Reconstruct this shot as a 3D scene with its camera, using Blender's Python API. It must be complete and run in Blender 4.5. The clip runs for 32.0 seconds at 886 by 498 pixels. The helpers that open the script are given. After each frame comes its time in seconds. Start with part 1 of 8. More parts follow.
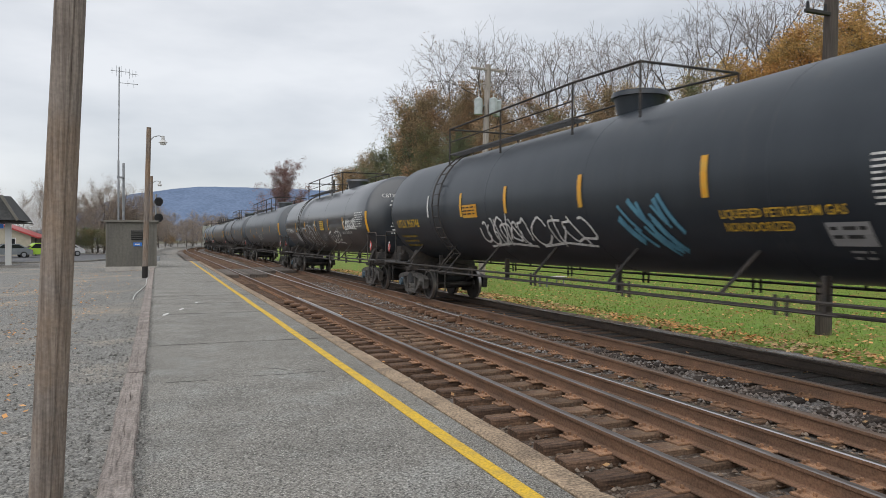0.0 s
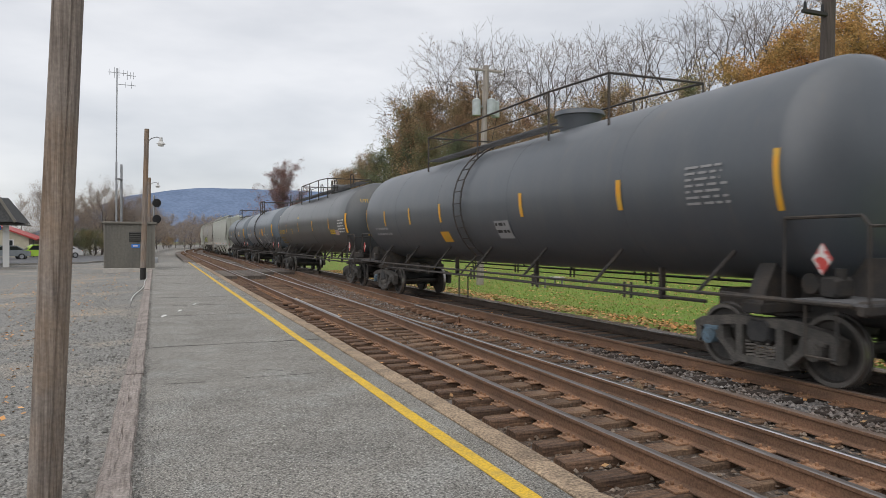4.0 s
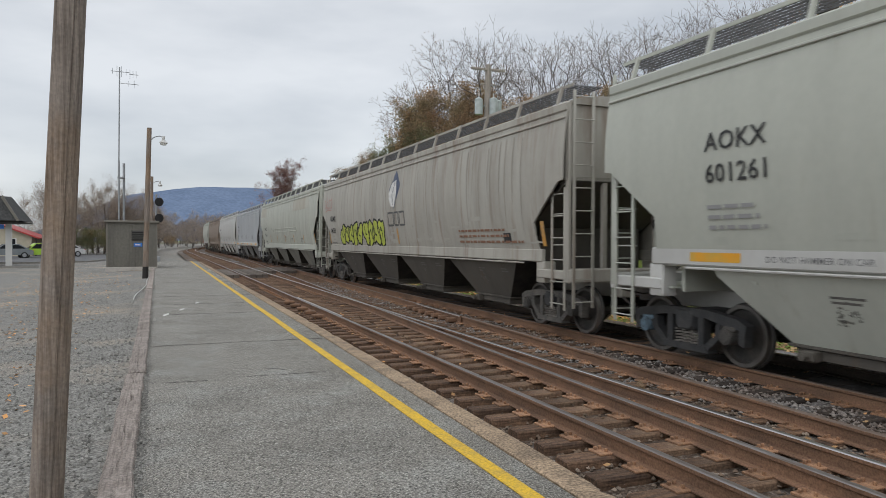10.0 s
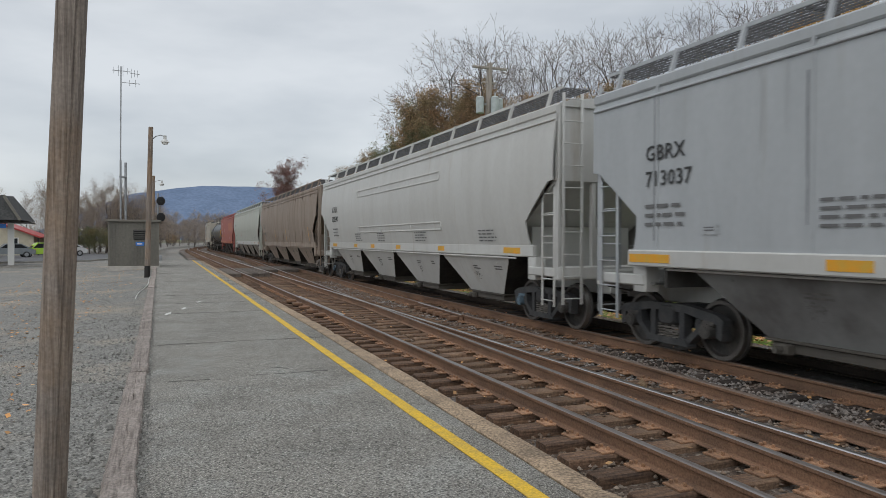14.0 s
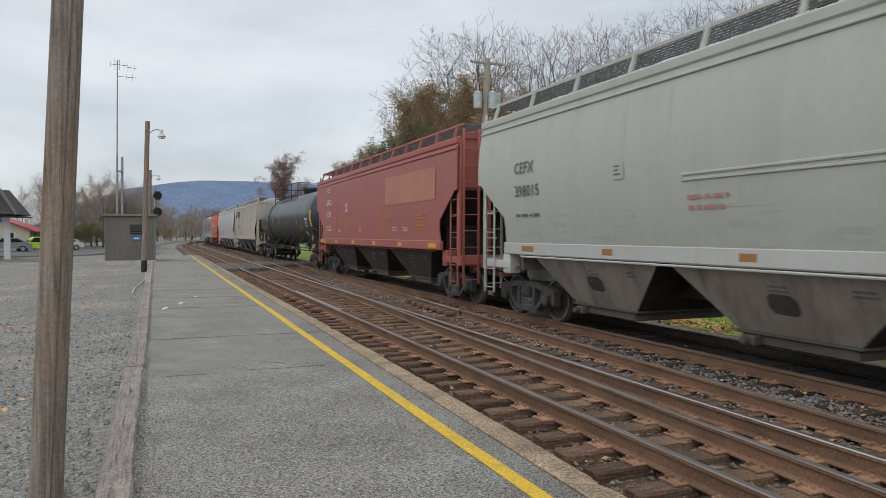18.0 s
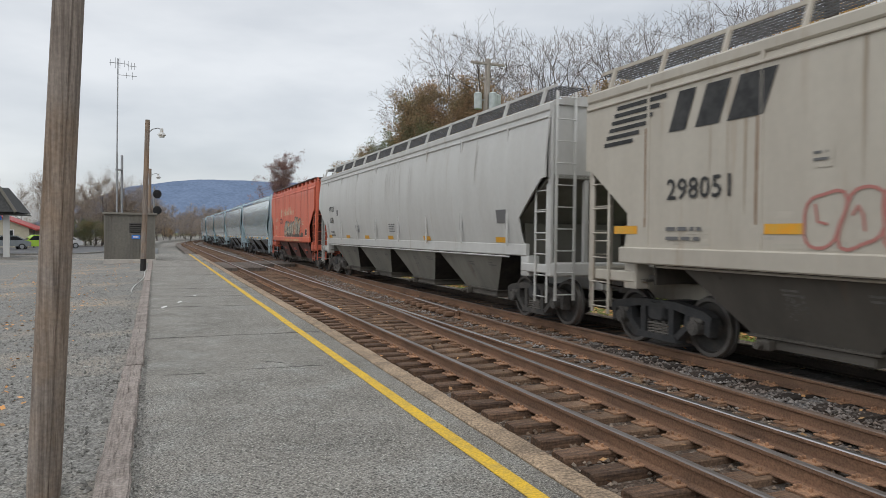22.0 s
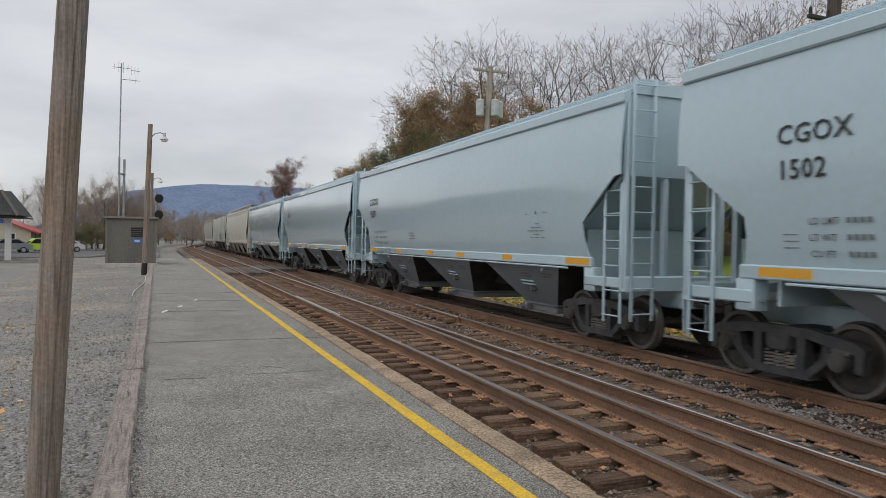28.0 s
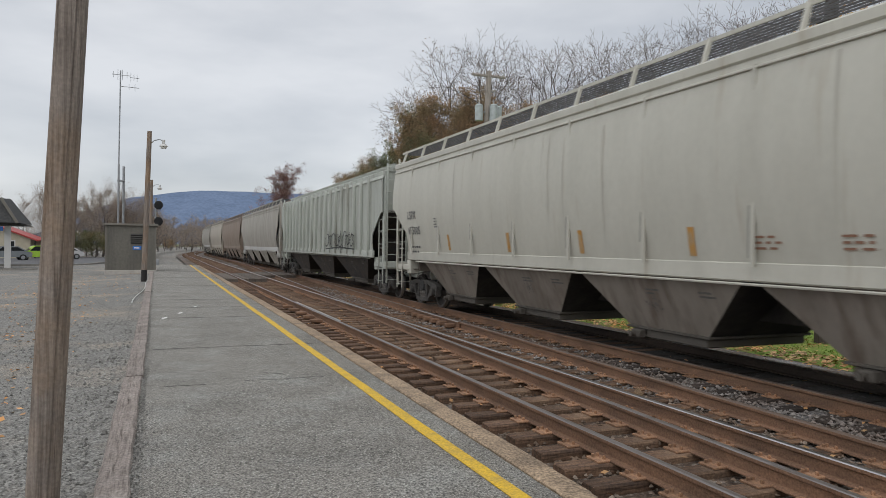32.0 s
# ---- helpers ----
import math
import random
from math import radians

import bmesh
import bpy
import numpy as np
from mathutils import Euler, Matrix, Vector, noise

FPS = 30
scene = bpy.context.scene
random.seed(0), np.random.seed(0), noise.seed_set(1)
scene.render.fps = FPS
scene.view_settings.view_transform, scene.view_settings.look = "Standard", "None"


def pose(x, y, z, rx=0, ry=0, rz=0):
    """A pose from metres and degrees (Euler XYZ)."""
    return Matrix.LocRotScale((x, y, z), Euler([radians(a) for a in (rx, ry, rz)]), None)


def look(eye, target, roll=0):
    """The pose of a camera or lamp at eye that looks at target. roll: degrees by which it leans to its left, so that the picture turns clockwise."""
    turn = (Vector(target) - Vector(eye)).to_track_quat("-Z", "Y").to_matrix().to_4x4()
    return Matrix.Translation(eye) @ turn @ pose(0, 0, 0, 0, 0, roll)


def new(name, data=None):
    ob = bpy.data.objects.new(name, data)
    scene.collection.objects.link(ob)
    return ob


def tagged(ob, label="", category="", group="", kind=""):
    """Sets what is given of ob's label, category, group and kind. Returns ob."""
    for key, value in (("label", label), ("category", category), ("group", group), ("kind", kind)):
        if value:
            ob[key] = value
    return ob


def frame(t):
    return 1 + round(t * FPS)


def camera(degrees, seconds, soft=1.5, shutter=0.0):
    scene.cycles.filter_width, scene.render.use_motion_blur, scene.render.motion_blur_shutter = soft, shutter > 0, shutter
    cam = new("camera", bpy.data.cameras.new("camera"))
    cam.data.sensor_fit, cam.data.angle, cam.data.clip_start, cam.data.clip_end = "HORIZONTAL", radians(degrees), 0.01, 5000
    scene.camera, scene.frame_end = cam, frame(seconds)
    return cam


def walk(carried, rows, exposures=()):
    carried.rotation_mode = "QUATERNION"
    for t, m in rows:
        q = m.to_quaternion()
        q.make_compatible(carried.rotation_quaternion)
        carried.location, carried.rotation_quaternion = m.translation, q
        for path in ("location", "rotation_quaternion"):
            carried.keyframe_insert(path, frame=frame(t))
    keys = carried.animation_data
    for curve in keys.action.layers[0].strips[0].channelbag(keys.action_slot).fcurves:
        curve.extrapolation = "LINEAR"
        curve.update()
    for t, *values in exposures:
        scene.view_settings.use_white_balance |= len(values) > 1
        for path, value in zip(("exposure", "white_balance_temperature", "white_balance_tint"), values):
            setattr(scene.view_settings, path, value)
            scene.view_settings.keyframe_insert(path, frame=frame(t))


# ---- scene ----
CAM_Z = 1.81
PATH = [
    (0, 22.05, -0.63, 0.26), (0.5, 21.98, -0.55, 0.05), (1, 21.98, -0.48, 0.04), (1.5, 21.99, -0.49, 0.08), (2, 22.02, -0.53, 0.15),
    (2.5, 22.04, -0.54, 0.07), (3, 22.05, -0.56, 0.15), (3.5, 22.16, -0.57, 0.20), (5.5, 22.17, -0.46, -0.00), (6, 22.17, -0.48, 0.00),
    (6.5, 22.17, -0.51, 0.07), (7, 22.18, -0.55, 0.15), (7.5, 22.16, -0.56, 0.11), (8, 22.15, -0.61, 0.14), (8.5, 22.10, -0.62, 0.14),
    (9, 22.09, -0.63, 0.16), (9.5, 22.06, -0.62, 0.23), (10, 22.02, -0.62, 0.22), (10.5, 21.96, -0.57, 0.27), (11, 21.91, -0.57, 0.19),
    (11.5, 21.88, -0.53, 0.24), (12, 21.89, -0.47, 0.22), (12.5, 21.91, -0.47, 0.29), (13, 21.88, -0.55, 0.29), (13.5, 21.90, -0.67, 0.23),
    (14, 21.89, -0.74, 0.11), (14.5, 21.84, -0.87, 0.20), (16.5, 21.91, -1.03, 0.18), (17, 21.93, -1.11, 0.20), (17.5, 22.05, -1.15, 0.23),
    (18, 22.12, -1.13, 0.25), (18.5, 22.12, -0.99, 0.32), (19, 22.14, -1.07, 0.40), (19.5, 22.16, -1.11, 0.32), (20, 22.16, -1.09, 0.32),
    (20.5, 22.20, -1.10, 0.32), (21, 22.23, -1.14, 0.39), (21.5, 22.18, -1.16, 0.52), (22, 22.17, -1.09, 0.61), (22.5, 22.17, -1.04, 0.52),
    (23, 22.18, -1.07, 0.58), (23.5, 22.21, -1.12, 0.60), (24, 22.25, -1.24, 0.52), (24.5, 22.28, -1.32, 0.48), (25, 22.30, -1.41, 0.58),
    (25.5, 22.32, -1.57, 0.64), (27.5, 22.11, -0.87, 0.92), (28, 22.07, -0.57, 1.03), (28.5, 22.01, -0.48, 0.82), (29, 22.00, -0.45, 0.81),
    (29.5, 22.02, -0.43, 0.78), (30, 22.00, -0.41, 0.73), (30.5, 22.01, -0.35, 0.64), (31, 22.01, -0.26, 0.59), (31.5, 22.06, -0.20, 0.64),
    (32, 22.09, -0.16, 0.68),
]


def aim(yaw, pitch, roll):
    """The camera's pose: degrees to the right of the track's line, up, and of lean."""
    a, b = radians(yaw), radians(pitch)
    eye = Vector((0, 0, CAM_Z))
    return look(eye, eye + Vector((math.sin(a) * math.cos(b), math.cos(a) * math.cos(b), math.sin(b))), roll)


cam = camera(65.0, 32.0, 0.6, 0.12)
walk(cam, [(t, aim(a, b, c)) for t, a, b, c in PATH], [(0.0, 0.14, 6550, 11), (3.0, 0.16, 6650, 12), (7.2, 0.14, 6600, 11), (9.0, 0.04, 6500, 10), (12.0, 0.04, 6500, 10), (13.4, -0.05, 6450, 9), (14.5, -0.08, 6450, 9), (16.5, 0.06, 6450, 9), (18.6, 0.06, 6450, 9), (20.0, 0.14, 6500, 10), (22.0, 0.1, 6550, 10), (23.0, 0.04, 6500, 10), (24.0, 0.1, 6500, 11), (24.6, 0.0, 6450, 9), (25.5, 0.0, 6450, 8), (28.0, -0.06, 6650, 12), (30.0, -0.05, 6650, 12), (32.0, -0.04, 6550, 11)])

# ---- sky and sun ----
def make_world():
    w = bpy.data.worlds.new("overcast_sky")
    scene.world = w
    w.use_nodes = True
    nt = w.node_tree
    n = nt.nodes
    n.clear()
    out = n.new("ShaderNodeOutputWorld")
    sky = n.new("ShaderNodeTexSky")
    sky.sky_type, sky.sun_disc = "NISHITA", False
    sky.sun_elevation, sky.sun_rotation = radians(56), radians(225)
    b1 = n.new("ShaderNodeBackground")
    b1.inputs[1].default_value = 0.02
    nt.links.new(sky.outputs[0], b1.inputs[0])
    tc = n.new("ShaderNodeTexCoord")
    mp = n.new("ShaderNodeMapping")
    mp.inputs["Scale"].default_value = (1.6, 1.6, 5.0)
    nt.links.new(tc.outputs["Generated"], mp.inputs[0])
    no = n.new("ShaderNodeTexNoise")
    no.inputs["Scale"].default_value, no.inputs["Detail"].default_value, no.inputs["Roughness"].default_value = 1.5, 5, 0.5
    nt.links.new(mp.outputs[0], no.inputs[0])
    cr = n.new("ShaderNodeValToRGB")
    e = cr.color_ramp.elements
    e[0].position, e[0].color = 0.34, (0.51, 0.54, 0.575, 1)
    e[1].position, e[1].color = 0.64, (0.77, 0.79, 0.81, 1)
    nt.links.new(no.outputs[0], cr.inputs[0])
    b2 = n.new("ShaderNodeBackground")
    b2.inputs[1].default_value = 0.90
    nt.links.new(cr.outputs[0], b2.inputs[0])
    ad = n.new("ShaderNodeAddShader")
    nt.links.new(b1.outputs[0], ad.inputs[0])
    nt.links.new(b2.outputs[0], ad.inputs[1])
    nt.links.new(ad.outputs[0], out.inputs[0])


make_world()
sun = new("sun", bpy.data.lights.new("sun", "SUN"))
sun.data.energy, sun.data.angle, sun.data.color = 1.3, radians(90), (1.0, 0.98, 0.95)
sun.matrix_world = look((0, 0, 60), (28, 28, 0))


# ---- materials ----
MATS = {}


def mat(name, col, col2=None, rough=0.7, metal=0.0, scale=3.0, mix=(0.4, 0.65), stretch=(1, 1, 1), fine=0.0, fscale=60.0,
        bump=0.0, bscale=80.0, vary=0.0, col3=None, s3=0.6, mix3=(0.5, 0.7), spec=0.5, island=False, st3=None, speck=None, kscale=130.0, klim=(0.60, 0.68), coat=0.0):
    """A painted or natural surface: base colour with stains of a second and third colour, grain and relief."""
    if name in MATS:
        return MATS[name]
    m = bpy.data.materials.new(name)
    m.use_nodes = True
    nt = m.node_tree
    n, link = nt.nodes, nt.links.new
    p = n["Principled BSDF"]
    p.inputs["Roughness"].default_value, p.inputs["Metallic"].default_value = rough, metal
    p.inputs["Specular IOR Level"].default_value = spec
    tc = n.new("ShaderNodeTexCoord")
    mp = n.new("ShaderNodeMapping")
    mp.inputs["Scale"].default_value = stretch
    link(tc.outputs["Object"], mp.inputs[0])
    rgb = n.new("ShaderNodeRGB")
    rgb.outputs[0].default_value = (*col, 1)
    cur = rgb.outputs[0]

    def stain(cur, c2, sc, lo, hi, src):
        no = n.new("ShaderNodeTexNoise")
        no.inputs["Scale"].default_value, no.inputs["Detail"].default_value, no.inputs["Roughness"].default_value = sc, 6, 0.6
        link(src, no.inputs[0])
        mr = n.new("ShaderNodeMapRange")
        mr.inputs[1].default_value, mr.inputs[2].default_value = lo, hi
        link(no.outputs[0], mr.inputs[0])
        mx = n.new("ShaderNodeMix")
        mx.data_type = "RGBA"
        link(mr.outputs[0], mx.inputs[0])
        link(cur, mx.inputs[6])
        mx.inputs[7].default_value = (*c2, 1)
        return mx.outputs[2]
    if col2:
        cur = stain(cur, col2, scale, *mix, mp.outputs[0])
    if col3:
        src3 = tc.outputs["Object"]
        if st3:
            mp3 = n.new("ShaderNodeMapping")
            mp3.inputs["Scale"].default_value = st3
            link(src3, mp3.inputs[0])
            src3 = mp3.outputs[0]
        cur = stain(cur, col3, s3, *mix3, src3)
    if speck:
        cur = stain(cur, speck, kscale, *klim, tc.outputs["Object"])
    if coat:
        p.inputs["Coat Weight"].default_value, p.inputs["Coat Roughness"].default_value = coat, 0.10
    if fine or vary:
        hs = n.new("ShaderNodeHueSaturation")
        link(cur, hs.inputs["Color"])
        cur = hs.outputs[0]
        val = None
        if fine:
            no = n.new("ShaderNodeTexNoise")
            no.inputs["Scale"].default_value, no.inputs["Detail"].default_value = fscale, 3
            link(tc.outputs["Object"], no.inputs[0])
            mr = n.new("ShaderNodeMapRange")
            mr.inputs[1].default_value, mr.inputs[2].default_value = 0.3, 0.7
            mr.inputs[3].default_value, mr.inputs[4].default_value = 1 - fine, 1 + fine
            link(no.outputs[0], mr.inputs[0])
            val = mr.outputs[0]
        if vary:
            if island:
                oi = n.new("ShaderNodeNewGeometry")
                rnd = oi.outputs["Random Per Island"]
            else:
                oi = n.new("ShaderNodeObjectInfo")
                rnd = oi.outputs["Random"]
            mr2 = n.new("ShaderNodeMapRange")
            mr2.inputs[3].default_value, mr2.inputs[4].default_value = 1 - vary, 1 + vary
            link(rnd, mr2.inputs[0])
            if val:
                mu = n.new("ShaderNodeMath")
                mu.operation = "MULTIPLY"
                link(val, mu.inputs[0])
                link(mr2.outputs[0], mu.inputs[1])
                val = mu.outputs[0]
            else:
                val = mr2.outputs[0]
        link(val, hs.inputs["Value"])
    link(cur, p.inputs["Base Color"])
    if bump:
        no = n.new("ShaderNodeTexNoise")
        no.inputs["Scale"].default_value, no.inputs["Detail"].default_value = bscale, 4
        link(mp.outputs[0], no.inputs[0])
        b = n.new("ShaderNodeBump")
        b.inputs["Strength"].default_value, b.inputs["Distance"].default_value = min(1.0, bump), 0.02
        link(no.outputs[0], b.inputs["Height"])
        link(b.outputs[0], p.inputs["Normal"])
    MATS[name] = m
    return m


ASPHALT = mat("asphalt", (0.239, 0.227, 0.201), (0.165, 0.157, 0.139), 0.9, scale=0.7, mix=(0.42, 0.7), stretch=(1, 1.5, 1), fine=0.82, fscale=66, bump=0.7, bscale=82, col3=(0.285, 0.284, 0.262), s3=1.7, mix3=(0.5, 0.72), speck=(0.50, 0.49, 0.46), kscale=88, klim=(0.57, 0.64))
CRACK = mat("crack_tar", (0.07, 0.068, 0.066), rough=0.9)
YELLOW = mat("yellow_line_paint", (0.72, 0.46, 0.03), (0.55, 0.36, 0.06), 0.75, scale=6, fine=0.25, fscale=50, bump=0.3)
EDGE = mat("edge_concrete", (0.37, 0.275, 0.185), (0.22, 0.165, 0.115), 0.95, scale=3.5, fine=0.55, fscale=45, bump=0.6, bscale=50, vary=0.12)
TIMBER = mat("weathered_timber", (0.33, 0.285, 0.255), (0.17, 0.143, 0.125), 0.95, scale=5, mix=(0.46, 0.68), stretch=(7, 0.45, 7), fine=0.3, fscale=40, bump=1.0, bscale=9, vary=0.22, col3=(0.41, 0.36, 0.325), s3=2.5)
POLE = mat("pole_wood", (0.285, 0.24, 0.205), (0.13, 0.105, 0.088), 0.9, scale=5, stretch=(7, 7, 0.3), fine=0.16, fscale=40, bump=0.7, bscale=14, col3=(0.30, 0.19, 0.105), s3=0.45, mix3=(0.45, 0.65))
POLE_GREY = mat("pole_wood_grey", (0.40, 0.36, 0.32), (0.27, 0.24, 0.21), 0.9, scale=4, stretch=(7, 7, 0.25), bump=0.8, bscale=12)
TAR = mat("tarred_wood", (0.02, 0.018, 0.017), rough=0.8)
GRAVEL = mat("lot_gravel", (0.255, 0.25, 0.23), (0.16, 0.156, 0.145), 0.95, scale=14, mix=(0.4, 0.62), fine=0.6, fscale=45, bump=1.0, bscale=28, col3=(0.34, 0.29, 0.23), s3=0.35, mix3=(0.5, 0.7))
BALLAST = mat("ballast", (0.085, 0.058, 0.041), (0.21, 0.18, 0.15), 0.95, scale=14, mix=(0.5, 0.62), fine=0.6, fscale=32, bump=1.0, bscale=30, col3=(0.24, 0.23, 0.225), s3=0.5, mix3=(0.52, 0.66))
RUSTTOP = mat("dull_rail_head", (0.22, 0.165, 0.13), (0.14, 0.10, 0.08), 0.5, 0.3, scale=3, stretch=(8, 0.2, 1))
# Far track: oily ballast, and the train's shade put into all three colours.
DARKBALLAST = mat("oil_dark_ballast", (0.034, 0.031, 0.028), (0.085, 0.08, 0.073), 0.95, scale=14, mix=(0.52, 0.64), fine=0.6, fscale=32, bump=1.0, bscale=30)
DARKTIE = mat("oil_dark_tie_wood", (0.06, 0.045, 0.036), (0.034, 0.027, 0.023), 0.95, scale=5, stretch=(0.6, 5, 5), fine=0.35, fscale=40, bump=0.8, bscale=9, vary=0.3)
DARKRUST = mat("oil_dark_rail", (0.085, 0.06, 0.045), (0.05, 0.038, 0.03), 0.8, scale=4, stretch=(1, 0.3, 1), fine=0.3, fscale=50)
BROWNSTONE = mat("rusty_ballast_stone", (0.15, 0.105, 0.073), (0.23, 0.185, 0.145), 0.9, scale=0.9, mix=(0.45, 0.65), vary=0.45, island=True, fine=0.2, fscale=40)
STONE = mat("ballast_stone", (0.27, 0.255, 0.24), (0.165, 0.13, 0.108), 0.9, scale=0.9, mix=(0.4, 0.6), vary=0.45, island=True, fine=0.2, fscale=40)
TIE = mat("tie_wood", (0.165, 0.098, 0.06), (0.07, 0.044, 0.031), 0.95, scale=5, stretch=(0.6, 5, 5), fine=0.35, fscale=40, bump=0.8, bscale=9, vary=0.3, col3=(0.20, 0.135, 0.09), s3=1.2)
RUST = mat("rail_rust", (0.218, 0.122, 0.073), (0.138, 0.081, 0.051), 0.85, scale=4, stretch=(1, 0.3, 1), fine=0.3, fscale=50, bump=0.3)
WORNTOP = mat("worn_rail_head", (0.27, 0.25, 0.24), (0.17, 0.14, 0.12), 0.42, 0.6, scale=3, stretch=(8, 0.2, 1))
# Near-black: the shade under the hopper cars is put into this steel.
SHADESTEEL = mat("grimy_slope_steel", (0.022, 0.021, 0.02), (0.042, 0.038, 0.033), 0.9, scale=2.2, fine=0.2, fscale=14)
RAILTOP = mat("rail_head_steel", (0.58, 0.57, 0.56), (0.42, 0.39, 0.37), 0.28, 0.9, scale=3, stretch=(8, 0.2, 1))
PLATE = mat("tie_plate_rust", (0.33, 0.185, 0.105), (0.20, 0.115, 0.07), 0.9, scale=12, fine=0.3, vary=0.25)
GRASS = mat("grass_ground", (0.15, 0.26, 0.035), (0.19, 0.23, 0.04), 0.95, scale=0.7, fine=0.45, fscale=14, bump=0.8, bscale=22, col3=(0.26, 0.14, 0.05), s3=3.5, mix3=(0.56, 0.66))
DARKSTEEL = mat("grimy_steel", (0.035, 0.033, 0.032), (0.065, 0.052, 0.042), 0.75, 0.0, scale=4, fine=0.3, bump=0.2, vary=0.25)
DARKFRAME = mat("dark_bogie_steel", (0.028, 0.029, 0.031), (0.05, 0.049, 0.048), 0.65, 0.0, scale=5, fine=0.3, bump=0.2, vary=0.3)
TRUCKSTEEL = mat("bogie_steel", (0.058, 0.055, 0.051), (0.10, 0.09, 0.08), 0.8, 0.0, scale=5, fine=0.35, bump=0.25, vary=0.4)
WHEELSTEEL = mat("wheel_steel", (0.045, 0.043, 0.041), (0.08, 0.07, 0.062), 0.6, 0.3, scale=5, fine=0.25)
TREAD = mat("wheel_tread", (0.40, 0.38, 0.36), rough=0.35, metal=0.9)
BLUECAP = mat("blue_bearing_cap", (0.12, 0.19, 0.25), (0.08, 0.11, 0.13), 0.6, scale=9)
WHITE = mat("white_lettering", (0.72, 0.72, 0.70), (0.5, 0.5, 0.48), 0.7, scale=8)
AMBER = mat("amber_reflector", (0.72, 0.33, 0.015), (0.6, 0.36, 0.05), 0.45, scale=5)
BLACKTXT = mat("black_lettering", (0.02, 0.021, 0.022), (0.05, 0.05, 0.05), 0.7, scale=6)
GREYMARK = mat("bay_mark_grey", (0.10, 0.097, 0.09), (0.16, 0.15, 0.14), 0.8, scale=9)
GRATE = mat("walkway_grate", (0.13, 0.13, 0.135), (0.08, 0.08, 0.08), 0.8, scale=6)


# ---- building helpers ----
class Shape:
    """Vertices and faces of one mesh, gathered from simple solids."""

    def __init__(self):
        self.v, self.f, self.mi = [], [], []
        self.slot = 0

    def add(self, vs, fs):
        b = len(self.v)
        self.v.extend(vs)
        self.f.extend([tuple(b + i for i in q) for q in fs])
        self.mi.extend([self.slot] * len(fs))
        return self

    def box(self, x0, x1, y0, y1, z0, z1, bev=0.0):
        if bev <= 0:
            vs = [(x, y, z) for z in (z0, z1) for y in (y0, y1) for x in (x0, x1)]
            return self.add(vs, [(0, 2, 3, 1), (4, 5, 7, 6), (0, 1, 5, 4), (2, 6, 7, 3), (0, 4, 6, 2), (1, 3, 7, 5)])
        b = min(bev, (x1 - x0) / 2.01, (y1 - y0) / 2.01, (z1 - z0) / 2.01)
        d = (x1 - x0, y1 - y0, z1 - z0)
        k = d.index(max(d))
        lo, hi = [x0, y0, z0], [x1, y1, z1]
        i, j = [(1, 2), (2, 0), (0, 1)][k]

        def ring(a, ins):
            l0, h0, l1, h1 = lo[i] + ins, hi[i] - ins, lo[j] + ins, hi[j] - ins
            out = []
            for p, q in ((l0 + b, l1), (h0 - b, l1), (h0, l1 + b), (h0, h1 - b), (h0 - b, h1), (l0 + b, h1), (l0, h1 - b), (l0, l1 + b)):
                c = [0, 0, 0]
                c[k], c[i], c[j] = a, p, q
                out.append(tuple(c))
            return out
        r = ring(lo[k], b * 0.6) + ring(lo[k] + b, 0) + ring(hi[k] - b, 0) + ring(hi[k], b * 0.6)
        fs = [tuple(range(7, -1, -1)), tuple(range(24, 32))]
        for s in range(3):
            for a in range(8):
                c = (a + 1) % 8
                fs.append((s * 8 + a, s * 8 + c, s * 8 + 8 + c, s * 8 + 8 + a))
        return self.add(r, fs)

    def cyl(self, p0, p1, r, seg=12, r1=None, cap=True):
        p0, p1 = Vector(p0), Vector(p1)
        r1 = r if r1 is None else r1
        w = (p1 - p0).normalized()
        u = w.orthogonal().normalized()
        t = w.cross(u)
        vs = []
        for p, q in ((p0, r), (p1, r1)):
            for k in range(seg):
                a = 2 * math.pi * k / seg
                vs.append(tuple(p + u * (math.cos(a) * q) + t * (math.sin(a) * q)))
        fs = [(k, (k + 1) % seg, seg + (k + 1) % seg, seg + k) for k in range(seg)]
        if cap:
            fs += [tuple(range(seg - 1, -1, -1)), tuple(range(seg, 2 * seg))]
        return self.add(vs, fs)

    def tube(self, pts, r, seg=6):
        for a, b in zip(pts, pts[1:]):
            self.cyl(a, b, r, seg)
        return self

    def prism(self, prof, axis, a, b):
        """A convex outline of (p, q) pairs, drawn out from a to b along axis: x takes (y, z), y takes (x, z), z takes (x, y)."""
        n = len(prof)
        mk = {"x": lambda c, p, q: (c, p, q), "y": lambda c, p, q: (p, c, q), "z": lambda c, p, q: (p, q, c)}[axis]
        vs = [mk(a, p, q) for p, q in prof] + [mk(b, p, q) for p, q in prof]
        fs = [(k, (k + 1) % n, n + (k + 1) % n, n + k) for k in range(n)] + [tuple(range(n - 1, -1, -1)), tuple(range(n, 2 * n))]
        return self.add(vs, fs)

    def loft(self, rings, closed=True, caps=True):
        n = len(rings[0])
        vs = [tuple(p) for r in rings for p in r]
        fs = []
        for s in range(len(rings) - 1):
            for k in range(n if closed else n - 1):
                c = (k + 1) % n
                fs.append((s * n + k, s * n + c, s * n + n + c, s * n + n + k))
        if caps:
            fs += [tuple(range(n - 1, -1, -1)), tuple(range((len(rings) - 1) * n, len(rings) * n))]
        return self.add(vs, fs)

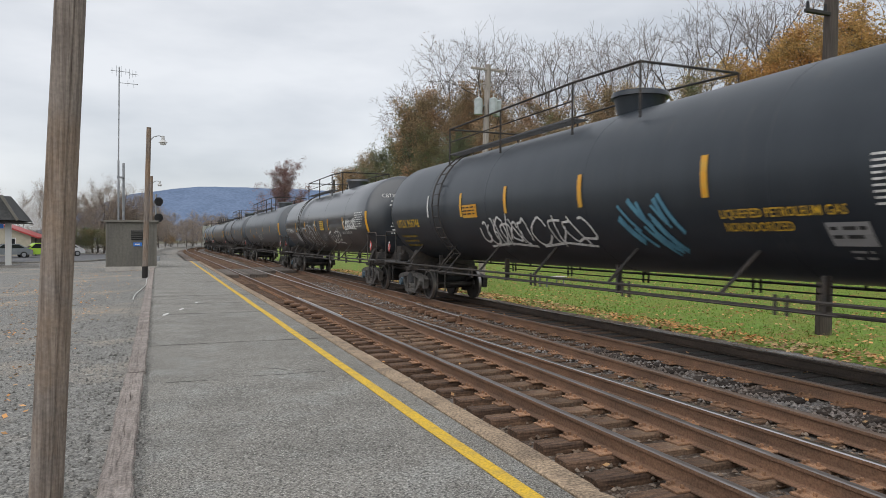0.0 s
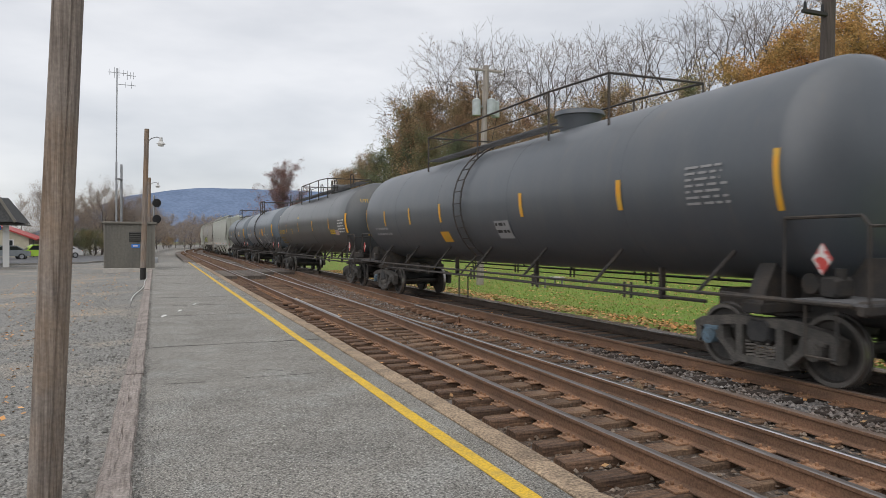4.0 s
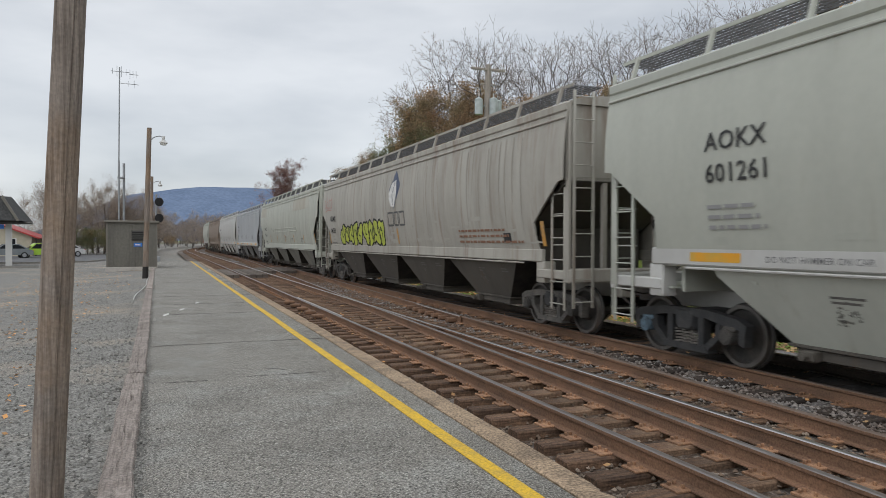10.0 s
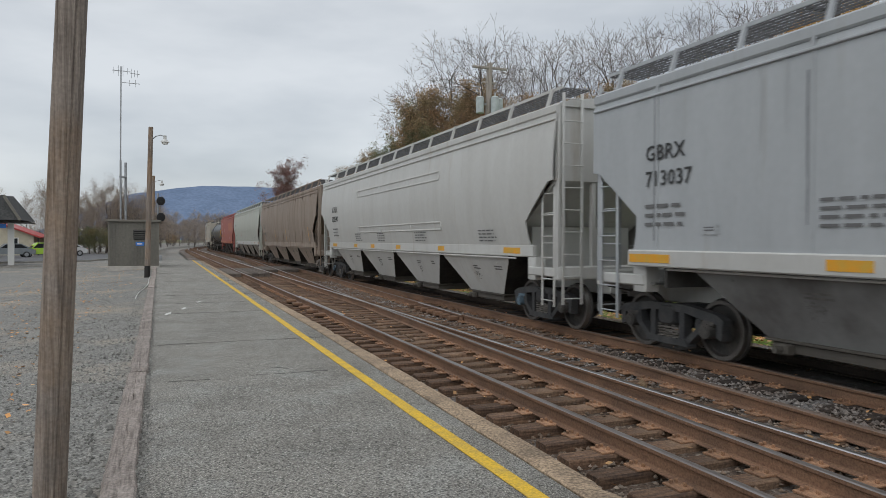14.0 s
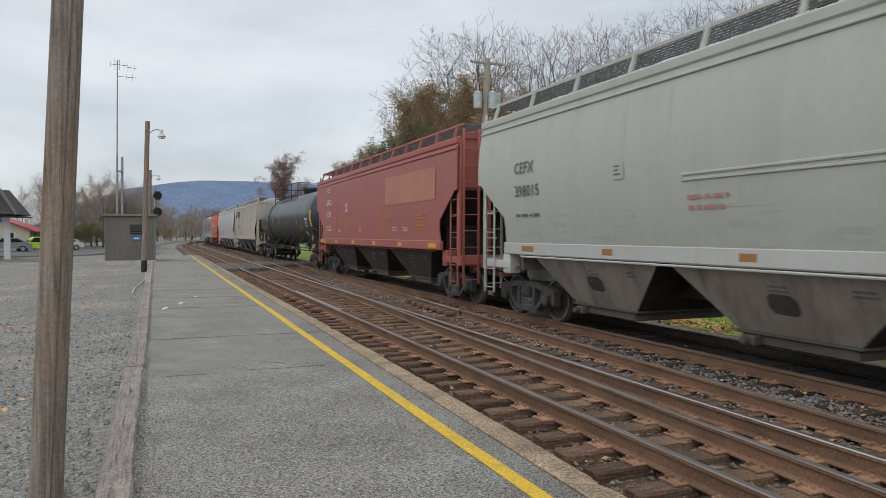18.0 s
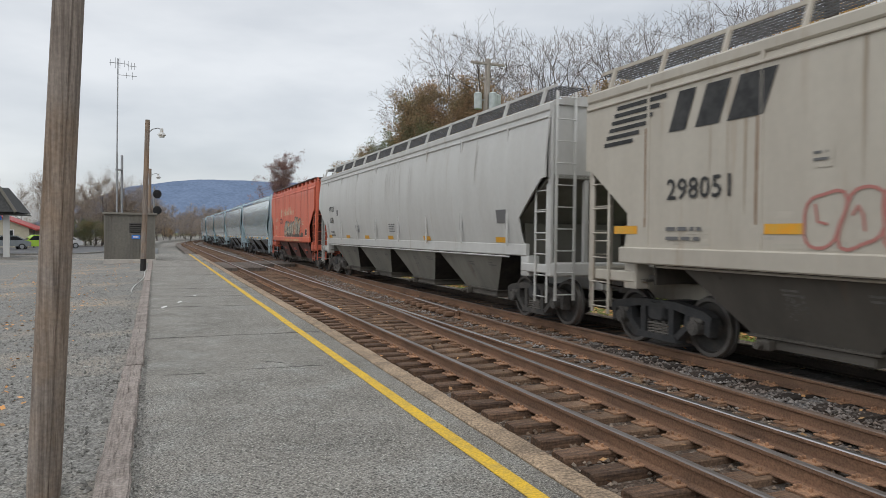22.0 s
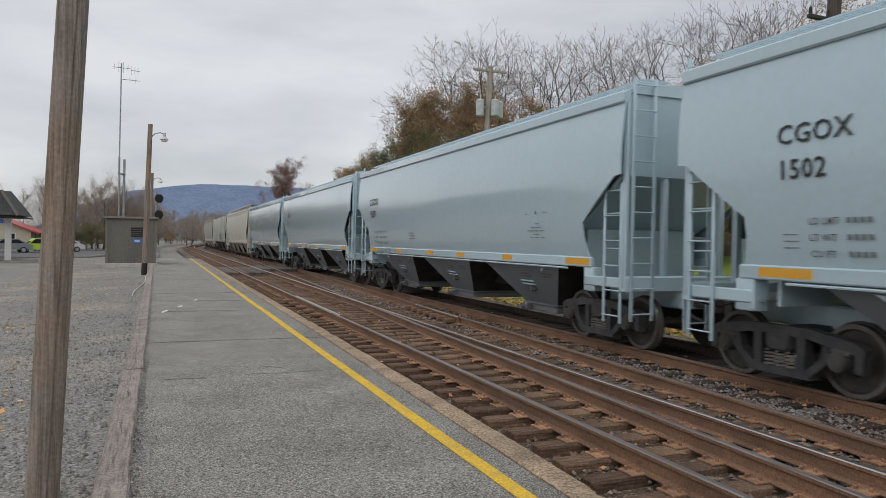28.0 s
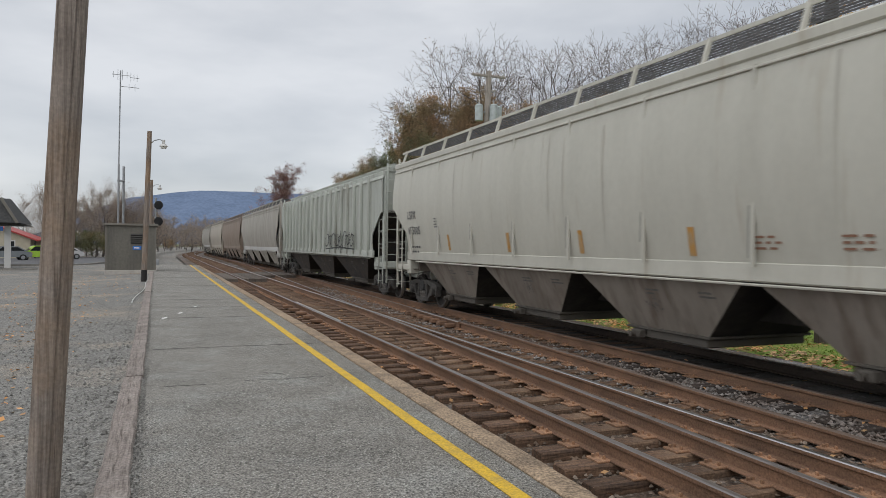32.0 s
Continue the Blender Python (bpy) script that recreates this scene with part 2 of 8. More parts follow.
    def mesh(self, name, mats, smooth=True, angle=35):
        me = bpy.data.meshes.new(name)
        me.from_pydata(self.v, [], self.f)
        mats = mats if isinstance(mats, (list, tuple)) else [mats]
        for m in mats:
            me.materials.append(m)
        if len(mats) > 1:
            me.polygons.foreach_set("material_index", self.mi)
        bm = bmesh.new()
        bm.from_mesh(me)
        bmesh.ops.recalc_face_normals(bm, faces=bm.faces)
        bm.to_mesh(me)
        bm.free()
        if smooth:
            me.polygons.foreach_set("use_smooth", [True] * len(me.polygons))
            me.set_sharp_from_angle(angle=radians(angle))
        me.update()
        return me


def part(name, shape, material, parent, label="", at=None, mesh_name=None, smooth=True):
    """One mesh object under a thing or under a part; shape is a Shape or a ready mesh."""
    me = shape if isinstance(shape, bpy.types.Mesh) else shape.mesh(mesh_name or name, material, smooth)
    ob = new(name, me)
    ob.parent = parent
    if at is not None:
        ob.matrix_local = at
    if label:
        tagged(ob, label)
    return ob


def thing(name, m, label, category, group="", kind="", shape=None, material=None):
    """A top-level thing at the pose m: a mesh of its own, or an Empty that takes parts."""
    ob = new(name, None if shape is None else (shape if isinstance(shape, bpy.types.Mesh) else shape.mesh(name, material)))
    ob.matrix_basis = m
    return tagged(ob, label, category, group, kind)


# ---- the plan ----
L_RAIL, T_RAIL, GAUGE = 3.976, 7.849, 1.51
LC, TC = L_RAIL + GAUGE / 2, T_RAIL + GAUGE / 2
PLAT_Z = 0.17
BEND, RADIUS, BEND_END = 120.0, 520.0, 900.0
SPEED = 15.593


def along(s, off=0.0):
    """The point s metres along the line and off metres to the right of the camera's own line, and the heading there."""
    if s <= BEND:
        return off, s, 0.0
    a = (min(s, BEND_END) - BEND) / RADIUS
    cx = RADIUS
    x, y = cx - (cx - off) * math.cos(a), BEND + (cx - off) * math.sin(a)
    if s > BEND_END:
        d = s - BEND_END
        x, y = x + d * math.sin(a), y + d * math.cos(a)
    return x, y, a


def cross_off(y):
    """How far the crossover lies to the right of the near track."""
    if y < -16:
        return 0.0
    if y < 0:
        return 0.68 * ((y + 16) / 16) ** 1.4
    if y < 66:
        return 0.68 + 0.042 * y
    return min(3.873, 0.68 + 0.042 * 66 + (3.873 - 3.452) * min(1, (y - 66) / 24))


def stations(a, b):
    s, out = a, []
    while s < b:
        out.append(s)
        s += 6.0 if s < -40 or s > 200 else (2.0 if s > 60 or s < -5 else 1.0)
    return out + [b]

# ---- ground, platform and tracks ----
def lateral(x, y):
    """Distance to the right of the camera's line, measured square to the track."""
    if y <= BEND:
        return x
    return RADIUS - math.hypot(x - RADIUS, y - BEND) if x < RADIUS else RADIUS


def ground_z(x, y):
    d = lateral(x, y)
    if -3.0 < d < 0.5:
        d += 0.0068 * (min(58.0, max(0.0, y)) - 5) * min(1.0, (d + 3.0) / 1.5)
    pts = ((-3000, 1.0), (-60, 0.4), (-20, -0.05), (-6, -0.12), (-2.2, -0.02), (-0.27, 0.07), (-0.17, -0.3), (1.0, -0.52), (11.2, -0.52), (12.1, -0.47), (16, -0.42), (24, -0.3), (34, 2.2), (60, 11.0), (110, 20.0), (400, 30.0), (4000, 30.0))
    for (a, za), (b, zb) in zip(pts, pts[1:]):
        if d <= b:
            k = max(0.0, (d - a) / (b - a))
            z = za + (zb - za) * k
            break
    if d > 13:
        z += 0.12 * noise.noise((x * 0.12, y * 0.12, 0.3)) * min(1.0, (d - 13) / 10)
    if d < -1:
        z += (0.05 * noise.noise((x * 0.5, y * 0.3, 2.3)) + 0.035 * noise.noise((x * 1.6, y * 1.1, 5.1))) * min(1.0, (-1 - d) / 2)
    return z


FOREST_FLOOR = mat("leaf_litter", (0.10, 0.065, 0.035), (0.06, 0.05, 0.025), 0.95, scale=1.5, fine=0.4, fscale=12, bump=0.8, bscale=10)
FIELD = mat("far_field", (0.10, 0.11, 0.06), (0.13, 0.10, 0.06), 0.95, scale=0.05)


def make_ground():
    xs = [-2500, -1200, -600, -300, -150, -90, -60, -40, -28, -20, -15, -11, -8, -6, -4.5, -3.4, -2.6, -2.0, -1.5, -1.2, -0.9, -0.7, -0.55, -0.42, -0.33, -0.27, -0.17, 0.5, 3, 8, 11.2, 12.1]
    xs += [12.1 + 1.4 * k for k in range(1, 16)] + [36, 40, 45, 52, 60, 70, 85, 100, 120, 150, 200, 300, 500, 900, 1600, 3000]
    ys = [-1500, -900, -560, -300, -150, -80, -40, -20, -10, -5] + [0.8 * k for k in range(0, 40)] + [32 + 3 * k for k in range(0, 30)] + [122 + 10 * k for k in range(0, 50)] + [640, 800, 1100, 1600, 2500, 4000]
    s = Shape()
    n = len(xs)
    vs, fs = [], []
    for y in ys:
        for x in xs:
            bx, by, _ = along(y, x) if 120 < y < 640 and x < 300 else (x, y, 0)
            if -1.5 < x < 0.0:
                bx -= 0.0068 * (min(58.0, max(0.0, y)) - 5)
            vs.append((bx, by, ground_z(bx, by)))
    s.v = vs
    for j in range(len(ys) - 1):
        for i in range(n - 1):
            fs.append((j * n + i, j * n + i + 1, j * n + n + i + 1, j * n + n + i))
            x = xs[i]
            s.mi.append(0 if -40 <= x < 12 else (1 if 12 <= x < 30 else (2 if x >= 30 else 3)))
    s.f = fs
    thing("ground", Matrix(), "grey gravel lot and leaf-strewn grass beside the railway", "ground", kind="structure", shape=s.mesh("ground", [GRAVEL, GRASS, FOREST_FLOOR, FIELD], angle=80))


make_ground()


def make_bed():
    s = Shape()
    rings = []
    for q in stations(-540, 760):
        ring = []
        for off, z in ((2.42, -0.29), (3.86, -0.285), (4.15, -0.27), (5.5, -0.245), (6.75, -0.222), (7.3, -0.225), (TC, -0.195), (10.0, -0.20), (10.9, -0.30), (12.6, -0.52)):
            x, y, _ = along(q, off)
            w = 0.018 * noise.noise((x * 1.3, y * 1.3, 0))
            ring.append((x, y, z + w))
        rings.append(ring)
    s.loft(rings, closed=False, caps=False)
    # The strips below the train take the darker ballast, shade included.
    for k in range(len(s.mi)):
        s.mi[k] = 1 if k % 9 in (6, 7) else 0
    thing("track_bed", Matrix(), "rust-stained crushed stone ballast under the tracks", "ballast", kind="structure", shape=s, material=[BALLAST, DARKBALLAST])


make_bed()
RAIL_PROFILE = [(-0.070, -0.18), (0.070, -0.18), (0.070, -0.168), (0.012, -0.150), (0.009, -0.055), (0.036, -0.040), (0.037, -0.010), (0.028, 0.0), (-0.028, 0.0), (-0.037, -0.010), (-0.036, -0.040), (-0.009, -0.055), (-0.012, -0.150), (-0.070, -0.168)]


def rail_shape(offset, a, b, drop=0.0, side=None, head=None):
    s = Shape()
    rings = []
    st = stations(a, b)
    for q in st:
        ring = []
        for u, z in RAIL_PROFILE:
            x, y, _ = along(q, offset(q) + u)
            ring.append((x, y, z - drop))
        rings.append(ring)
    s.loft(rings)
    n = len(RAIL_PROFILE)
    for k in range(len(st) - 1):
        s.mi[k * n + 7] = 1
        s.mi[k * n + 6] = 1
        s.mi[k * n + 8] = 1
    return s.mesh("rail", [side or RUST, head or RAILTOP])


def tie_spans(y):
    """The stretches across the line that ties cover at y."""
    o = cross_off(y)
    if y < -16 or y > 88:
        return [(LC - 1.3, LC + 1.3), (TC - 1.3, TC + 1.3)]
    if o < 1.15:
        return [(LC - 1.3, LC + 1.3 + o), (TC - 1.3, TC + 1.3)]
    cut = L_RAIL + o - 0.55
    return [(LC - 1.3, min(LC + 1.3, cut - 0.02)), (cut, TC + 1.3)]


def make_tracks():
    near = thing("near_track", Matrix(), "empty rusty railway track with a turnout beside the platform", "railway track", kind="structure")
    far = thing("far_track", Matrix(), "railway track carrying the freight train", "railway track", kind="structure")
    part("rail", rail_shape(lambda q: L_RAIL, -540, 760, head=WORNTOP), None, near)
    part("rail", rail_shape(lambda q: L_RAIL + GAUGE, -540, 760), None, near)
    part("rail", rail_shape(lambda q: T_RAIL, -540, 760, 0.0, RUST, RUSTTOP), None, far)
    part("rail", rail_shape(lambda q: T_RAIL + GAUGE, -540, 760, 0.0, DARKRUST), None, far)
    part("crossover_rail", rail_shape(lambda q: L_RAIL + cross_off(q) + 0.02, -14, 90, 0.004, head=WORNTOP), None, near)
    part("crossover_rail", rail_shape(lambda q: L_RAIL + GAUGE + cross_off(q) - 0.02, -14, 90, 0.004, head=RUSTTOP), None, near)
    for a, b, off in ((15.5, 19.0, lambda q: L_RAIL + GAUGE + cross_off(q) - 0.075), (16.5, 22.5, lambda q: L_RAIL + 0.075)):
        part("guard_rail", rail_shape(off, a, b, 0.003), None, near, "worn guard rail")
    for q in (17.6, 18.6, 19.7, 20.8, 21.9):
        part("rail_brace", Shape().box(L_RAIL + 0.07, L_RAIL + 0.2, q, q + 0.12, -0.18, -0.03, 0.02), RUST, near)
        part("rail_brace", Shape().box(L_RAIL - 0.42, L_RAIL - 0.12, q, q + 0.22, -0.16, -0.07, 0.02), RUST, near)
    for q in np.arange(15.7, 19, 0.55):
        o = L_RAIL + GAUGE + cross_off(q)
        part("guard_chock", Shape().box(o - 0.34, o - 0.1, q, q + 0.2, -0.17, -0.06, 0.02), RUST, near)
    rnd = random.Random(4)
    rest = Shape()
    y = -536.0
    while y < 700:
        near_by = 1.0 < y < 33
        for k, (a, b) in enumerate(tie_spans(y)):
            if b - a < 1.0:
                continue
            w = 0.225 + rnd.uniform(-0.012, 0.012)
            tw = rnd.uniform(-0.012, 0.012)
            e0, e1 = rnd.uniform(-0.06, 0.06), rnd.uniform(-0.06, 0.06)
            z = -0.182 + rnd.uniform(-0.006, 0.0)
            if near_by:
                s = Shape().box(a + e0, b + e1, -w / 2, w / 2, -0.18, 0, 0.018)
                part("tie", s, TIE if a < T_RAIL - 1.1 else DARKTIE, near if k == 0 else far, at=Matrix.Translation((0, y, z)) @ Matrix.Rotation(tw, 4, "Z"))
            else:
                px, py, h = along(y, 0)
                c, sn = math.cos(h), math.sin(h)
                vs = [(px + x * c + v * sn, py - x * sn + v * c, zz) for zz in (z - 0.1, z) for v in (-w / 2, w / 2) for x in (a + e0, b + e1)]
                rest.add(vs, [(0, 2, 3, 1), (4, 5, 7, 6), (0, 1, 5, 4), (2, 6, 7, 3), (0, 4, 6, 2), (1, 3, 7, 5)])
        y += 0.52 if -60 < y < 130 else 0.8
    tagged(part("distant_ties", rest, TIE, near), kind="stuff")
    # tie plates with their spikes
    s = Shape()
    s.box(-0.20, 0.20, -0.105, 0.105, -0.004, 0.018, 0.006)
    for dx, dy in ((-0.1, -0.05), (0.1, 0.05), (-0.155, 0.05), (0.155, -0.05), (-0.1, 0.055), (0.1, -0.055)):
        s.box(dx - 0.014, dx + 0.014, dy - 0.014, dy + 0.014, 0.016, 0.05, 0.005)
    plate = s.mesh("tie_plate", PLATE)
    clip = Shape().box(-0.05, 0.05, -0.03, 0.03, 0, 0.07, 0.015).box(0.03, 0.07, -0.05, 0.05, 0.0, 0.10, 0.015).mesh("rail_anchor", RUST)
    y = -536.0
    while y < 30:
        if y > 1.0:
            o = cross_off(y)
            for k, x in enumerate((L_RAIL, L_RAIL + GAUGE, L_RAIL + o, L_RAIL + GAUGE + o, T_RAIL)):
                if k in (1, 2) and abs(o - GAUGE) < 0.25:
                    continue
                part("tie_plate", plate, None, far if k == 4 else near, at=Matrix.Translation((x, y, -0.181)))
                if y < 18:
                    part("rail_anchor", clip, None, far if k == 4 else near, at=Matrix.Translation((x + 0.09, y + 0.16, -0.178)))
        y += 0.52 if -60 < y < 130 else 0.8
    # crossing planks between the rails
    tb = mat("crossing_timber", (0.15, 0.125, 0.105), (0.09, 0.075, 0.065), 0.95, scale=3, stretch=(0.6, 5, 5), vary=0.2, bump=0.5, bscale=9)
    cr = thing("track_crossing", Matrix(), "weathered timber plank crossing laid between the rails", "crossing")
    for x0, x1 in ((2.9, 3.86), (4.12, 5.36), (5.62, 6.5), (6.55, 7.72), (8.0, 9.2)):
        n = max(2, int((x1 - x0) / 0.25))
        for k in range(n):
            a = x0 + (x1 - x0) * k / n
            part("plank", Shape().box(a + 0.01, a + (x1 - x0) / n - 0.01, 38.5 if x0 < 5 else 43.0, 46.0 if x0 < 5 else 48.5, -0.20, -0.012 + 0.008 * (k % 2), 0.015), tb, cr)


make_tracks()


def kerb_x(y):
    """The middle of the timbers along the platform's back edge."""
    return -0.268 - 0.0056 * (y - 5)


def make_stones():
    rnd = random.Random(8)
    s = Shape()

    b = Shape()

    def stone(x, y, z, r, s=s):
        a = [rnd.uniform(0.6, 1.15) * r for _ in range(6)]
        t = rnd.uniform(0, 6.28)
        c, sn = math.cos(t), math.sin(t)
        p = [(a[0], 0, 0), (0, a[1], 0), (-a[2], 0, 0), (0, -a[3], 0), (0.1 * r, 0.1 * r, a[4] * 0.8), (0, 0, -a[5] * 0.7)]
        s.add([(x + u * c - v * sn, y + u * sn + v * c, z + w) for u, v, w in p], [(0, 1, 4), (1, 2, 4), (2, 3, 4), (3, 0, 4), (1, 0, 5), (2, 1, 5), (3, 2, 5), (0, 3, 5)])
    for _ in range(24000):
        y = 1.5 + 32 * rnd.random() ** 1.7
        x = rnd.choice((rnd.uniform(2.85, 4.0), rnd.uniform(5.5, 7.8), rnd.uniform(6.4, 7.75), rnd.uniform(4.0, 6.5), rnd.uniform(6.2, 7.6), rnd.uniform(9.8, 11.5)))
        ph = ((y + 536) - 476 * 1.0) % 0.52
        s_z = (-0.275 if x < 3.9 else -0.26 + 0.018 * (x - 4.15)) + rnd.uniform(-0.015, 0.03)
        if x > 6.3:
            s_z = -0.215 + rnd.uniform(-0.015, 0.035)
        if x > 10.4:
            s_z = -0.25 - (x - 10.4) * 0.17
        stone(x, y, s_z, rnd.uniform(0.018, 0.042) if x > 6.3 else rnd.uniform(0.018, 0.036), s if x > 6.3 and noise.noise((x * 0.8, y * 0.35, 3)) > -0.25 else b)
    thing("ballast_stones", Matrix(), "loose grey and rust-brown crushed stones among the ties", "ballast", kind="stuff", shape=s.mesh("ballast_stones", STONE, smooth=False))
    thing("rusty_ballast_stones", Matrix(), "rust-brown crushed stones between the ties", "ballast", kind="stuff", shape=b.mesh("rusty_ballast_stones", BROWNSTONE, smooth=False))
    g = Shape()
    for _ in range(24000):
        y = 3.0 + 30 * rnd.random() ** 1.6
        x = -0.55 - 5.5 * rnd.random() ** 1.3 * (0.4 + y / 20)
        stone(x, y, ground_z(x, y) + 0.004, rnd.uniform(0.007, 0.017) * (1.6 if rnd.random() < 0.12 else 1.0), g)
    for _ in range(1100):
        y = 3.6 + 14 * rnd.random() ** 1.4
        x = kerb_x(y) - 0.16 - 3.2 * rnd.random() ** 1.5 * (0.5 + y / 14)
        stone(x, y, ground_z(x, y) + 0.006, rnd.uniform(0.016, 0.034), g)
    thing("lot_stones", Matrix(), "loose grey stone chips on the gravel lot", "gravel", kind="stuff", shape=g.mesh("lot_stones", mat("stone_chip", (0.27, 0.265, 0.245), (0.18, 0.174, 0.16), 0.9, scale=0.8, vary=0.5, island=True), smooth=False))


make_stones()


def stone_in(y):
    """Where the edging stones begin, to the right of the camera."""
    return 2.50 + 0.011 * (min(12.0, max(0.0, y)) - 4)


def make_platform():
    pf = thing("platform", Matrix(), "worn grey asphalt station platform with transverse cracks", "platform", kind="structure")
    a, b = -14.0, 58.0
    cuts = [a, -6.0, 11.60, 21.76, 36.0, b]
    for y0, y1 in zip(cuts, cuts[1:]):
        n = max(2, int((y1 - y0) / (0.25 if y1 < 24 else 1)))
        s = Shape()
        rings = []
        for k in range(n + 1):
            y = y0 + 0.006 + (y1 - y0 - 0.012) * k / n
            xl = kerb_x(y) + 0.145 + 0.012 * noise.noise((y * 3.1, 7, 0))
            xr = stone_in(y) - 0.016 + 0.008 * noise.noise((y * 4.0, 3, 1))
            rings.append([(xl, y, -0.3), (xr, y, -0.3), (xr, y, PLAT_Z - 0.012), (xr - 0.025, y, PLAT_Z), (1.2, y, PLAT_Z + 0.006), (xl + 0.07, y, PLAT_Z), (xl, y, PLAT_Z - 0.02)])
        s.loft(rings)
        part("slab", s, ASPHALT, pf)
    rnd = random.Random(2)
    for y, xa, xb, wide in ((11.60, -0.1, 2.5, 0.011), (8.56, 0.05, 0.5, 0.003), (8.6, 0.95, 1.9, 0.004), (16.4, 0.0, 2.2, 0.003), (19.0, 0.3, 2.0, 0.003), (21.76, -0.2, 2.5, 0.012), (29.0, 0.0, 2.5, 0.006), (36.0, -0.3, 2.6, 0.008), (44.0, -0.3, 2.6, 0.008)):
        s = Shape()
        rings = []
        for k in range(30):
            x = xa + (xb - xa) * k / 29
            w = wide * rnd.uniform(0.4, 1.2)
            yy = y + 0.04 * noise.noise((x * 2.5, y, 0)) + 0.02 * noise.noise((x * 9, y, 4))
            z = PLAT_Z + 0.0085
            rings.append([(x, yy - w, z), (x, yy + w, z), (x, yy, z - 0.004)])
        s.loft(rings)
        part("crack", s, CRACK, pf, "dark open crack")
    for cx, cy, ang, ln in ((1.35, 9.0, 2.3, 0.3),):
        s = Shape()
        rings = []
        for k in range(14):
            u = ln * (k / 13 - 0.5)
            x, y = cx + u * math.cos(ang) + 0.05 * noise.noise((u * 6, cx, cy)), cy + u * math.sin(ang) + 0.05 * noise.noise((u * 6, cy, 9))
            rings.append([(x - 0.004, y - 0.005, PLAT_Z + 0.0086), (x + 0.004, y + 0.005, PLAT_Z + 0.0086), (x, y, PLAT_Z + 0.003)])
        s.loft(rings)
        part("crack", s, CRACK, pf, "hairline crack")
    s = Shape()
    ys = [-14 + 72 * k / 90 for k in range(91)]
    rings = []
    for y in ys:
        c = 2.195 - 0.0012 * (y - 4) + 0.012 * noise.noise((0.3, y * 0.35, 0))
        w = 0.062 + 0.005 * noise.noise((y * 2.1, 1, 0))
        rings.append([(c - w, y, PLAT_Z + 0.005), (c + w, y, PLAT_Z + 0.005), (c + w, y, PLAT_Z + 0.0105), (c - w, y, PLAT_Z + 0.0105)])
    s.loft(rings)
    part("yellow_line", s, YELLOW, pf, "worn yellow painted safety line")
    # edge stones
    y = -14.0
    rnd = random.Random(6)
    while y < 57:
        ln = rnd.uniform(2.2, 3.2)
        j = rnd.uniform(-0.008, 0.008)
        s = Shape()
        rings = []
        y1 = min(58, y + ln)
        n = 22 if y < 22 else 6
        for k in range(n + 1):
            q = y + 0.004 + (y1 - y - 0.008) * k / n
            chip = max(0.0, noise.noise((q * 2.7, 4, 1)) - 0.25) * 0.09
            z = PLAT_Z + 0.004 + 0.006 * noise.noise((q * 1.1, 9, 0))
            x0 = stone_in(q) + 0.006 * noise.noise((q * 3, 2, 0))
            x1 = stone_in(q) + 0.238 + j - 0.5 * chip
            rings.append([(x0, q, -0.46), (x1, q, -0.46), (x1, q, z - 0.03 - chip), (x1 - 0.02 - 0.6 * chip, q, z - 0.006 - 0.3 * chip), (x1 - 0.05 - chip, q, z), (x0 + 0.015, q, z), (x0, q, z - 0.012)])
        s.loft(rings)
        part("edge_stone", s, EDGE, pf, "pinkish worn concrete edging")
        y += ln
    # three dried paint dabs
    for x, y, w, l in ((0.085, 16.43, 0.045, 0.14), (0.44, 17.58, 0.04, 0.12), (0.85, 19.28, 0.035, 0.10)):
        s = Shape().prism([(x + w * math.cos(a) + l * 0.4 * math.sin(a), y + l * 2 * math.sin(a)) for a in (0.3, 1.2, 2.0, 2.9, 3.9, 5.2)], "z", PLAT_Z + 0.004, PLAT_Z + 0.0095)
        part("paint_dab", s, WHITE, pf, "dried white paint dab")


make_platform()


def make_kerb():
    rnd = random.Random(12)
    y = 1.2
    while y < 56:
        ln = next((e - y for e in (3.6, 9.34, 15.08, 20.3, 25.6) if e > y + 0.1), rnd.uniform(4.6, 5.6))
        s = Shape()
        rings = []
        n = 60 if y < 20 else 12
        for k in range(n + 1):
            q = y + 0.012 + (ln - 0.024) * k / n
            c = kerb_x(q) - 0.012 + 0.012 * noise.noise((q, 3, 0))
            w0, w1 = 0.10 + 0.014 * noise.noise((q * 1.3, 5, 0)) + 0.010 * noise.noise((q * 7.0, 5, 0)), 0.115 + 0.014 * noise.noise((q * 1.7, 8, 0)) + 0.010 * noise.noise((q * 8.0, 8, 0))
            z = PLAT_Z + 0.012 + 0.012 * noise.noise((q * 1.5, 2, 0))
            rings.append([(c - w0, q, -0.15), (c + w1, q, -0.15), (c + w1, q, z - 0.02), (c + w1 - 0.015, q, z), (c + 0.02 + 0.02 * noise.noise((q * 4, 1, 7)), q, z - 0.003), (c + 0.008 + 0.02 * noise.noise((q * 4, 1, 7)), q, z - 0.022 * max(0.1, noise.noise((q * 2.2, 6, 1)) + 0.5)), (c - 0.004 + 0.02 * noise.noise((q * 4, 1, 7)), q, z - 0.003), (c - w0 + 0.02, q, z - 0.004), (c - w0, q, z - 0.03)])
        s.loft(rings)
        thing("kerb_timber", Matrix.Translation((rnd.uniform(-0.012, 0.012), 0, rnd.uniform(-0.01, 0.01))), "split weathered grey timber edging the platform", "timber kerb", "timbers along the platform", shape=s, material=TIMBER)
        y += ln


make_kerb()


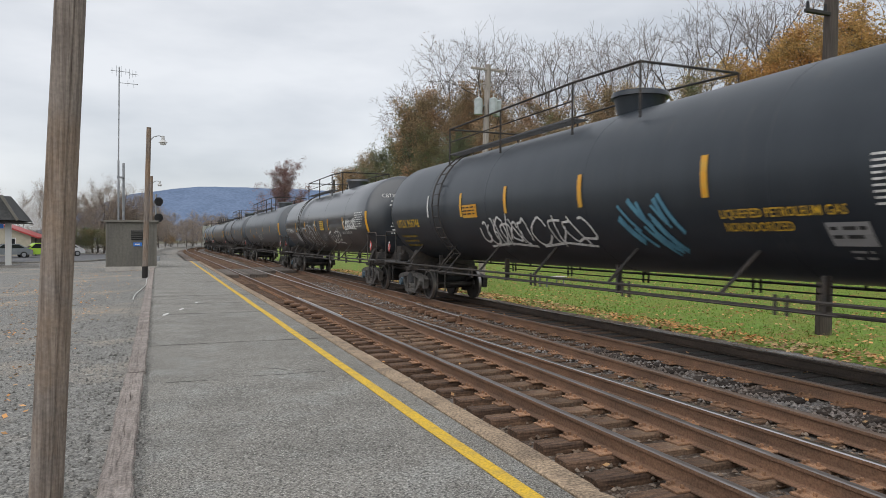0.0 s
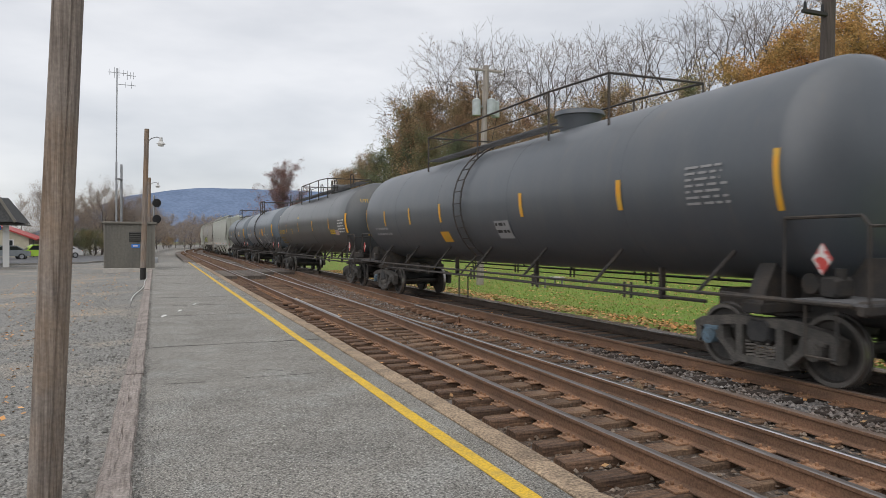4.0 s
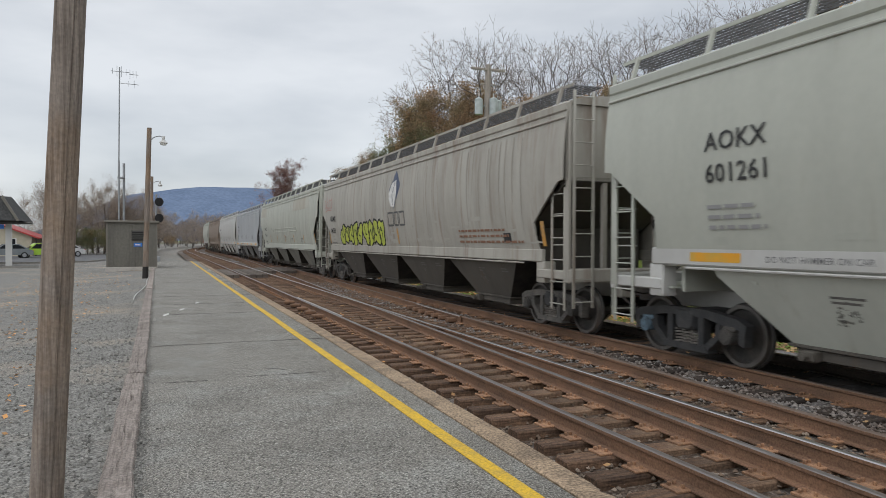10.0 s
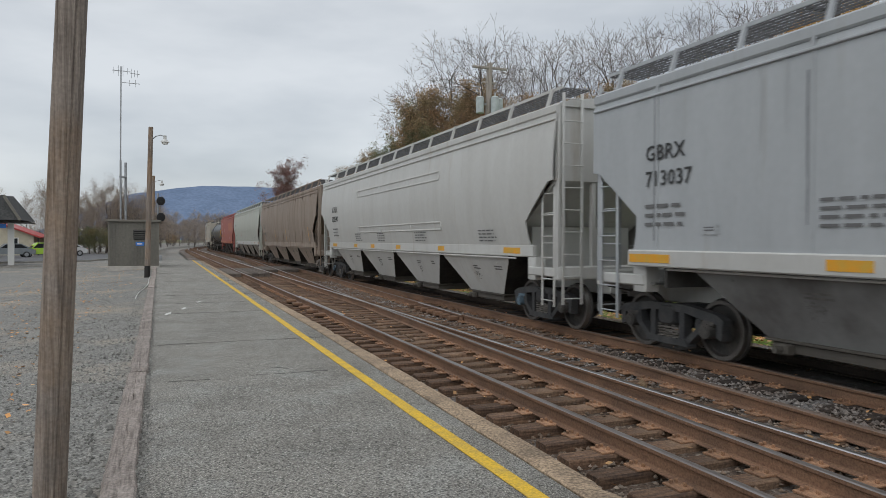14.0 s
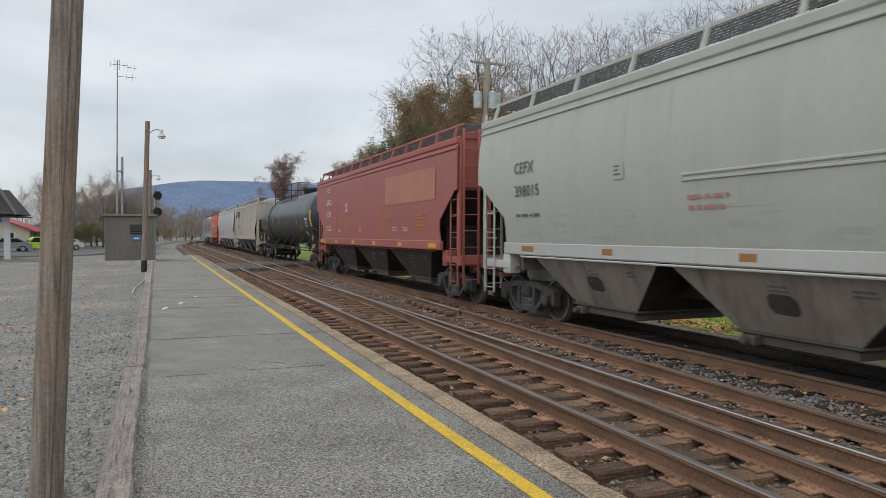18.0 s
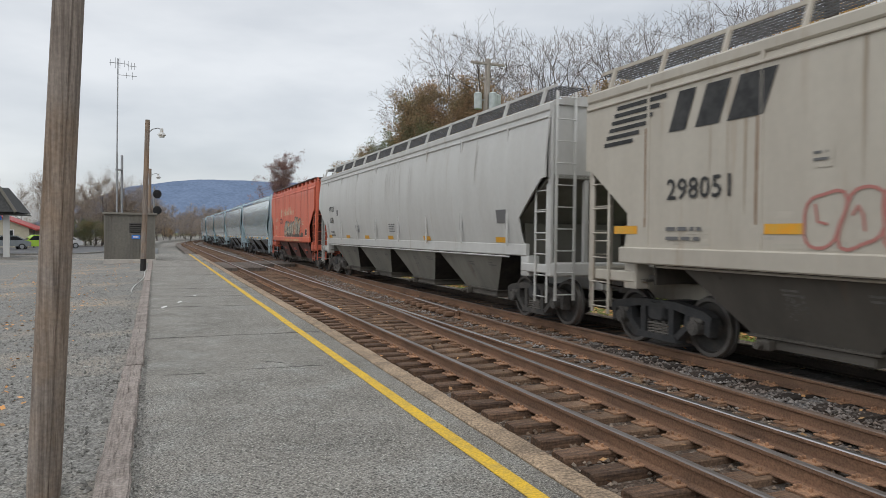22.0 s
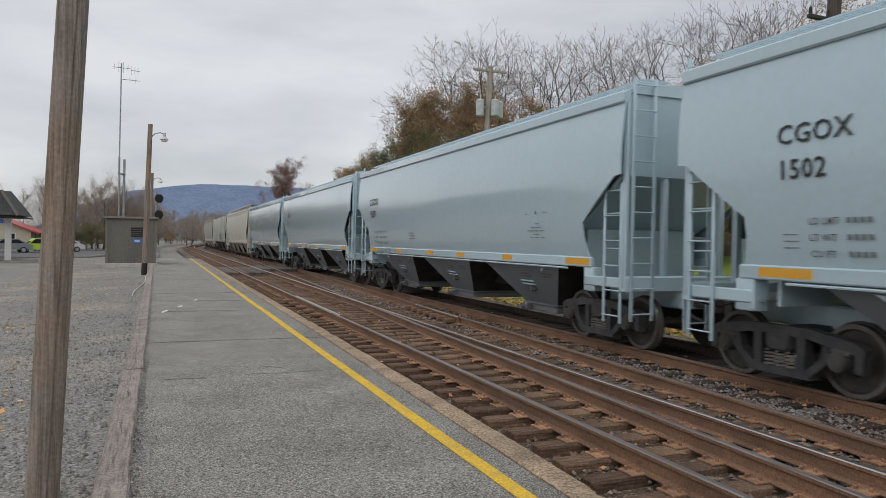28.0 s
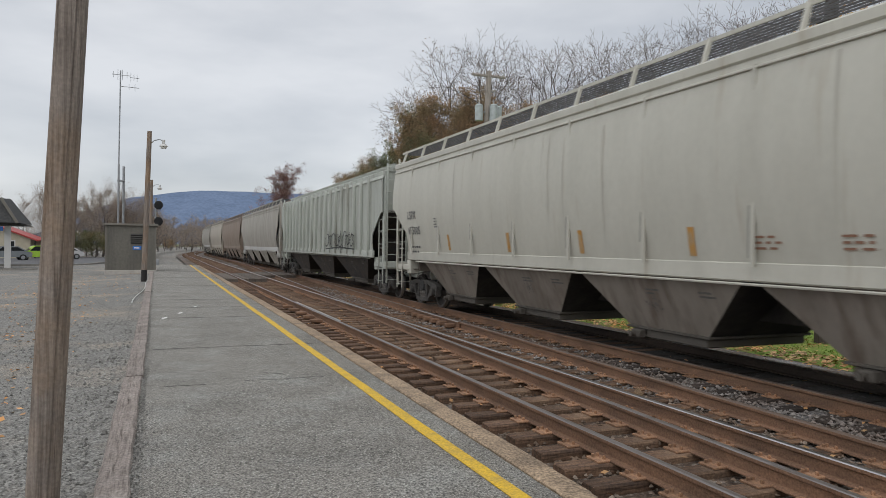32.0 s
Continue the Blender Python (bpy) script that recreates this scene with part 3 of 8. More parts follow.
def make_joint():
    """The strip of gravel between the timbers and the asphalt."""
    rnd = random.Random(19)
    s = Shape()
    rings = []
    for k in range(120):
        y = 1.2 + 55 * k / 119
        x0, x1 = kerb_x(y) + 0.06, kerb_x(y) + 0.2
        z = PLAT_Z - 0.035 + 0.012 * noise.noise((y * 2.3, 1, 0))
        rings.append([(x0, y, z), (x1, y, z), (x1, y, -0.2), (x0, y, -0.2)])
    s.loft(rings)
    thing("gravel_joint", Matrix(), "dark gravel filling the joint beside the kerb timbers", "gravel", kind="structure", shape=s, material=GRAVEL)
    g = Shape()
    for _ in range(5200):
        y = 3.5 + 28 * rnd.random() ** 1.5
        x = kerb_x(y) + 0.125 + rnd.gauss(0, 0.022)
        if rnd.random() < 0.12:
            x = kerb_x(y) + 0.15 + abs(rnd.gauss(0, 0.08))
            z = PLAT_Z + 0.004
        else:
            z = PLAT_Z - 0.03 + 0.03 * rnd.random()
        r = rnd.uniform(0.006, 0.015)
        a = rnd.uniform(0, 6.28)
        c, q = r * math.cos(a), r * math.sin(a)
        g.add([(x + c, y + q, z), (x - q, y + c, z), (x - c, y - q, z), (x + q * 0.8, y - c * 0.8, z), (x + 0.2 * c, y, z + r * rnd.uniform(0.5, 0.9))], [(0, 1, 4), (1, 2, 4), (2, 3, 4), (3, 0, 4)])
    thing("joint_stones", Matrix(), "small grey stone chips along the kerb timbers", "gravel", kind="stuff", shape=g.mesh("joint_stones", MATS["stone_chip"], smooth=False))


make_joint()

# ---- the freight train ----
def side_x(kind, z):
    """Half width of a car body at height z above the rails."""
    if kind == "tank":
        return math.sqrt(max(0.01, TANK_R ** 2 - (z - TANK_Z) ** 2))
    if kind == "round":
        k = (z - 1.4) / 3.0
        return 1.36 + 0.30 * math.sin(min(1.0, max(0.0, k)) * math.pi * 0.72 + 0.25) - 0.02
    return 1.585 if z < 4.2 else 1.585 - (z - 4.2) * 0.9


TANK_R, TANK_Z, HEAD = 1.53, 2.78, 0.56
HALF = {}
TRUCK = {}


def truck_meshes():
    """The meshes that all bogies share."""
    s = Shape()
    for sx in (-1, 1):
        x0, x1 = sorted((sx * 0.93, sx * 1.09))
        # cast side frame: top chord, two legs, bottom chord, pedestal jaws
        s.prism([(-1.22, 0.64), (-1.05, 0.72), (-0.45, 0.80), (0.45, 0.80), (1.05, 0.72), (1.22, 0.64), (1.2, 0.56), (0.95, 0.58), (0.4, 0.68), (-0.4, 0.68), (-0.95, 0.58), (-1.2, 0.56)], "x", x0, x1)
        for sy in (-1, 1):
            s.prism([(sy * 0.40, 0.72), (sy * 0.28, 0.72), (sy * 0.28, 0.26), (sy * 0.40, 0.26)], "x", x0, x1)
            s.prism([(sy * 0.98, 0.62), (sy * 0.84, 0.62), (sy * 0.30, 0.18), (sy * 0.46, 0.18)], "x", x0, x1)
            s.prism([(sy * 1.08, 0.62), (sy * 1.20, 0.62), (sy * 1.18, 0.34), (sy * 1.08, 0.38)], "x", x0, x1)
            s.prism([(sy * 0.74, 0.62), (sy * 0.66, 0.62), (sy * 0.62, 0.42), (sy * 0.71, 0.38)], "x", x0, x1)
        s.prism([(-0.5, 0.16), (0.5, 0.16), (0.44, 0.26), (-0.44, 0.26)], "x", x0 - 0.02, x1 + 0.02)
    TRUCK["side_frame"], TRUCK["dark_frame"] = [], []
    half = len(s.v) // 2
    for lo in (0, 1):
        t = Shape()
        t.v = s.v[lo * half:(lo + 1) * half]
        t.f = [tuple(i - lo * half for i in q) for q in s.f if lo * half <= q[0] < (lo + 1) * half]
        t.mi = [0] * len(t.f)
        TRUCK["side_frame"].append(t.mesh("side_frame", TRUCKSTEEL))
        TRUCK["dark_frame"].append(t.mesh("side_frame", DARKFRAME))
    b = Shape()
    b.box(-1.12, 1.12, -0.2, 0.2, 0.46, 0.78, 0.05).cyl((0, 0, 0.74), (0, 0, 0.95), 0.2, 14)
    b.box(-0.85, 0.85, -0.5, -0.42, 0.30, 0.42, 0.02).box(-0.85, 0.85, 0.42, 0.5, 0.30, 0.42, 0.02)
    for y in (-0.46, 0.46):
        for x in (-0.75, 0.75):
            b.box(x - 0.06, x + 0.06, y - 0.02, y + 0.02 + (0.05 if y > 0 else -0.05) * 0, 0.26, 0.5, 0.01)
    TRUCK["bolster"] = b.mesh("bogie", DARKFRAME)
    w = Shape()
    w.cyl((-1.04, 0, 0), (1.04, 0, 0), 0.075, 10)
    for sx in (-1, 1):
        prof = [(0.66, 0.10), (0.66, 0.16), (0.71, 0.19), (0.70, 0.36), (0.685, 0.40), (0.685, 0.485), (0.72, 0.485), (0.735, 0.458), (0.82, 0.452), (0.82, 0.395), (0.775, 0.37), (0.755, 0.2), (0.80, 0.16), (0.80, 0.10)]
        rings = []
        seg = 30
        for x, r in prof:
            rings.append([(sx * x, r * math.cos(2 * math.pi * k / seg), r * math.sin(2 * math.pi * k / seg)) for k in range(seg)])
        base = len(w.f)
        w.loft(rings, caps=False)
        for k in range(len(prof) - 1):
            if k in (7, 8):
                for i in range(seg):
                    w.mi[base + k * seg + i] = 1 if k == 7 else 2
        for k in range(3):
            a = 2 * math.pi * k / 3
            w.cyl((sx * 0.98, 0.05 * math.cos(a), 0.05 * math.sin(a)), (sx * 1.165, 0.05 * math.cos(a), 0.05 * math.sin(a)), 0.014, 6)
    TRUCK["wheelset"] = w.mesh("wheelset", [WHEELSTEEL, TREAD, mat("wheel_rim_steel", (0.15, 0.14, 0.13), (0.10, 0.088, 0.078), 0.5, 0.3, scale=5)])
    for nm, m in (("bearing", TRUCKSTEEL), ("bearing_blue", BLUECAP)):
        c = Shape()
        c.cyl((-1.15, 0, 0), (-0.9, 0, 0), 0.115, 14).cyl((-1.165, 0, 0), (-1.14, 0, 0), 0.08, 12)
        c.box(-1.1, -0.92, -0.13, 0.13, 0.07, 0.16, 0.02)
        TRUCK[nm] = c.mesh("bearing", m)
    sp = Shape()
    for y in (-0.17, 0.0, 0.17):
        pts = [(0.075 * math.cos(a), y + 0.075 * math.sin(a), 0.25 + 0.21 * a / (2 * math.pi * 4.5)) for a in np.arange(0, 2 * math.pi * 4.5, 0.7)]
        sp.tube(pts, 0.017, 5)
    TRUCK["spring"] = sp.mesh("spring_pack", mat("spring_steel", (0.20, 0.19, 0.175), (0.13, 0.115, 0.10), 0.6, scale=6))


truck_meshes()
WHEELS = []


def add_truck(car, y, blue, dark=False):
    b = part("bogie", TRUCK["bolster"], None, car, at=Matrix.Translation((0, y, 0)))
    for me in TRUCK["dark_frame" if dark else "side_frame"]:
        part("side_frame", me, None, b)
    for sx in (-1, 1):
        part("spring_pack", TRUCK["spring"], None, b, at=Matrix.Translation((sx * 1.01, 0, 0)))
    for sy in (-1, 1):
        w = part("wheelset", TRUCK["wheelset"], None, b, at=Matrix.Translation((0, sy * 0.889, 0.455)))
        WHEELS.append((w, car, y + sy * 0.889, sy * 0.889))
        for sx in (-1, 1):
            part("bearing", TRUCK["bearing_blue" if blue and sy > 0 else "bearing"], None, b, "blue bearing cap" if blue and sy > 0 else "", at=Matrix.Translation((0, sy * 0.889, 0.455)) @ (Matrix.Rotation(math.pi, 4, "Z") if sx > 0 else Matrix()))


def text_shape(txt, size, kind, y, z, font_scale=1.0):
    """Lettering that reads along the side facing the platform, from y (its left end) at height z, wrapped on the body."""
    cu = bpy.data.curves.new("lettering", "FONT")
    cu.body, cu.size, cu.space_character, cu.offset = txt, size, 1.05, size * 0.012
    cu.resolution_u = 2
    ob = bpy.data.objects.new("lettering", cu)
    me = bpy.data.meshes.new_from_object(ob)
    bpy.data.objects.remove(ob)
    s = Shape()
    vs = [(-(side_x(kind, z + v.co.y) + 0.018), y - v.co.x * font_scale, z + v.co.y) for v in me.vertices]
    s.add(vs, [tuple(q.vertices) for q in me.polygons])
    bpy.data.meshes.remove(me)
    return s


def bars(s, kind, y, z, w, h, lines, rnd, fill=0.62):
    """Unreadable lines of small print."""
    lh = h / lines
    for k in range(lines):
        zz = z - k * lh
        a = y
        end = y - w * rnd.uniform(0.75, 1.0)
        while a > end:
            ln = rnd.uniform(0.08, 0.28)
            b = max(end, a - ln)
            decal_quad(s, kind, a, b, zz - lh * fill * 0.8, zz, 0.021)
            a = b - rnd.uniform(0.04, 0.08)
    return s


def decal_quad(s, kind, ya, yb, z0, z1, proud=0.009):
    n = max(1, int((z1 - z0) / 0.12)) if kind != "flat" else 1
    for k in range(n):
        a, b = z0 + (z1 - z0) * k / n, z0 + (z1 - z0) * (k + 1) / n
        s.add([(-(side_x(kind, a) + proud), ya, a), (-(side_x(kind, a) + proud), yb, a), (-(side_x(kind, b) + proud), yb, b), (-(side_x(kind, b) + proud), ya, b)], [(0, 1, 2, 3)])


def stroke(s, kind, pts, w, proud=0.010):
    """A sprayed line along points (y, z)."""
    q = []
    for i in range(len(pts) - 1):
        (a, b), (c, d) = pts[i], pts[i + 1]
        for k in range(3):
            q.append((a + (c - a) * k / 3, b + (d - b) * k / 3))
    q.append(pts[-1])
    rim = []
    for i, (a, b) in enumerate(q):
        c, d = q[min(i + 1, len(q) - 1)]
        e, f = q[max(i - 1, 0)]
        ln = math.hypot(c - e, d - f) or 1
        u, v = -(d - f) / ln * w / 2, (c - e) / ln * w / 2
        p = proud + 0.00006 * (i % 60)
        rim.append([(-(side_x(kind, z) + p), y, z) for y, z in ((a + u, b + v), (a - u, b - v))])
    s.loft(rim, closed=False, caps=False)


def scrawl(kind, y0, z0, w, h, n, lw, seed):
    """A graffiti tag of looping strokes; no letters."""
    rnd = random.Random(seed)
    s = Shape()
    for k in range(n):
        cy, cz = y0 - w * (k + 0.5) / n, z0 + h * 0.5
        a0 = rnd.uniform(0, 6.28)
        rx, rz = w / n * rnd.uniform(0.55, 0.85), h * rnd.uniform(0.35, 0.55)
        m, f = rnd.choice((1, 2, 2, 3)), rnd.uniform(0, 3)
        pts = []
        for i in range(19):
            t = a0 + i / 18 * rnd.choice((5.0, 5.4))
            pts.append((cy + rx * math.cos(t) * (0.7 + 0.3 * math.sin(m * t + f)), cz + rz * math.sin(t + 0.4 * math.sin(m * t)) * (0.8 + 0.2 * math.cos(2 * t + f))))
        stroke(s, kind, pts, lw)
        if rnd.random() < 0.6:
            stroke(s, kind, [(cy + rnd.uniform(-rx, rx), z0 + rnd.uniform(-0.05, 0.15) * h), (cy + rnd.uniform(-rx, rx), z0 + h * rnd.uniform(0.9, 1.15))], lw)
    stroke(s, kind, [(y0 - w * 0.02, z0 - 0.05 * h), (y0 - w * 0.5, z0 + 0.08 * h), (y0 - w, z0 - 0.02 * h)], lw)
    return s


def blob(kind, y0, z0, w, h, n, seed, proud=0.008):
    """Filled spray-painted letter bodies behind an outline."""
    rnd = random.Random(seed)
    s = Shape()
    for k in range(n):
        cy, cz = y0 - w * (k + 0.5) / n, z0 + h * 0.5 + rnd.uniform(-0.06, 0.06) * h
        rim = []
        for i in range(14):
            t = 2 * math.pi * i / 14
            r = 0.95 + 0.3 * rnd.random()
            y, z = cy + w / n * 0.64 * r * math.cos(t), cz + h * 0.5 * r * math.sin(t)
            rim.append((y, z))
        c = (cy, cz)
        for i in range(14):
            a, b = rim[i], rim[(i + 1) % 14]
            for lo, hi in ((0.0, 0.5), (0.5, 1.0)):
                q = [(c[0] + (p[0] - c[0]) * f, c[1] + (p[1] - c[1]) * f) for p, f in ((a, lo), (a, hi), (b, hi), (b, lo))]
                s.add([(-(side_x(kind, z) + proud), y, z) for y, z in q], [(0, 1, 2, 3)])
    return s


def smear(kind, y0, z0, w, h, n, seed):
    """Overlapping ragged daubs of spray paint."""
    rnd = random.Random(seed)
    s = Shape()
    for _ in range(n):
        y, z = y0 - w * rnd.random(), z0 + h * rnd.uniform(0.1, 0.9)
        dy, dz = w * rnd.uniform(0.08, 0.22), h * rnd.uniform(0.2, 0.5)
        stroke(s, kind, [(y + dy, z + dz), (y, z - 0.1 * dz), (y - dy, z - dz)], rnd.uniform(0.05, 0.13), 0.010 + 0.001 * rnd.random())
    return s


def bubble(kind, y0, z0, w, h, n, seed, lw, slant=0.12, wild=1.0):
    """Rounded throw-up letters without meaning: their filled bodies, and the outline with one inner loop each."""
    rnd = random.Random(seed)
    bodies, line = [], Shape()
    for k in range(n):
        body = Shape()
        bodies.append(body)
        cy, cz = y0 - w * (k + 0.5) / n, z0 + h * 0.5 + rnd.uniform(-0.05, 0.05) * h
        ry, rz = w / n * rnd.uniform(0.52, 0.62), h * rnd.uniform(0.46, 0.54)
        f1, f2 = rnd.uniform(0, 6.28), rnd.uniform(0, 6.28)
        rim = []
        for i in range(22):
            t = 2 * math.pi * i / 22
            c, s = math.cos(t), math.sin(t)
            q = (abs(c) ** 3.2 + abs(s) ** 3.2) ** (-1 / 3.2) * (1 + wild * (0.10 * math.sin(2 * t + f1) + 0.09 * math.sin(3 * t + f2)) + 0.07 * (wild - 1) * math.sin(7 * t + f1))
            y, z = cy + ry * q * c, cz + rz * q * s
            rim.append((y - slant * (z - cz), z))
        for i in range(22):
            a, b = rim[i], rim[(i + 1) % 22]
            for lo, hi in ((0.0, 0.5), (0.5, 1.0)):
                quad = [(cy + (p[0] - cy) * f, cz + (p[1] - cz) * f) for p, f in ((a, lo), (a, hi), (b, hi), (b, lo))]
                body.add([(-(side_x(kind, z) + 0.009 + 0.0007 * (k % 2)), y, z) for y, z in quad], [(0, 1, 2, 3)])
        stroke(line, kind, rim + rim[:1], lw, 0.013)
        d = rnd.uniform(-0.25, 0.25) * ry
        if k % 2:
            stroke(line, kind, [(cy + 0.25 * ry + d, cz + 0.1 * rz), (cy + d, cz + 0.45 * rz), (cy - 0.25 * ry + d, cz + 0.1 * rz), (cy - 0.35 * ry + d, cz - 0.45 * rz)], lw * 0.8, 0.013)
        else:
            stroke(line, kind, [(cy + 0.3 * ry + d, cz + 0.6 * rz), (cy + 0.15 * ry + d, cz - 0.1 * rz), (cy - 0.35 * ry + d, cz - 0.2 * rz)], lw * 0.8, 0.013)
    return bodies, line


KIT = {}


def kit(key, fn):
    if key not in KIT:
        KIT[key] = fn()
    return KIT[key]


def coupler_mesh():
    s = Shape()
    s.box(-0.09, 0.09, 0, 0.42, 0.76, 0.96, 0.03)
    s.prism([(-0.16, 0.40), (0.17, 0.40), (0.17, 0.50), (0.02, 0.62), (-0.16, 0.55)], "z", 0.72, 1.0)
    s.tube([(0.25, -0.1, 0.78), (0.27, 0.25, 0.62), (0.2, 0.5, 0.52), (0.05, 0.66, 0.50)], 0.025, 6)
    s.tube([(-1.45, -0.25, 1.02), (-0.9, -0.12, 0.92), (-0.4, 0.05, 0.98), (-0.1, 0.3, 1.0)], 0.014, 5)
    return s.mesh("coupler", DARKSTEEL)


def ladder_mesh(h0, h1, w, m, rungs):
    s = Shape()
    for y in (-w / 2, w / 2):
        s.box(-0.012, 0.012, y - 0.032, y + 0.032, h0, h1, 0.004)
    for k in range(rungs):
        z = h0 + 0.12 + (h1 - h0 - 0.24) * k / max(1, rungs - 1)
        s.cyl((-0.03, -w / 2, z), (-0.03, w / 2, z), 0.012, 6)
    return s.mesh("ladder", m)


def grating(s, x0, x1, y0, y1, z):
    """An open walkway of lengthwise bars on cross bars."""
    for k in range(7):
        x = x0 + (x1 - x0) * k / 6
        s.box(x - 0.007, x + 0.007, y0, y1, z, z + 0.026)
    n = int((y1 - y0) / 0.16)
    for k in range(n + 1):
        y = y0 + (y1 - y0) * k / n
        s.box(x0, x1, y - 0.006, y + 0.006, z + 0.004, z + 0.022)
    return s


def hopper(name, gap_front, gap_rear, colour, label, bays=4, under=None, kind="round", top=4.42, board=True, seed=0, sill=None, blue=False, fascia=False, knockers=True, lift=0.0, bay=(0.92, 0.45, 1.0), bay_end=2.12, ports=False):
    """A covered hopper car in its own space: rails at z 0, the platform's side at -x, running towards -y."""
    L = gap_rear - gap_front
    car = thing(name, Matrix(), label, "hopper car", "cars of the freight train")
    hb = L / 2 - 0.68
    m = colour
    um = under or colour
    sill_m = sill or colour
    z0, cut_z, cut_z1, ins = 1.45, 2.98, 2.2, 1.2
    n = 12
    zs = [z0 + (top - z0) * k / n for k in range(n + 1)]

    def end_y(z, e):
        """How far the side sheet reaches at height z."""
        if z >= cut_z:
            return hb
        if z <= cut_z1:
            return hb - ins + 0.16 * min(1.0, max(0.0, (1.80 - z) / 0.3))
        k = (cut_z - z) / (cut_z - cut_z1)
        return hb - ins * (0.12 + 0.88 * k)
    # side sheets with a curved section and their cut corners
    ysn = 9
    for sx in (-1, 1):
        s = Shape()
        zz = sorted(set(zs + [cut_z, cut_z - 0.02, cut_z1]))
        for inner in (0.0, 0.03):
            for z in zz:
                e = end_y(z, 1)
                s.v += [(sx * (side_x(kind, z) - inner), -e + 2 * e * k / ysn, z) for k in range(ysn + 1)]
        w = ysn + 1
        nz = len(zz)
        for i in range(nz - 1):
            for k in range(ysn):
                a = i * w + k
                s.f.append((a, a + 1, a + w + 1, a + w))
                b = a + nz * w
                s.f.append((b, b + w, b + w + 1, b + 1))
            for k in (0, ysn):
                a = i * w + k
                s.f.append((a, a + w, a + w + nz * w, a + nz * w))
        for i in (0, nz - 1):
            for k in range(ysn):
                a = i * w + k
                s.f.append((a, a + 1, a + 1 + nz * w, a + nz * w))
        s.mi = [0] * len(s.f)
        part("side_sheet", s, m, car)
        # side sill with its lip
        x = side_x(kind, z0 + 0.05)
        xs = sorted((sx * (x - 0.06), sx * (x + 0.045)))
        part("side_sill", Shape().box(xs[0], xs[1], -hb + 0.86 * ins, hb - 0.86 * ins, 1.40 + lift, (1.59 if fascia else 1.66) + lift, 0.02), sill_m, car)
        xt = side_x(kind, top - 0.05)
        xs = sorted((sx * (xt - 0.06), sx * (xt + 0.05)))
        deep = 0.17 if fascia else 0.14
        xs = sorted((sx * (xt - 0.06), sx * (side_x(kind, top - deep) + 0.05))) if fascia else xs
        part("top_chord", Shape().box(xs[0], xs[1], -hb, hb, top - deep, top + 0.03, 0.025), m, car)
    for sx in (-1, 1):
        xe = sorted((sx * (side_x(kind, top - 0.26) - 0.02), sx * (side_x(kind, top - 0.26) + 0.035)))
        if not fascia:
            part("eave_lip", Shape().box(xe[0], xe[1], -hb + 0.02, hb - 0.02, top - 0.28, top - 0.24, 0.01), m, car)
    # roof
    s = Shape()
    xt = side_x(kind, top - 0.05)
    arc = [(xt * math.cos(a), top + 0.22 * math.sin(a)) for a in np.linspace(math.pi, 0, 11)]
    s.prism(arc, "y", -hb + 0.01, hb - 0.01)
    part("roof", s, m, car)
    # end slope sheets and the bulkheads over them
    for e in (-1, 1):
        s = Shape()
        y1, y2 = e * (hb - 0.06), e * (hb - 3.0)
        s.loft([[(-1.5, y1, 3.05), (1.5, y1, 3.05), (1.5, y1, 2.97), (-1.5, y1, 2.97)], [(-1.36, y2, 1.32), (1.36, y2, 1.32), (1.36, y2, 1.24), (-1.36, y2, 1.24)]])
        # Where given, the darker under paint stands for shade inside the car's end.
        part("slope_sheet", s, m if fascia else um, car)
        s = Shape().box(-1.52, 1.52, min(y1, y1 - e * 0.05), max(y1, y1 - e * 0.05), 2.98, top + 0.02)
        part("end_bulkhead", s, m, car)
        ye = e * (hb + 0.02)
        y3 = e * (hb - 2.1)
        part("draft_sill", Shape().box(-0.3, 0.3, min(y3, ye), max(y3, ye), 0.72, 1.06, 0.03), sill_m, car)
        part("end_sill", Shape().box(-1.5, 1.5, min(ye, ye - e * 0.16), max(ye, ye - e * 0.16), 1.02, 1.30, 0.03), sill_m, car)
        for x in (-1.42, 1.42):
            part("deck_beam", Shape().box(x - 0.06, x + 0.06, min(ye - e * 0.17, ye - e * ins * 1.05), max(ye - e * 0.17, ye - e * ins * 1.05), 1.08, 1.26, 0.02), sill_m, car)
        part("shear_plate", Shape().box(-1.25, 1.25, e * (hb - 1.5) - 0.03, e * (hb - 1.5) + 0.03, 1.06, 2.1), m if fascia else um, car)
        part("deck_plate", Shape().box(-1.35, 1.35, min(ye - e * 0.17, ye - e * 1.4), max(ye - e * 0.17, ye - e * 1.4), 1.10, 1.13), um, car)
        for x in (-0.62, 0.62):
            part("end_post", Shape().box(x - 0.05, x + 0.05, min(ye - e * 0.1, ye - e * 0.2), max(ye - e * 0.1, ye - e * 0.2), 1.28, 3.0, 0.01), m, car)
        for x in (-1.47, 1.47):
            part("corner_post", Shape().box(x - 0.035, x + 0.035, min(ye - e * 0.02, ye - e * 0.14), max(ye - e * 0.02, ye - e * 0.14), 1.1, top, 0.01), m, car)
            for z in (1.75, 2.35, 2.95):
                part("grab_iron", Shape().cyl((x - 0.02 * (1 if x > 0 else -1), e * (hb - 0.1), z), (x - 0.02 * (1 if x > 0 else -1), e * (hb - 0.62), z), 0.013, 6), m, car)
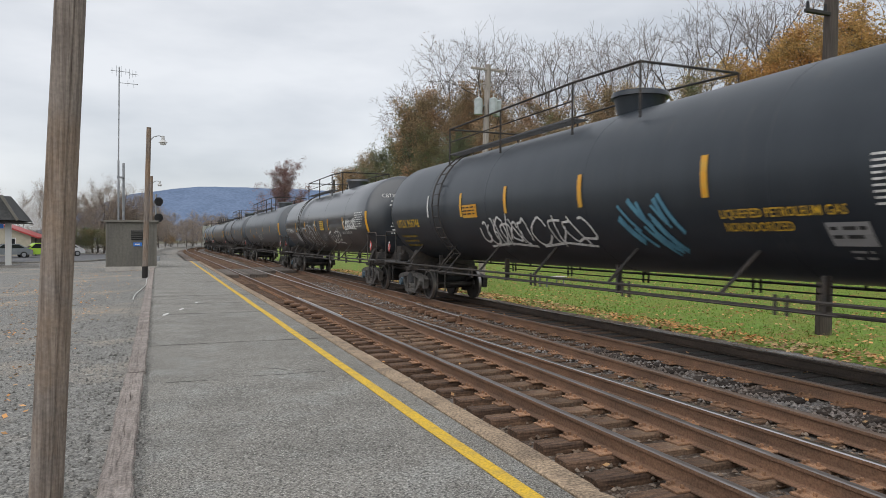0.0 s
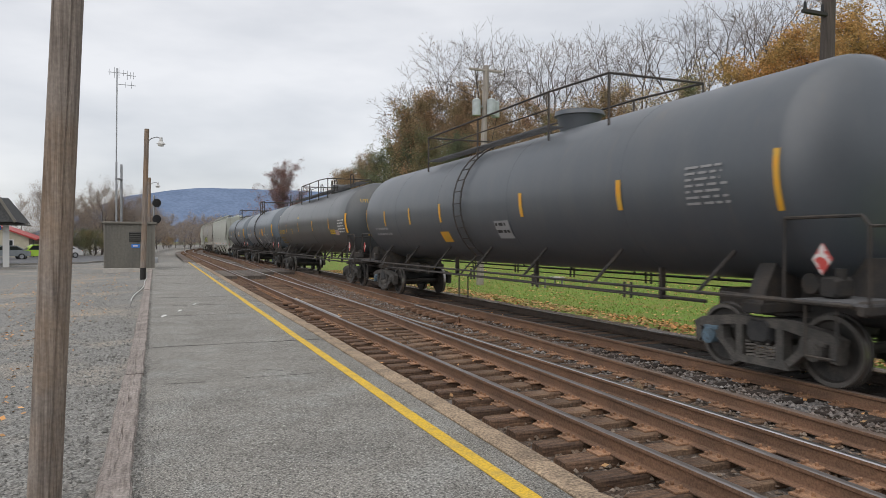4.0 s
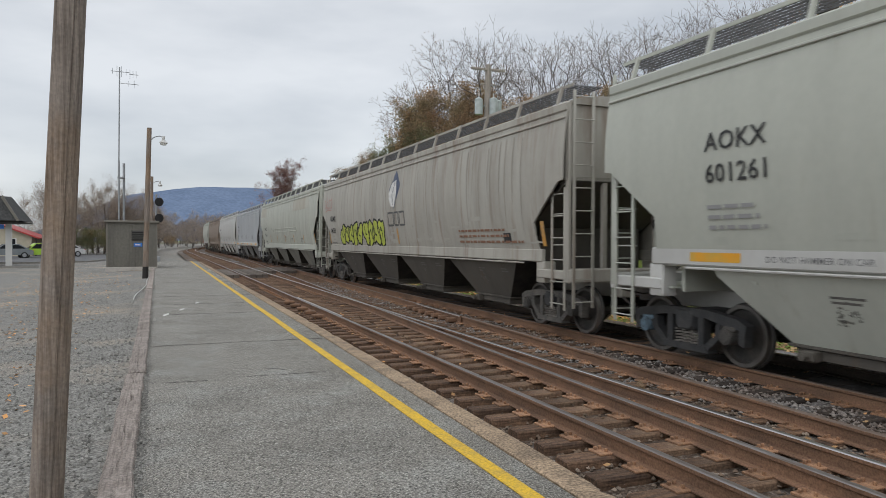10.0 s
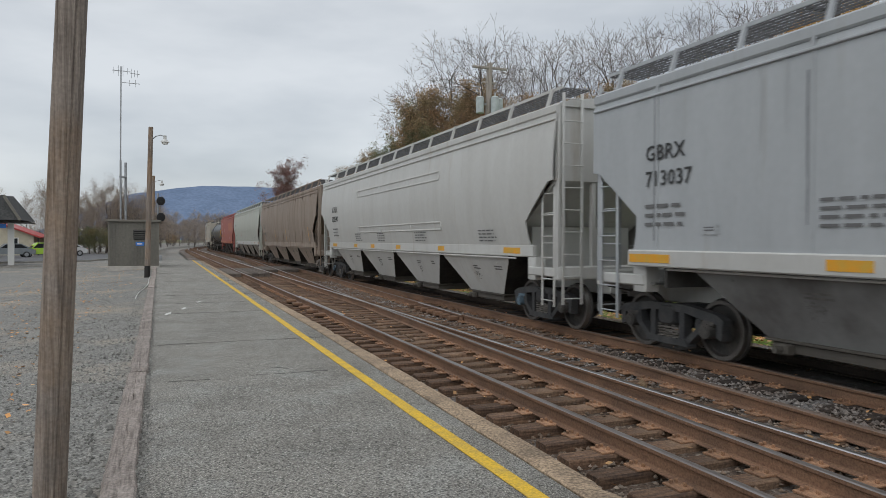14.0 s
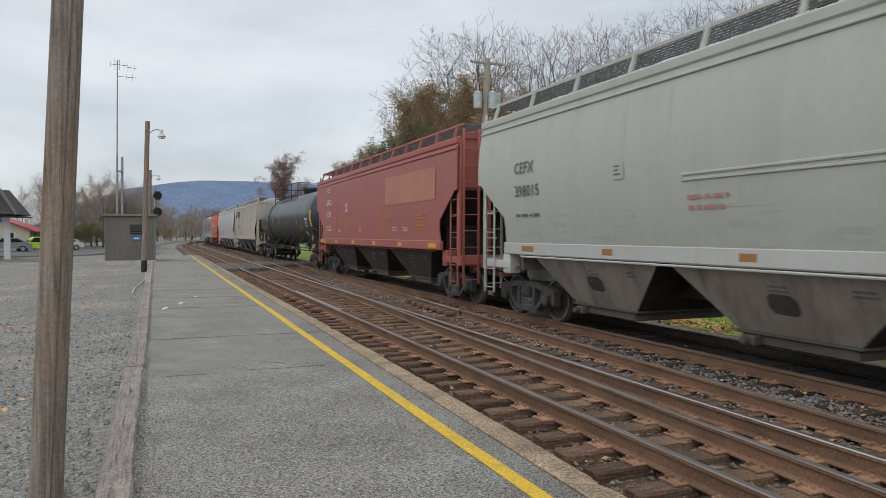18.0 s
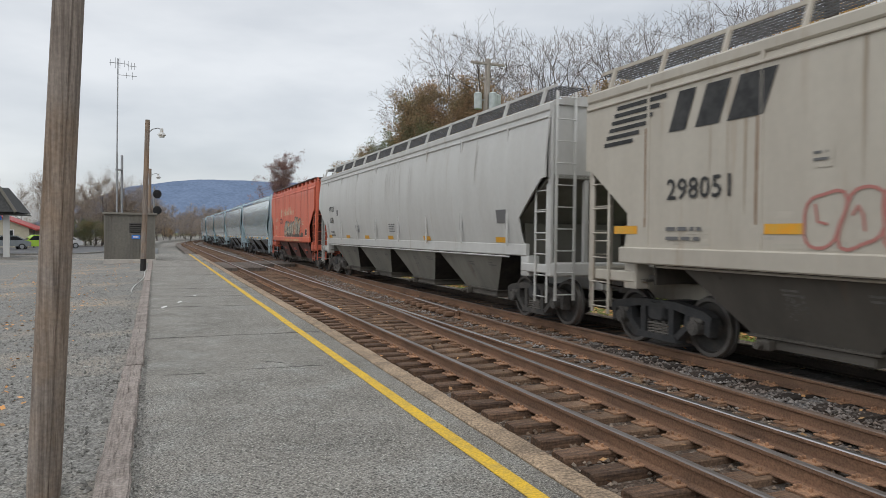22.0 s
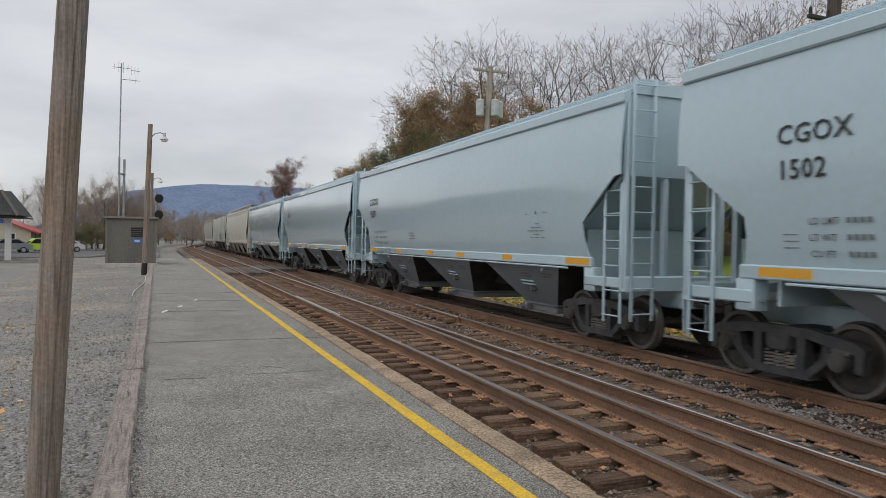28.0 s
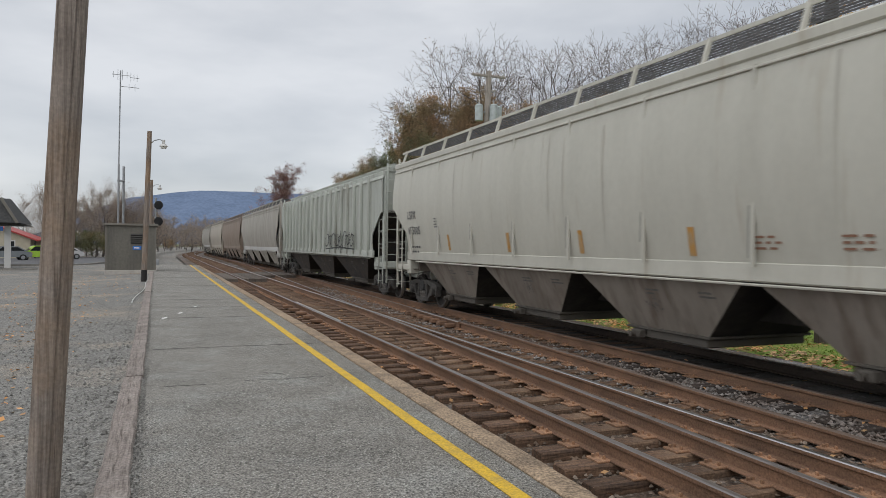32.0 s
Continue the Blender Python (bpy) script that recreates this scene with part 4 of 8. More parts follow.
        for x in (-1.5, 1.5):
            lm = kit(("lad", m.name, round(top, 2)), lambda: ladder_mesh(0.55, top + 0.25, 0.42, m, 10))
            part("ladder", lm, None, car, at=Matrix.Translation((x - 0.3 * (1 if x > 0 else -1), e * (hb + 0.05), 0)) @ Matrix.Rotation(math.pi / 2, 4, "Z"))
            l2 = kit(("lad2", m.name), lambda: ladder_mesh(0.5, 2.85, 0.46, m, 6))
            part("side_ladder", l2, None, car, at=Matrix.Translation((x, e * (hb - 0.36), 0)) @ (Matrix.Rotation(math.pi, 4, "Z") if x > 0 else Matrix()))
        part("coupler", kit("coupler", coupler_mesh), None, car, at=Matrix.Translation((0, e * hb, 0)) @ (Matrix.Rotation(math.pi, 4, "Z") if e < 0 else Matrix()))
        if e > 0:
            part("air_reservoir", Shape().cyl((-0.6, ye - 0.9, 1.62), (0.55, ye - 0.9, 1.62), 0.2, 14), DARKSTEEL, car)
            part("brake_valve", Shape().box(0.7, 1.0, ye - 1.2, ye - 0.8, 1.3, 1.9, 0.03), DARKSTEEL, car)
            part("air_pipe", Shape().tube([(-0.6, ye - 0.9, 1.5), (-1.1, ye - 0.7, 1.2), (-1.1, ye - 0.2, 1.15)], 0.02, 5), DARKSTEEL, car)
            part("brake_wheel", Shape().cyl((-0.35, ye - 0.02, 2.2), (-0.35, ye + 0.05, 2.2), 0.26, 16), DARKSTEEL, car)
        add_truck(car, e * (hb - 1.35), blue, blue or fascia or kind == "flat" and board)
    # hopper bays
    span = 2 * (hb - bay_end)
    pitch = span / bays
    for k in range(bays):
        yc = -span / 2 + pitch * (k + 0.5)
        s = Shape()
        a, b, bx = pitch * 0.5 * bay[0], pitch * 0.5 * bay[1], bay[2]
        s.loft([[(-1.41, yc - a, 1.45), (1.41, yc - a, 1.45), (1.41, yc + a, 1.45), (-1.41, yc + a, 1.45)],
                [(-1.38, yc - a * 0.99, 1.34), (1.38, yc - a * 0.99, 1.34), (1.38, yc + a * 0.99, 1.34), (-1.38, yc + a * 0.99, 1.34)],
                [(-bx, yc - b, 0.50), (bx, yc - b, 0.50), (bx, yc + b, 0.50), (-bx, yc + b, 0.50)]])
        # Fore and aft faces get the near-black colour that carries the shade.
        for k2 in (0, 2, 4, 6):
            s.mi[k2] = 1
        part("hopper_bay", s, [um, SHADESTEEL], car)
        s = Shape()
        s.box(-bx - 0.05, bx + 0.05, yc - b - 0.05, yc + b + 0.05, 0.47, 0.51, 0.01)
        s.box(-bx, bx, yc - b * 0.96, yc + b * 0.96, 0.33, 0.47, 0.02)
        gate_m = um if fascia else DUSTYSHADE
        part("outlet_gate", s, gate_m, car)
        part("gate_capstan", Shape().box(-bx - 0.16, -bx - 0.01, yc + b * 0.55, yc + b * 0.55 + 0.22, 0.32, 0.46, 0.02).cyl((-bx - 0.26, yc + b * 0.55 + 0.11, 0.39), (-bx, yc + b * 0.55 + 0.11, 0.39), 0.05, 8), gate_m, car)

        def on_bay(y, z, proud):
            q = (1.34 - z) / 0.84
            return (-(1.38 + (bx - 1.38) * q) - proud, y, z)
        rnd = random.Random(seed * 31 + k + int(L * 10))
        if ports:
            c = [on_bay(yc + u, 0.93 + v, 0.006) for u, v in ((0.25, -0.04), (0.24, 0.08), (0.17, 0.14), (-0.14, 0.13), (-0.23, 0.06), (-0.24, -0.09), (-0.16, -0.14), (0.18, -0.13))]
            part("bay_port", Shape().add(c, [tuple(range(8))]), DARKSTEEL, car, "dark port in the bay", smooth=False)
        elif knockers:
            s = Shape()
            for _ in range(34):
                y, z, r = yc + rnd.gauss(0.05, 0.085), 0.95 + rnd.gauss(0, 0.075), rnd.uniform(0.008, 0.024)
                p = [on_bay(y + r * rnd.uniform(0.6, 1.2) * math.cos(t), z + r * rnd.uniform(0.6, 1.2) * math.sin(t), 0.006) for t in (0.3, 1.4, 2.5, 3.5, 4.5, 5.5)]
                s.add(p, [tuple(range(6))])
            tagged(part("hammer_scuff", s, GREYMARK, car, "dark hammer scuffs", smooth=False), kind="stuff")
        else:
            for z in (0.93, 1.0):
                p = on_bay(yc, z, 0.0)
                part("vibrator_bracket", Shape().box(p[0] - 0.05, p[0] + 0.05, yc - 0.26, yc + 0.26, z - 0.018, z + 0.018, 0.008), sill_m, car)
            p = on_bay(yc - 0.05, 0.84, 0.0)
            part("vibrator_bracket", Shape().cyl((p[0] - 0.07, p[1], p[2]), (p[0] + 0.1, p[1], p[2]), 0.07, 10).box(p[0] - 0.04, p[0] + 0.08, p[1] - 0.14, p[1] + 0.14, p[2] - 0.04, p[2] + 0.03, 0.01), GRATE, car)
        for y, z in ((yc - b * 1.1, 1.2), (yc + b * 0.2, 1.18)):
            s = Shape()
            for j in range(2):
                x0, x1 = on_bay(y, z - 0.06 * j, 0.005), on_bay(y - rnd.uniform(0.2, 0.5), z - 0.06 * j, 0.005)
                x2, x3 = on_bay(x1[1], z - 0.06 * j - 0.03, 0.005), on_bay(y, z - 0.06 * j - 0.03, 0.005)
                s.add([x0, x1, x2, x3], [(0, 1, 2, 3)])
            tagged(part("bay_stencil", s, GREYMARK, car, smooth=False), kind="stuff")
    part("centre_sill", Shape().box(-0.34, 0.34, -hb + 2.1, hb - 2.1, 0.76, 1.36, 0.02), SHADESTEEL, car)
    for e in (-1, 1):
        for sx in (-1, 1):
            xa, xb = sorted((sx * 1.18, sx * 1.46))
            yb = e * (hb - 1.12)
            part("bolster_end", Shape().box(xa, xb, yb - 0.16, yb + 0.16, 0.98, 1.41 + lift, 0.02), sill_m, car)
    s = Shape().cyl((-1.47, -hb + 1.8, 1.365 + lift), (-1.47, hb - 1.8, 1.365 + lift), 0.02, 6)
    part("brake_pipe", s, sill_m, car)
    # roof walkways on brackets
    if board:
        for sx in (-1, 1):
            s = Shape()
            xa, xb = sx * 0.72, sx * 1.32
            zb = top + 0.36
            grating(s, min(xa, xb), max(xa, xb), -hb + 0.1, hb - 0.1, zb)
            part("walkway", s, GRATE, car, "dark grating walkway")
            xe = sorted((xb, xb + sx * 0.03))
            part("walkway_edge", Shape().box(xe[0], xe[1], -hb + 0.1, hb - 0.1, zb + 0.005, zb + 0.06), m, car)
            for k in range(13):
                y = -hb + 0.5 + (2 * hb - 1.0) * k / 12
                s = Shape()
                s.prism([(sx * 1.50, top), (sx * 1.44, top), (sx * 1.30, zb + 0.07), (sx * 1.36, zb + 0.07)], "y", y - 0.03, y + 0.03)
                part("walkway_bracket", s, m, car)
        hatch = kit(("hatch", m.name), lambda: Shape().cyl((0, 0, 0), (0, 0, 0.2), 0.36, 14).cyl((0, 0, 0.2), (0, 0, 0.24), 0.38, 14, 0.3).mesh("roof_hatch", m))
        for k in range(10):
            y = -hb + 1.4 + (2 * hb - 2.8) * k / 9
            part("roof_hatch", hatch, None, car, at=Matrix.Translation((0, y, top + 0.2)))
        part("hatch_trough", Shape().box(-0.3, 0.3, -hb + 0.8, hb - 0.8, top + 0.2, top + 0.34, 0.02), m, car)
    else:
        part("trough_hatch", Shape().box(-0.32, 0.32, -hb + 0.9, hb - 0.9, top + 0.18, top + 0.42, 0.08), m, car)
        strap = kit(("strap", m.name), lambda: Shape().box(-0.5, 0.5, -0.05, 0.05, 0.16, 0.47, 0.02).mesh("hatch_strap", m))
        for k in range(14):
            y = -hb + 1.0 + (2 * hb - 2.0) * k / 13
            part("hatch_strap", strap, None, car, at=Matrix.Translation((0, y, top)))
        for sx in (-1, 1):
            xa, xb = sorted((sx * 0.62, sx * 1.12))
            part("walkway", grating(Shape(), xa, xb, -hb + 0.1, hb - 0.1, top + 0.26), m, car, "grating walkway")
    return car, hb


def amber_marks(car, hb, ys, h, w, m=None, kind="sill", z=1.53):
    """Reflective strips on the side sill."""
    x = side_x(kind, 1.5)
    for k, y in enumerate(ys):
        ww = w if k in (0, len(ys) - 1) else w * 0.6
        part("reflector", Shape().box(-x - 0.004, -x + 0.02, y - ww / 2, y + ww / 2, z - h / 2, z + h / 2), m or AMBER, car, "amber reflective strip")


def tank(name, gap_front, gap_rear, colour, label, deck, ladder_at=None, seed=0, long_board=False):
    """A tank car in its own space: rails at z 0, the platform's side at -x, running towards -y."""
    L = gap_rear - gap_front
    car = thing(name, Matrix(), label, "tank car", "cars of the freight train")
    hb = L / 2 - 0.55
    R, zc = TANK_R, TANK_Z
    yt = hb - 0.62
    head = HEAD
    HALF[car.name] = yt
    rings = []
    prof = [(-yt + head * (1 - math.cos(a)), R * math.sin(a)) for a in np.linspace(0.05, math.pi / 2, 9)]
    prof += [(-yt + head + (2 * yt - 2 * head) * k / 12, R) for k in range(1, 12)]
    prof += [(yt - head * (1 - math.cos(a)), R * math.sin(a)) for a in np.linspace(math.pi / 2, 0.05, 9)]
    seg = 44
    for y, r in prof:
        rings.append([(r * math.sin(2 * math.pi * k / seg), y, zc + r * math.cos(2 * math.pi * k / seg)) for k in range(seg)])
    part("tank_shell", Shape().loft(rings), colour, car)
    for y in (-yt * 0.62, -yt * 0.2, yt * 0.22, yt * 0.6):
        s = Shape()
        s.loft([[((R + d) * math.sin(2 * math.pi * k / seg), y + u, zc + (R + d) * math.cos(2 * math.pi * k / seg)) for k in range(seg)] for u, d in ((-0.012, 0), (-0.006, 0.004), (0.006, 0.004), (0.012, 0))], caps=False)
        part("weld_seam", s, colour, car)
    for e in (-1, 1):
        s = Shape()
        ya, yb = sorted((e * hb, e * (hb - 3.4)))
        s.box(-0.28, 0.28, ya, yb, 0.74, 1.10, 0.03)
        ye = e * (hb - 0.02)
        s.box(-1.42, 1.42, min(ye, ye - e * 0.14), max(ye, ye - e * 0.14), 0.98, 1.16, 0.03)
        part("stub_sill", s, DARKSTEEL, car)
        ya, yb = sorted((e * (hb - 0.25), e * (hb - 1.75)))
        part("head_brace", Shape().prism([(-0.44, 1.06), (0.44, 1.06), (0.34, 1.62), (-0.34, 1.62)], "y", ya, yb), DARKSTEEL, car)
        yv = e * (hb - 0.75)
        part("brake_valve", Shape().box(-1.12, -0.82, yv - 0.13, yv + 0.13, 1.14, 1.4, 0.04).cyl((-0.97, yv - 0.06, 1.36), (-0.97, yv - 0.06, 1.50), 0.07, 10), DARKSTEEL, car)
        part("air_reservoir", Shape().cyl((-0.7, e * (hb - 1.35), 1.28), (0.7, e * (hb - 1.35), 1.28), 0.14, 12), DARKSTEEL, car)
        s = Shape()
        yb = e * (hb - 1.85)
        s.prism([(-1.15, 0.95), (1.15, 0.95), (1.05, 1.25), (0.85, 1.6), (-0.85, 1.6), (-1.05, 1.25)], "y", yb - 0.14, yb + 0.14)
        s.box(-1.2, 1.2, yb - 0.18, yb + 0.18, 0.86, 1.0, 0.02)
        part("saddle", s, DARKSTEEL, car)
        # end rails and grab irons
        y2 = e * (hb - 1.15)
        for x in (-1.38, 1.38):
            s = Shape()
            s.tube([(x, ye, 1.05), (x, ye, 2.0), (x, ye - e * 0.1, 2.12), (x, y2, 2.12), (x, y2, 1.1)], 0.022, 6)
            s.tube([(x, ye - e * 0.05, 1.08), (x, e * (hb - 2.2), 1.12)], 0.03, 6)
            part("side_grab_rail", s, DARKSTEEL, car)
            part("sill_step", Shape().tube([(x, ye - e * 0.4, 0.45), (x, ye - e * 0.4, 1.1), (x, ye - e * 0.82, 1.1), (x, ye - e * 0.82, 0.45), (x, ye - e * 0.4, 0.45)], 0.018, 6), DARKSTEEL, car)
        s = Shape()
        s.tube([(-1.38, ye, 2.0), (-0.5, ye, 2.02), (0.5, ye, 2.02), (1.38, ye, 2.0)], 0.02, 6)
        part("end_rail", s, DARKSTEEL, car)
        part("end_step", Shape().box(-1.42, 1.42, min(ye, ye - e * 0.95), max(ye, ye - e * 0.95), 1.10, 1.135), GRATE, car)
        part("coupler", kit("coupler", coupler_mesh), None, car, at=Matrix.Translation((0, e * hb, 0)) @ (Matrix.Rotation(math.pi, 4, "Z") if e < 0 else Matrix()))
        add_truck(car, e * (hb - 1.82), seed % 2 == 0)
        s = Shape()
        s.add([(-1.44, ye - e * 0.55 + a, 1.62 + b) for a, b in ((0, -0.19), (0.13, 0), (0, 0.19), (-0.13, 0))] + [(-1.425, ye - e * 0.55 + a, 1.62 + b) for a, b in ((0, -0.19), (0.13, 0), (0, 0.19), (-0.13, 0))], [(0, 1, 2, 3), (7, 6, 5, 4), (0, 4, 5, 1), (1, 5, 6, 2), (2, 6, 7, 3), (3, 7, 4, 0)])
        part("placard", s, kit("placard", lambda: mat("placard_face", (0.62, 0.58, 0.56), (0.5, 0.06, 0.05), 0.6, scale=7, mix=(0.45, 0.5))), car, "diamond hazard placard")
    # long hand rail low on each side, with struts from the shell
    for sx in (-1, 1):
        s = Shape()
        x = sx * 1.44
        s.tube([(x, -hb + 0.2, 1.10), (x, hb - 0.2, 1.10)], 0.026, 6)
        for k in range(7):
            y = -hb + 2.6 + (2 * hb - 5.2) * k / 6
            s.tube([(x, y, 1.10), (sx * 1.06, y - 0.35, 1.72)], 0.03, 5)
        part("side_rail", s, DARKSTEEL, car)
        s = Shape()
        s.tube([(x + sx * 0.01, -hb + 3.4, 0.97), (x + sx * 0.01, hb - 3.4, 0.97)], 0.016, 5)
        for k in range(5):
            y = -hb + 4.2 + (2 * hb - 8.4) * k / 4
            for dy in (-0.09, 0.09):
                s.box(x - 0.015, x + 0.015, y + dy - 0.02, y + dy + 0.02, 0.90, 1.16)
        part("lower_rail", s, DARKSTEEL, car)
    s = Shape()
    s.tube([(-0.9, -hb + 3, 0.92), (-0.9, hb - 3, 0.92)], 0.03, 6)
    if deck[2] is None:
        s.box(-0.5, 0.5, -0.35, 0.35, 0.85, 1.3, 0.05).cyl((0.2, -1.8, 1.0), (0.2, -0.8, 1.0), 0.18, 12)
    for y in (-hb + 4, -2.2, 2.2, hb - 4):
        s.box(-0.95, -0.85, y - 0.03, y + 0.03, 0.88, 1.4)
    part("under_gear", s, DARKSTEEL, car)
    # top fittings
    y_hi, y_lo, yd = deck
    zz = zc + R - 0.08
    if yd is not None:
        s = Shape()
        s.cyl((0, yd, zc + R - 0.05), (0, yd, zc + R + 0.30), 0.42, 22, 0.5).cyl((0, yd, zc + R + 0.28), (0, yd, zc + R + 0.38), 0.56, 22, 0.53)
        part("valve_dome", s, colour, car)
    for sx in (-1, 1):
        part("top_platform", grating(Shape(), min(sx * 0.72, sx * 1.08), max(sx * 0.72, sx * 1.08), y_lo, y_hi, zz), GRATE, car, "grating platform on top of the tank")
    s = Shape()
    rail = 0.72
    ye = y_lo - 2.1 if yd is not None else y_lo
    n = max(2, int((y_hi - y_lo) / 2.4))
    for sx in (-1, 1):
        for k in range(n + 1):
            y = y_lo + (y_hi - y_lo) * k / n
            s.tube([(sx * 1.08, y, zz - 0.3), (sx * 1.08, y, zz + rail)], 0.026, 5)
        s.tube([(sx * 1.08, y_hi, zz + rail), (sx * 1.08, y_lo, zz + rail), (sx * 1.08, ye, zz + rail * 0.9), (sx * 1.08, ye, zz - 0.3)], 0.024, 6)
        s.tube([(sx * 1.08, y_hi, zz + rail * 0.5), (sx * 1.08, y_lo, zz + rail * 0.5)], 0.016, 5)
    for y in (ye, y_hi):
        s.tube([(-1.08, y, zz + rail * (0.9 if y == ye else 1)), (1.08, y, zz + rail * (0.9 if y == ye else 1))], 0.024, 6)
    part("top_railing", s, DARKSTEEL, car)
    if long_board:
        part("running_board", grating(Shape(), -0.85, -0.35, -yt + 0.9, yt - 0.9, zc + R + 0.02), GRATE, car)
        for k in range(6):
            y = -yt + 1.6 + (2 * yt - 3.2) * k / 5
            part("grab_iron", Shape().tube([(-0.9, y - 0.25, zc + R - 0.1), (-0.9, y - 0.25, zc + R + 0.3), (-0.9, y - 0.1, zc + R + 0.42), (-0.9, y + 0.25, zc + R + 0.42), (-0.9, y + 0.25, zc + R - 0.1)], 0.024, 6), DARKSTEEL, car)
    if ladder_at is not None:
        angs = np.linspace(-0.95, 1.15, 12)
        lad = None
        for dy in (-0.23, 0.23):
            s = Shape()
            s.tube([(-1.42, ladder_at + dy * 1.2, 0.42), (-1.42, ladder_at + dy * 1.2, 0.95)] + [(-(R + 0.09) * math.cos(a), ladder_at + dy, zc + (R + 0.09) * math.sin(a)) for a in angs], 0.02, 5)
            lad = part("ladder" if lad is None else "ladder_stile", s, DARKSTEEL, lad or car)
        for a in angs:
            part("rung", Shape().cyl((-(R + 0.09) * math.cos(a), ladder_at - 0.23, zc + (R + 0.09) * math.sin(a)), (-(R + 0.09) * math.cos(a), ladder_at + 0.23, zc + (R + 0.09) * math.sin(a)), 0.014, 5), DARKSTEEL, lad)
    return car, hb


def tank_strips(car, m, label, ys, z=3.05, h=0.62, w=0.13):
    """Reflective strips up the shell; those at the ends are taller and follow the head's curve."""
    straight = HALF[car.name] - HEAD

    def shell(y, q):
        f = min(0.95, max(0.0, abs(y) - straight) / HEAD)
        r = TANK_R * math.sqrt(1 - f * f)
        return -math.sqrt(max(0.01, r * r - (q - TANK_Z) ** 2)) - 0.010
    wide = w
    for y in ys:
        end = abs(y) > straight - 0.2
        hh, w = (h * 1.55, 0.085) if end else (h, wide)
        y = math.copysign(min(abs(y), straight + 0.12), y)
        n = 8
        s = Shape()
        s.loft([[(shell(y + d, z - hh / 2 + hh * k / n), y + d, z - hh / 2 + hh * k / n) for d in (w / 2, 0, -w / 2)] for k in range(n + 1)], closed=False, caps=False)
        part("reflector", s, m, car, label)


def decal(car, name, s, m, label=""):
    return part(name, s, m, car, label, smooth=False)


def car_paint(name, col, dirt, rust=(0.16, 0.09, 0.05), rough=0.55, heavy=0.62, bump=0.06, spec=0.5, coat=0.0):
    return mat(name, col, dirt, rough, scale=1.3, mix=(0.40, heavy + 0.28), stretch=(1, 1.0, 0.22), fine=0.025, fscale=9, bump=bump * 0.4, bscale=0.9, col3=rust, s3=2.4, mix3=(heavy - 0.02, heavy + 0.28), st3=(1, 1.6, 0.13), spec=spec, coat=coat)


BLACK = car_paint("black_tank_paint", (0.020, 0.027, 0.036), (0.034, 0.043, 0.053), (0.05, 0.05, 0.05), 0.36, spec=0.5, coat=0.00)
BLACKGLOSS = car_paint("glossy_black_tank_paint", (0.024, 0.029, 0.036), (0.038, 0.044, 0.051), (0.06, 0.055, 0.05), 0.3, bump=0.03, spec=1.0, coat=0.30)
BLACK2 = car_paint("sooty_tank_paint", (0.066, 0.078, 0.091), (0.098, 0.102, 0.106), (0.12, 0.105, 0.09), 0.44, spec=0.75, coat=0.12)
OLIVE = car_paint("faded_olive_tank_paint", (0.045, 0.05, 0.053), (0.085, 0.09, 0.088), (0.11, 0.105, 0.09), 0.38, spec=0.8, coat=0.15)
SLATE = car_paint("slate_tank_paint", (0.093, 0.116, 0.137), (0.132, 0.155, 0.172), (0.13, 0.12, 0.11), 0.40, spec=0.7, coat=0.15)
PALE = car_paint("pale_green_grey_paint", (0.455, 0.47, 0.415), (0.38, 0.39, 0.345), (0.27, 0.23, 0.18), 0.5)
WORN = car_paint("worn_beige_grey_paint", (0.41, 0.395, 0.35), (0.27, 0.245, 0.21), (0.20, 0.13, 0.085), 0.6, 0.55)
DRAB = car_paint("drab_green_grey_paint", (0.46, 0.475, 0.415), (0.36, 0.365, 0.315), (0.15, 0.13, 0.10), 0.55, 0.56)
COOL = car_paint("cool_grey_paint", (0.40, 0.42, 0.435), (0.31, 0.325, 0.335), (0.27, 0.25, 0.22), 0.5)
BROWNED = car_paint("rust_washed_paint", (0.30, 0.245, 0.20), (0.20, 0.155, 0.12), (0.17, 0.10, 0.06), 0.65, 0.52)
MAROON = car_paint("maroon_paint", (0.36, 0.105, 0.085), (0.28, 0.098, 0.082), (0.19, 0.09, 0.075), 0.5)
TAN = car_paint("tan_grey_paint", (0.475, 0.44, 0.375), (0.37, 0.33, 0.275), (0.30, 0.20, 0.12), 0.55, 0.6)
CREAM = car_paint("cream_grey_paint", (0.54, 0.53, 0.465), (0.43, 0.42, 0.36), (0.33, 0.27, 0.19), 0.5)
LIGHT = car_paint("light_grey_paint", (0.52, 0.52, 0.50), (0.43, 0.42, 0.395), (0.35, 0.30, 0.24), 0.48)
VERMILION = car_paint("vermilion_paint", (0.66, 0.155, 0.088), (0.54, 0.135, 0.08), (0.16, 0.07, 0.045), 0.5, 0.57)
BLUEGREY = car_paint("pale_blue_paint", (0.425, 0.555, 0.615), (0.41, 0.535, 0.595), (0.39, 0.505, 0.555), 0.2, 0.78, 0.015, 0.5, 0.9)
BLUEUNDER = car_paint("slate_under_paint", (0.15, 0.165, 0.18), (0.12, 0.13, 0.14), (0.13, 0.12, 0.11), 0.55)
MINT = car_paint("pale_mint_paint", (0.45, 0.475, 0.43), (0.33, 0.345, 0.31), (0.16, 0.14, 0.10), 0.6, 0.55)
# Bay paints: dust and grime, plus the shade under the cars.
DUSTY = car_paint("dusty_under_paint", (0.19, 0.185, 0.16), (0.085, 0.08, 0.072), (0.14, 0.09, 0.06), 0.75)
DUSTYSHADE = car_paint("soot_dark_under_paint", (0.095, 0.085, 0.072), (0.05, 0.045, 0.04), (0.12, 0.08, 0.055), 0.8)
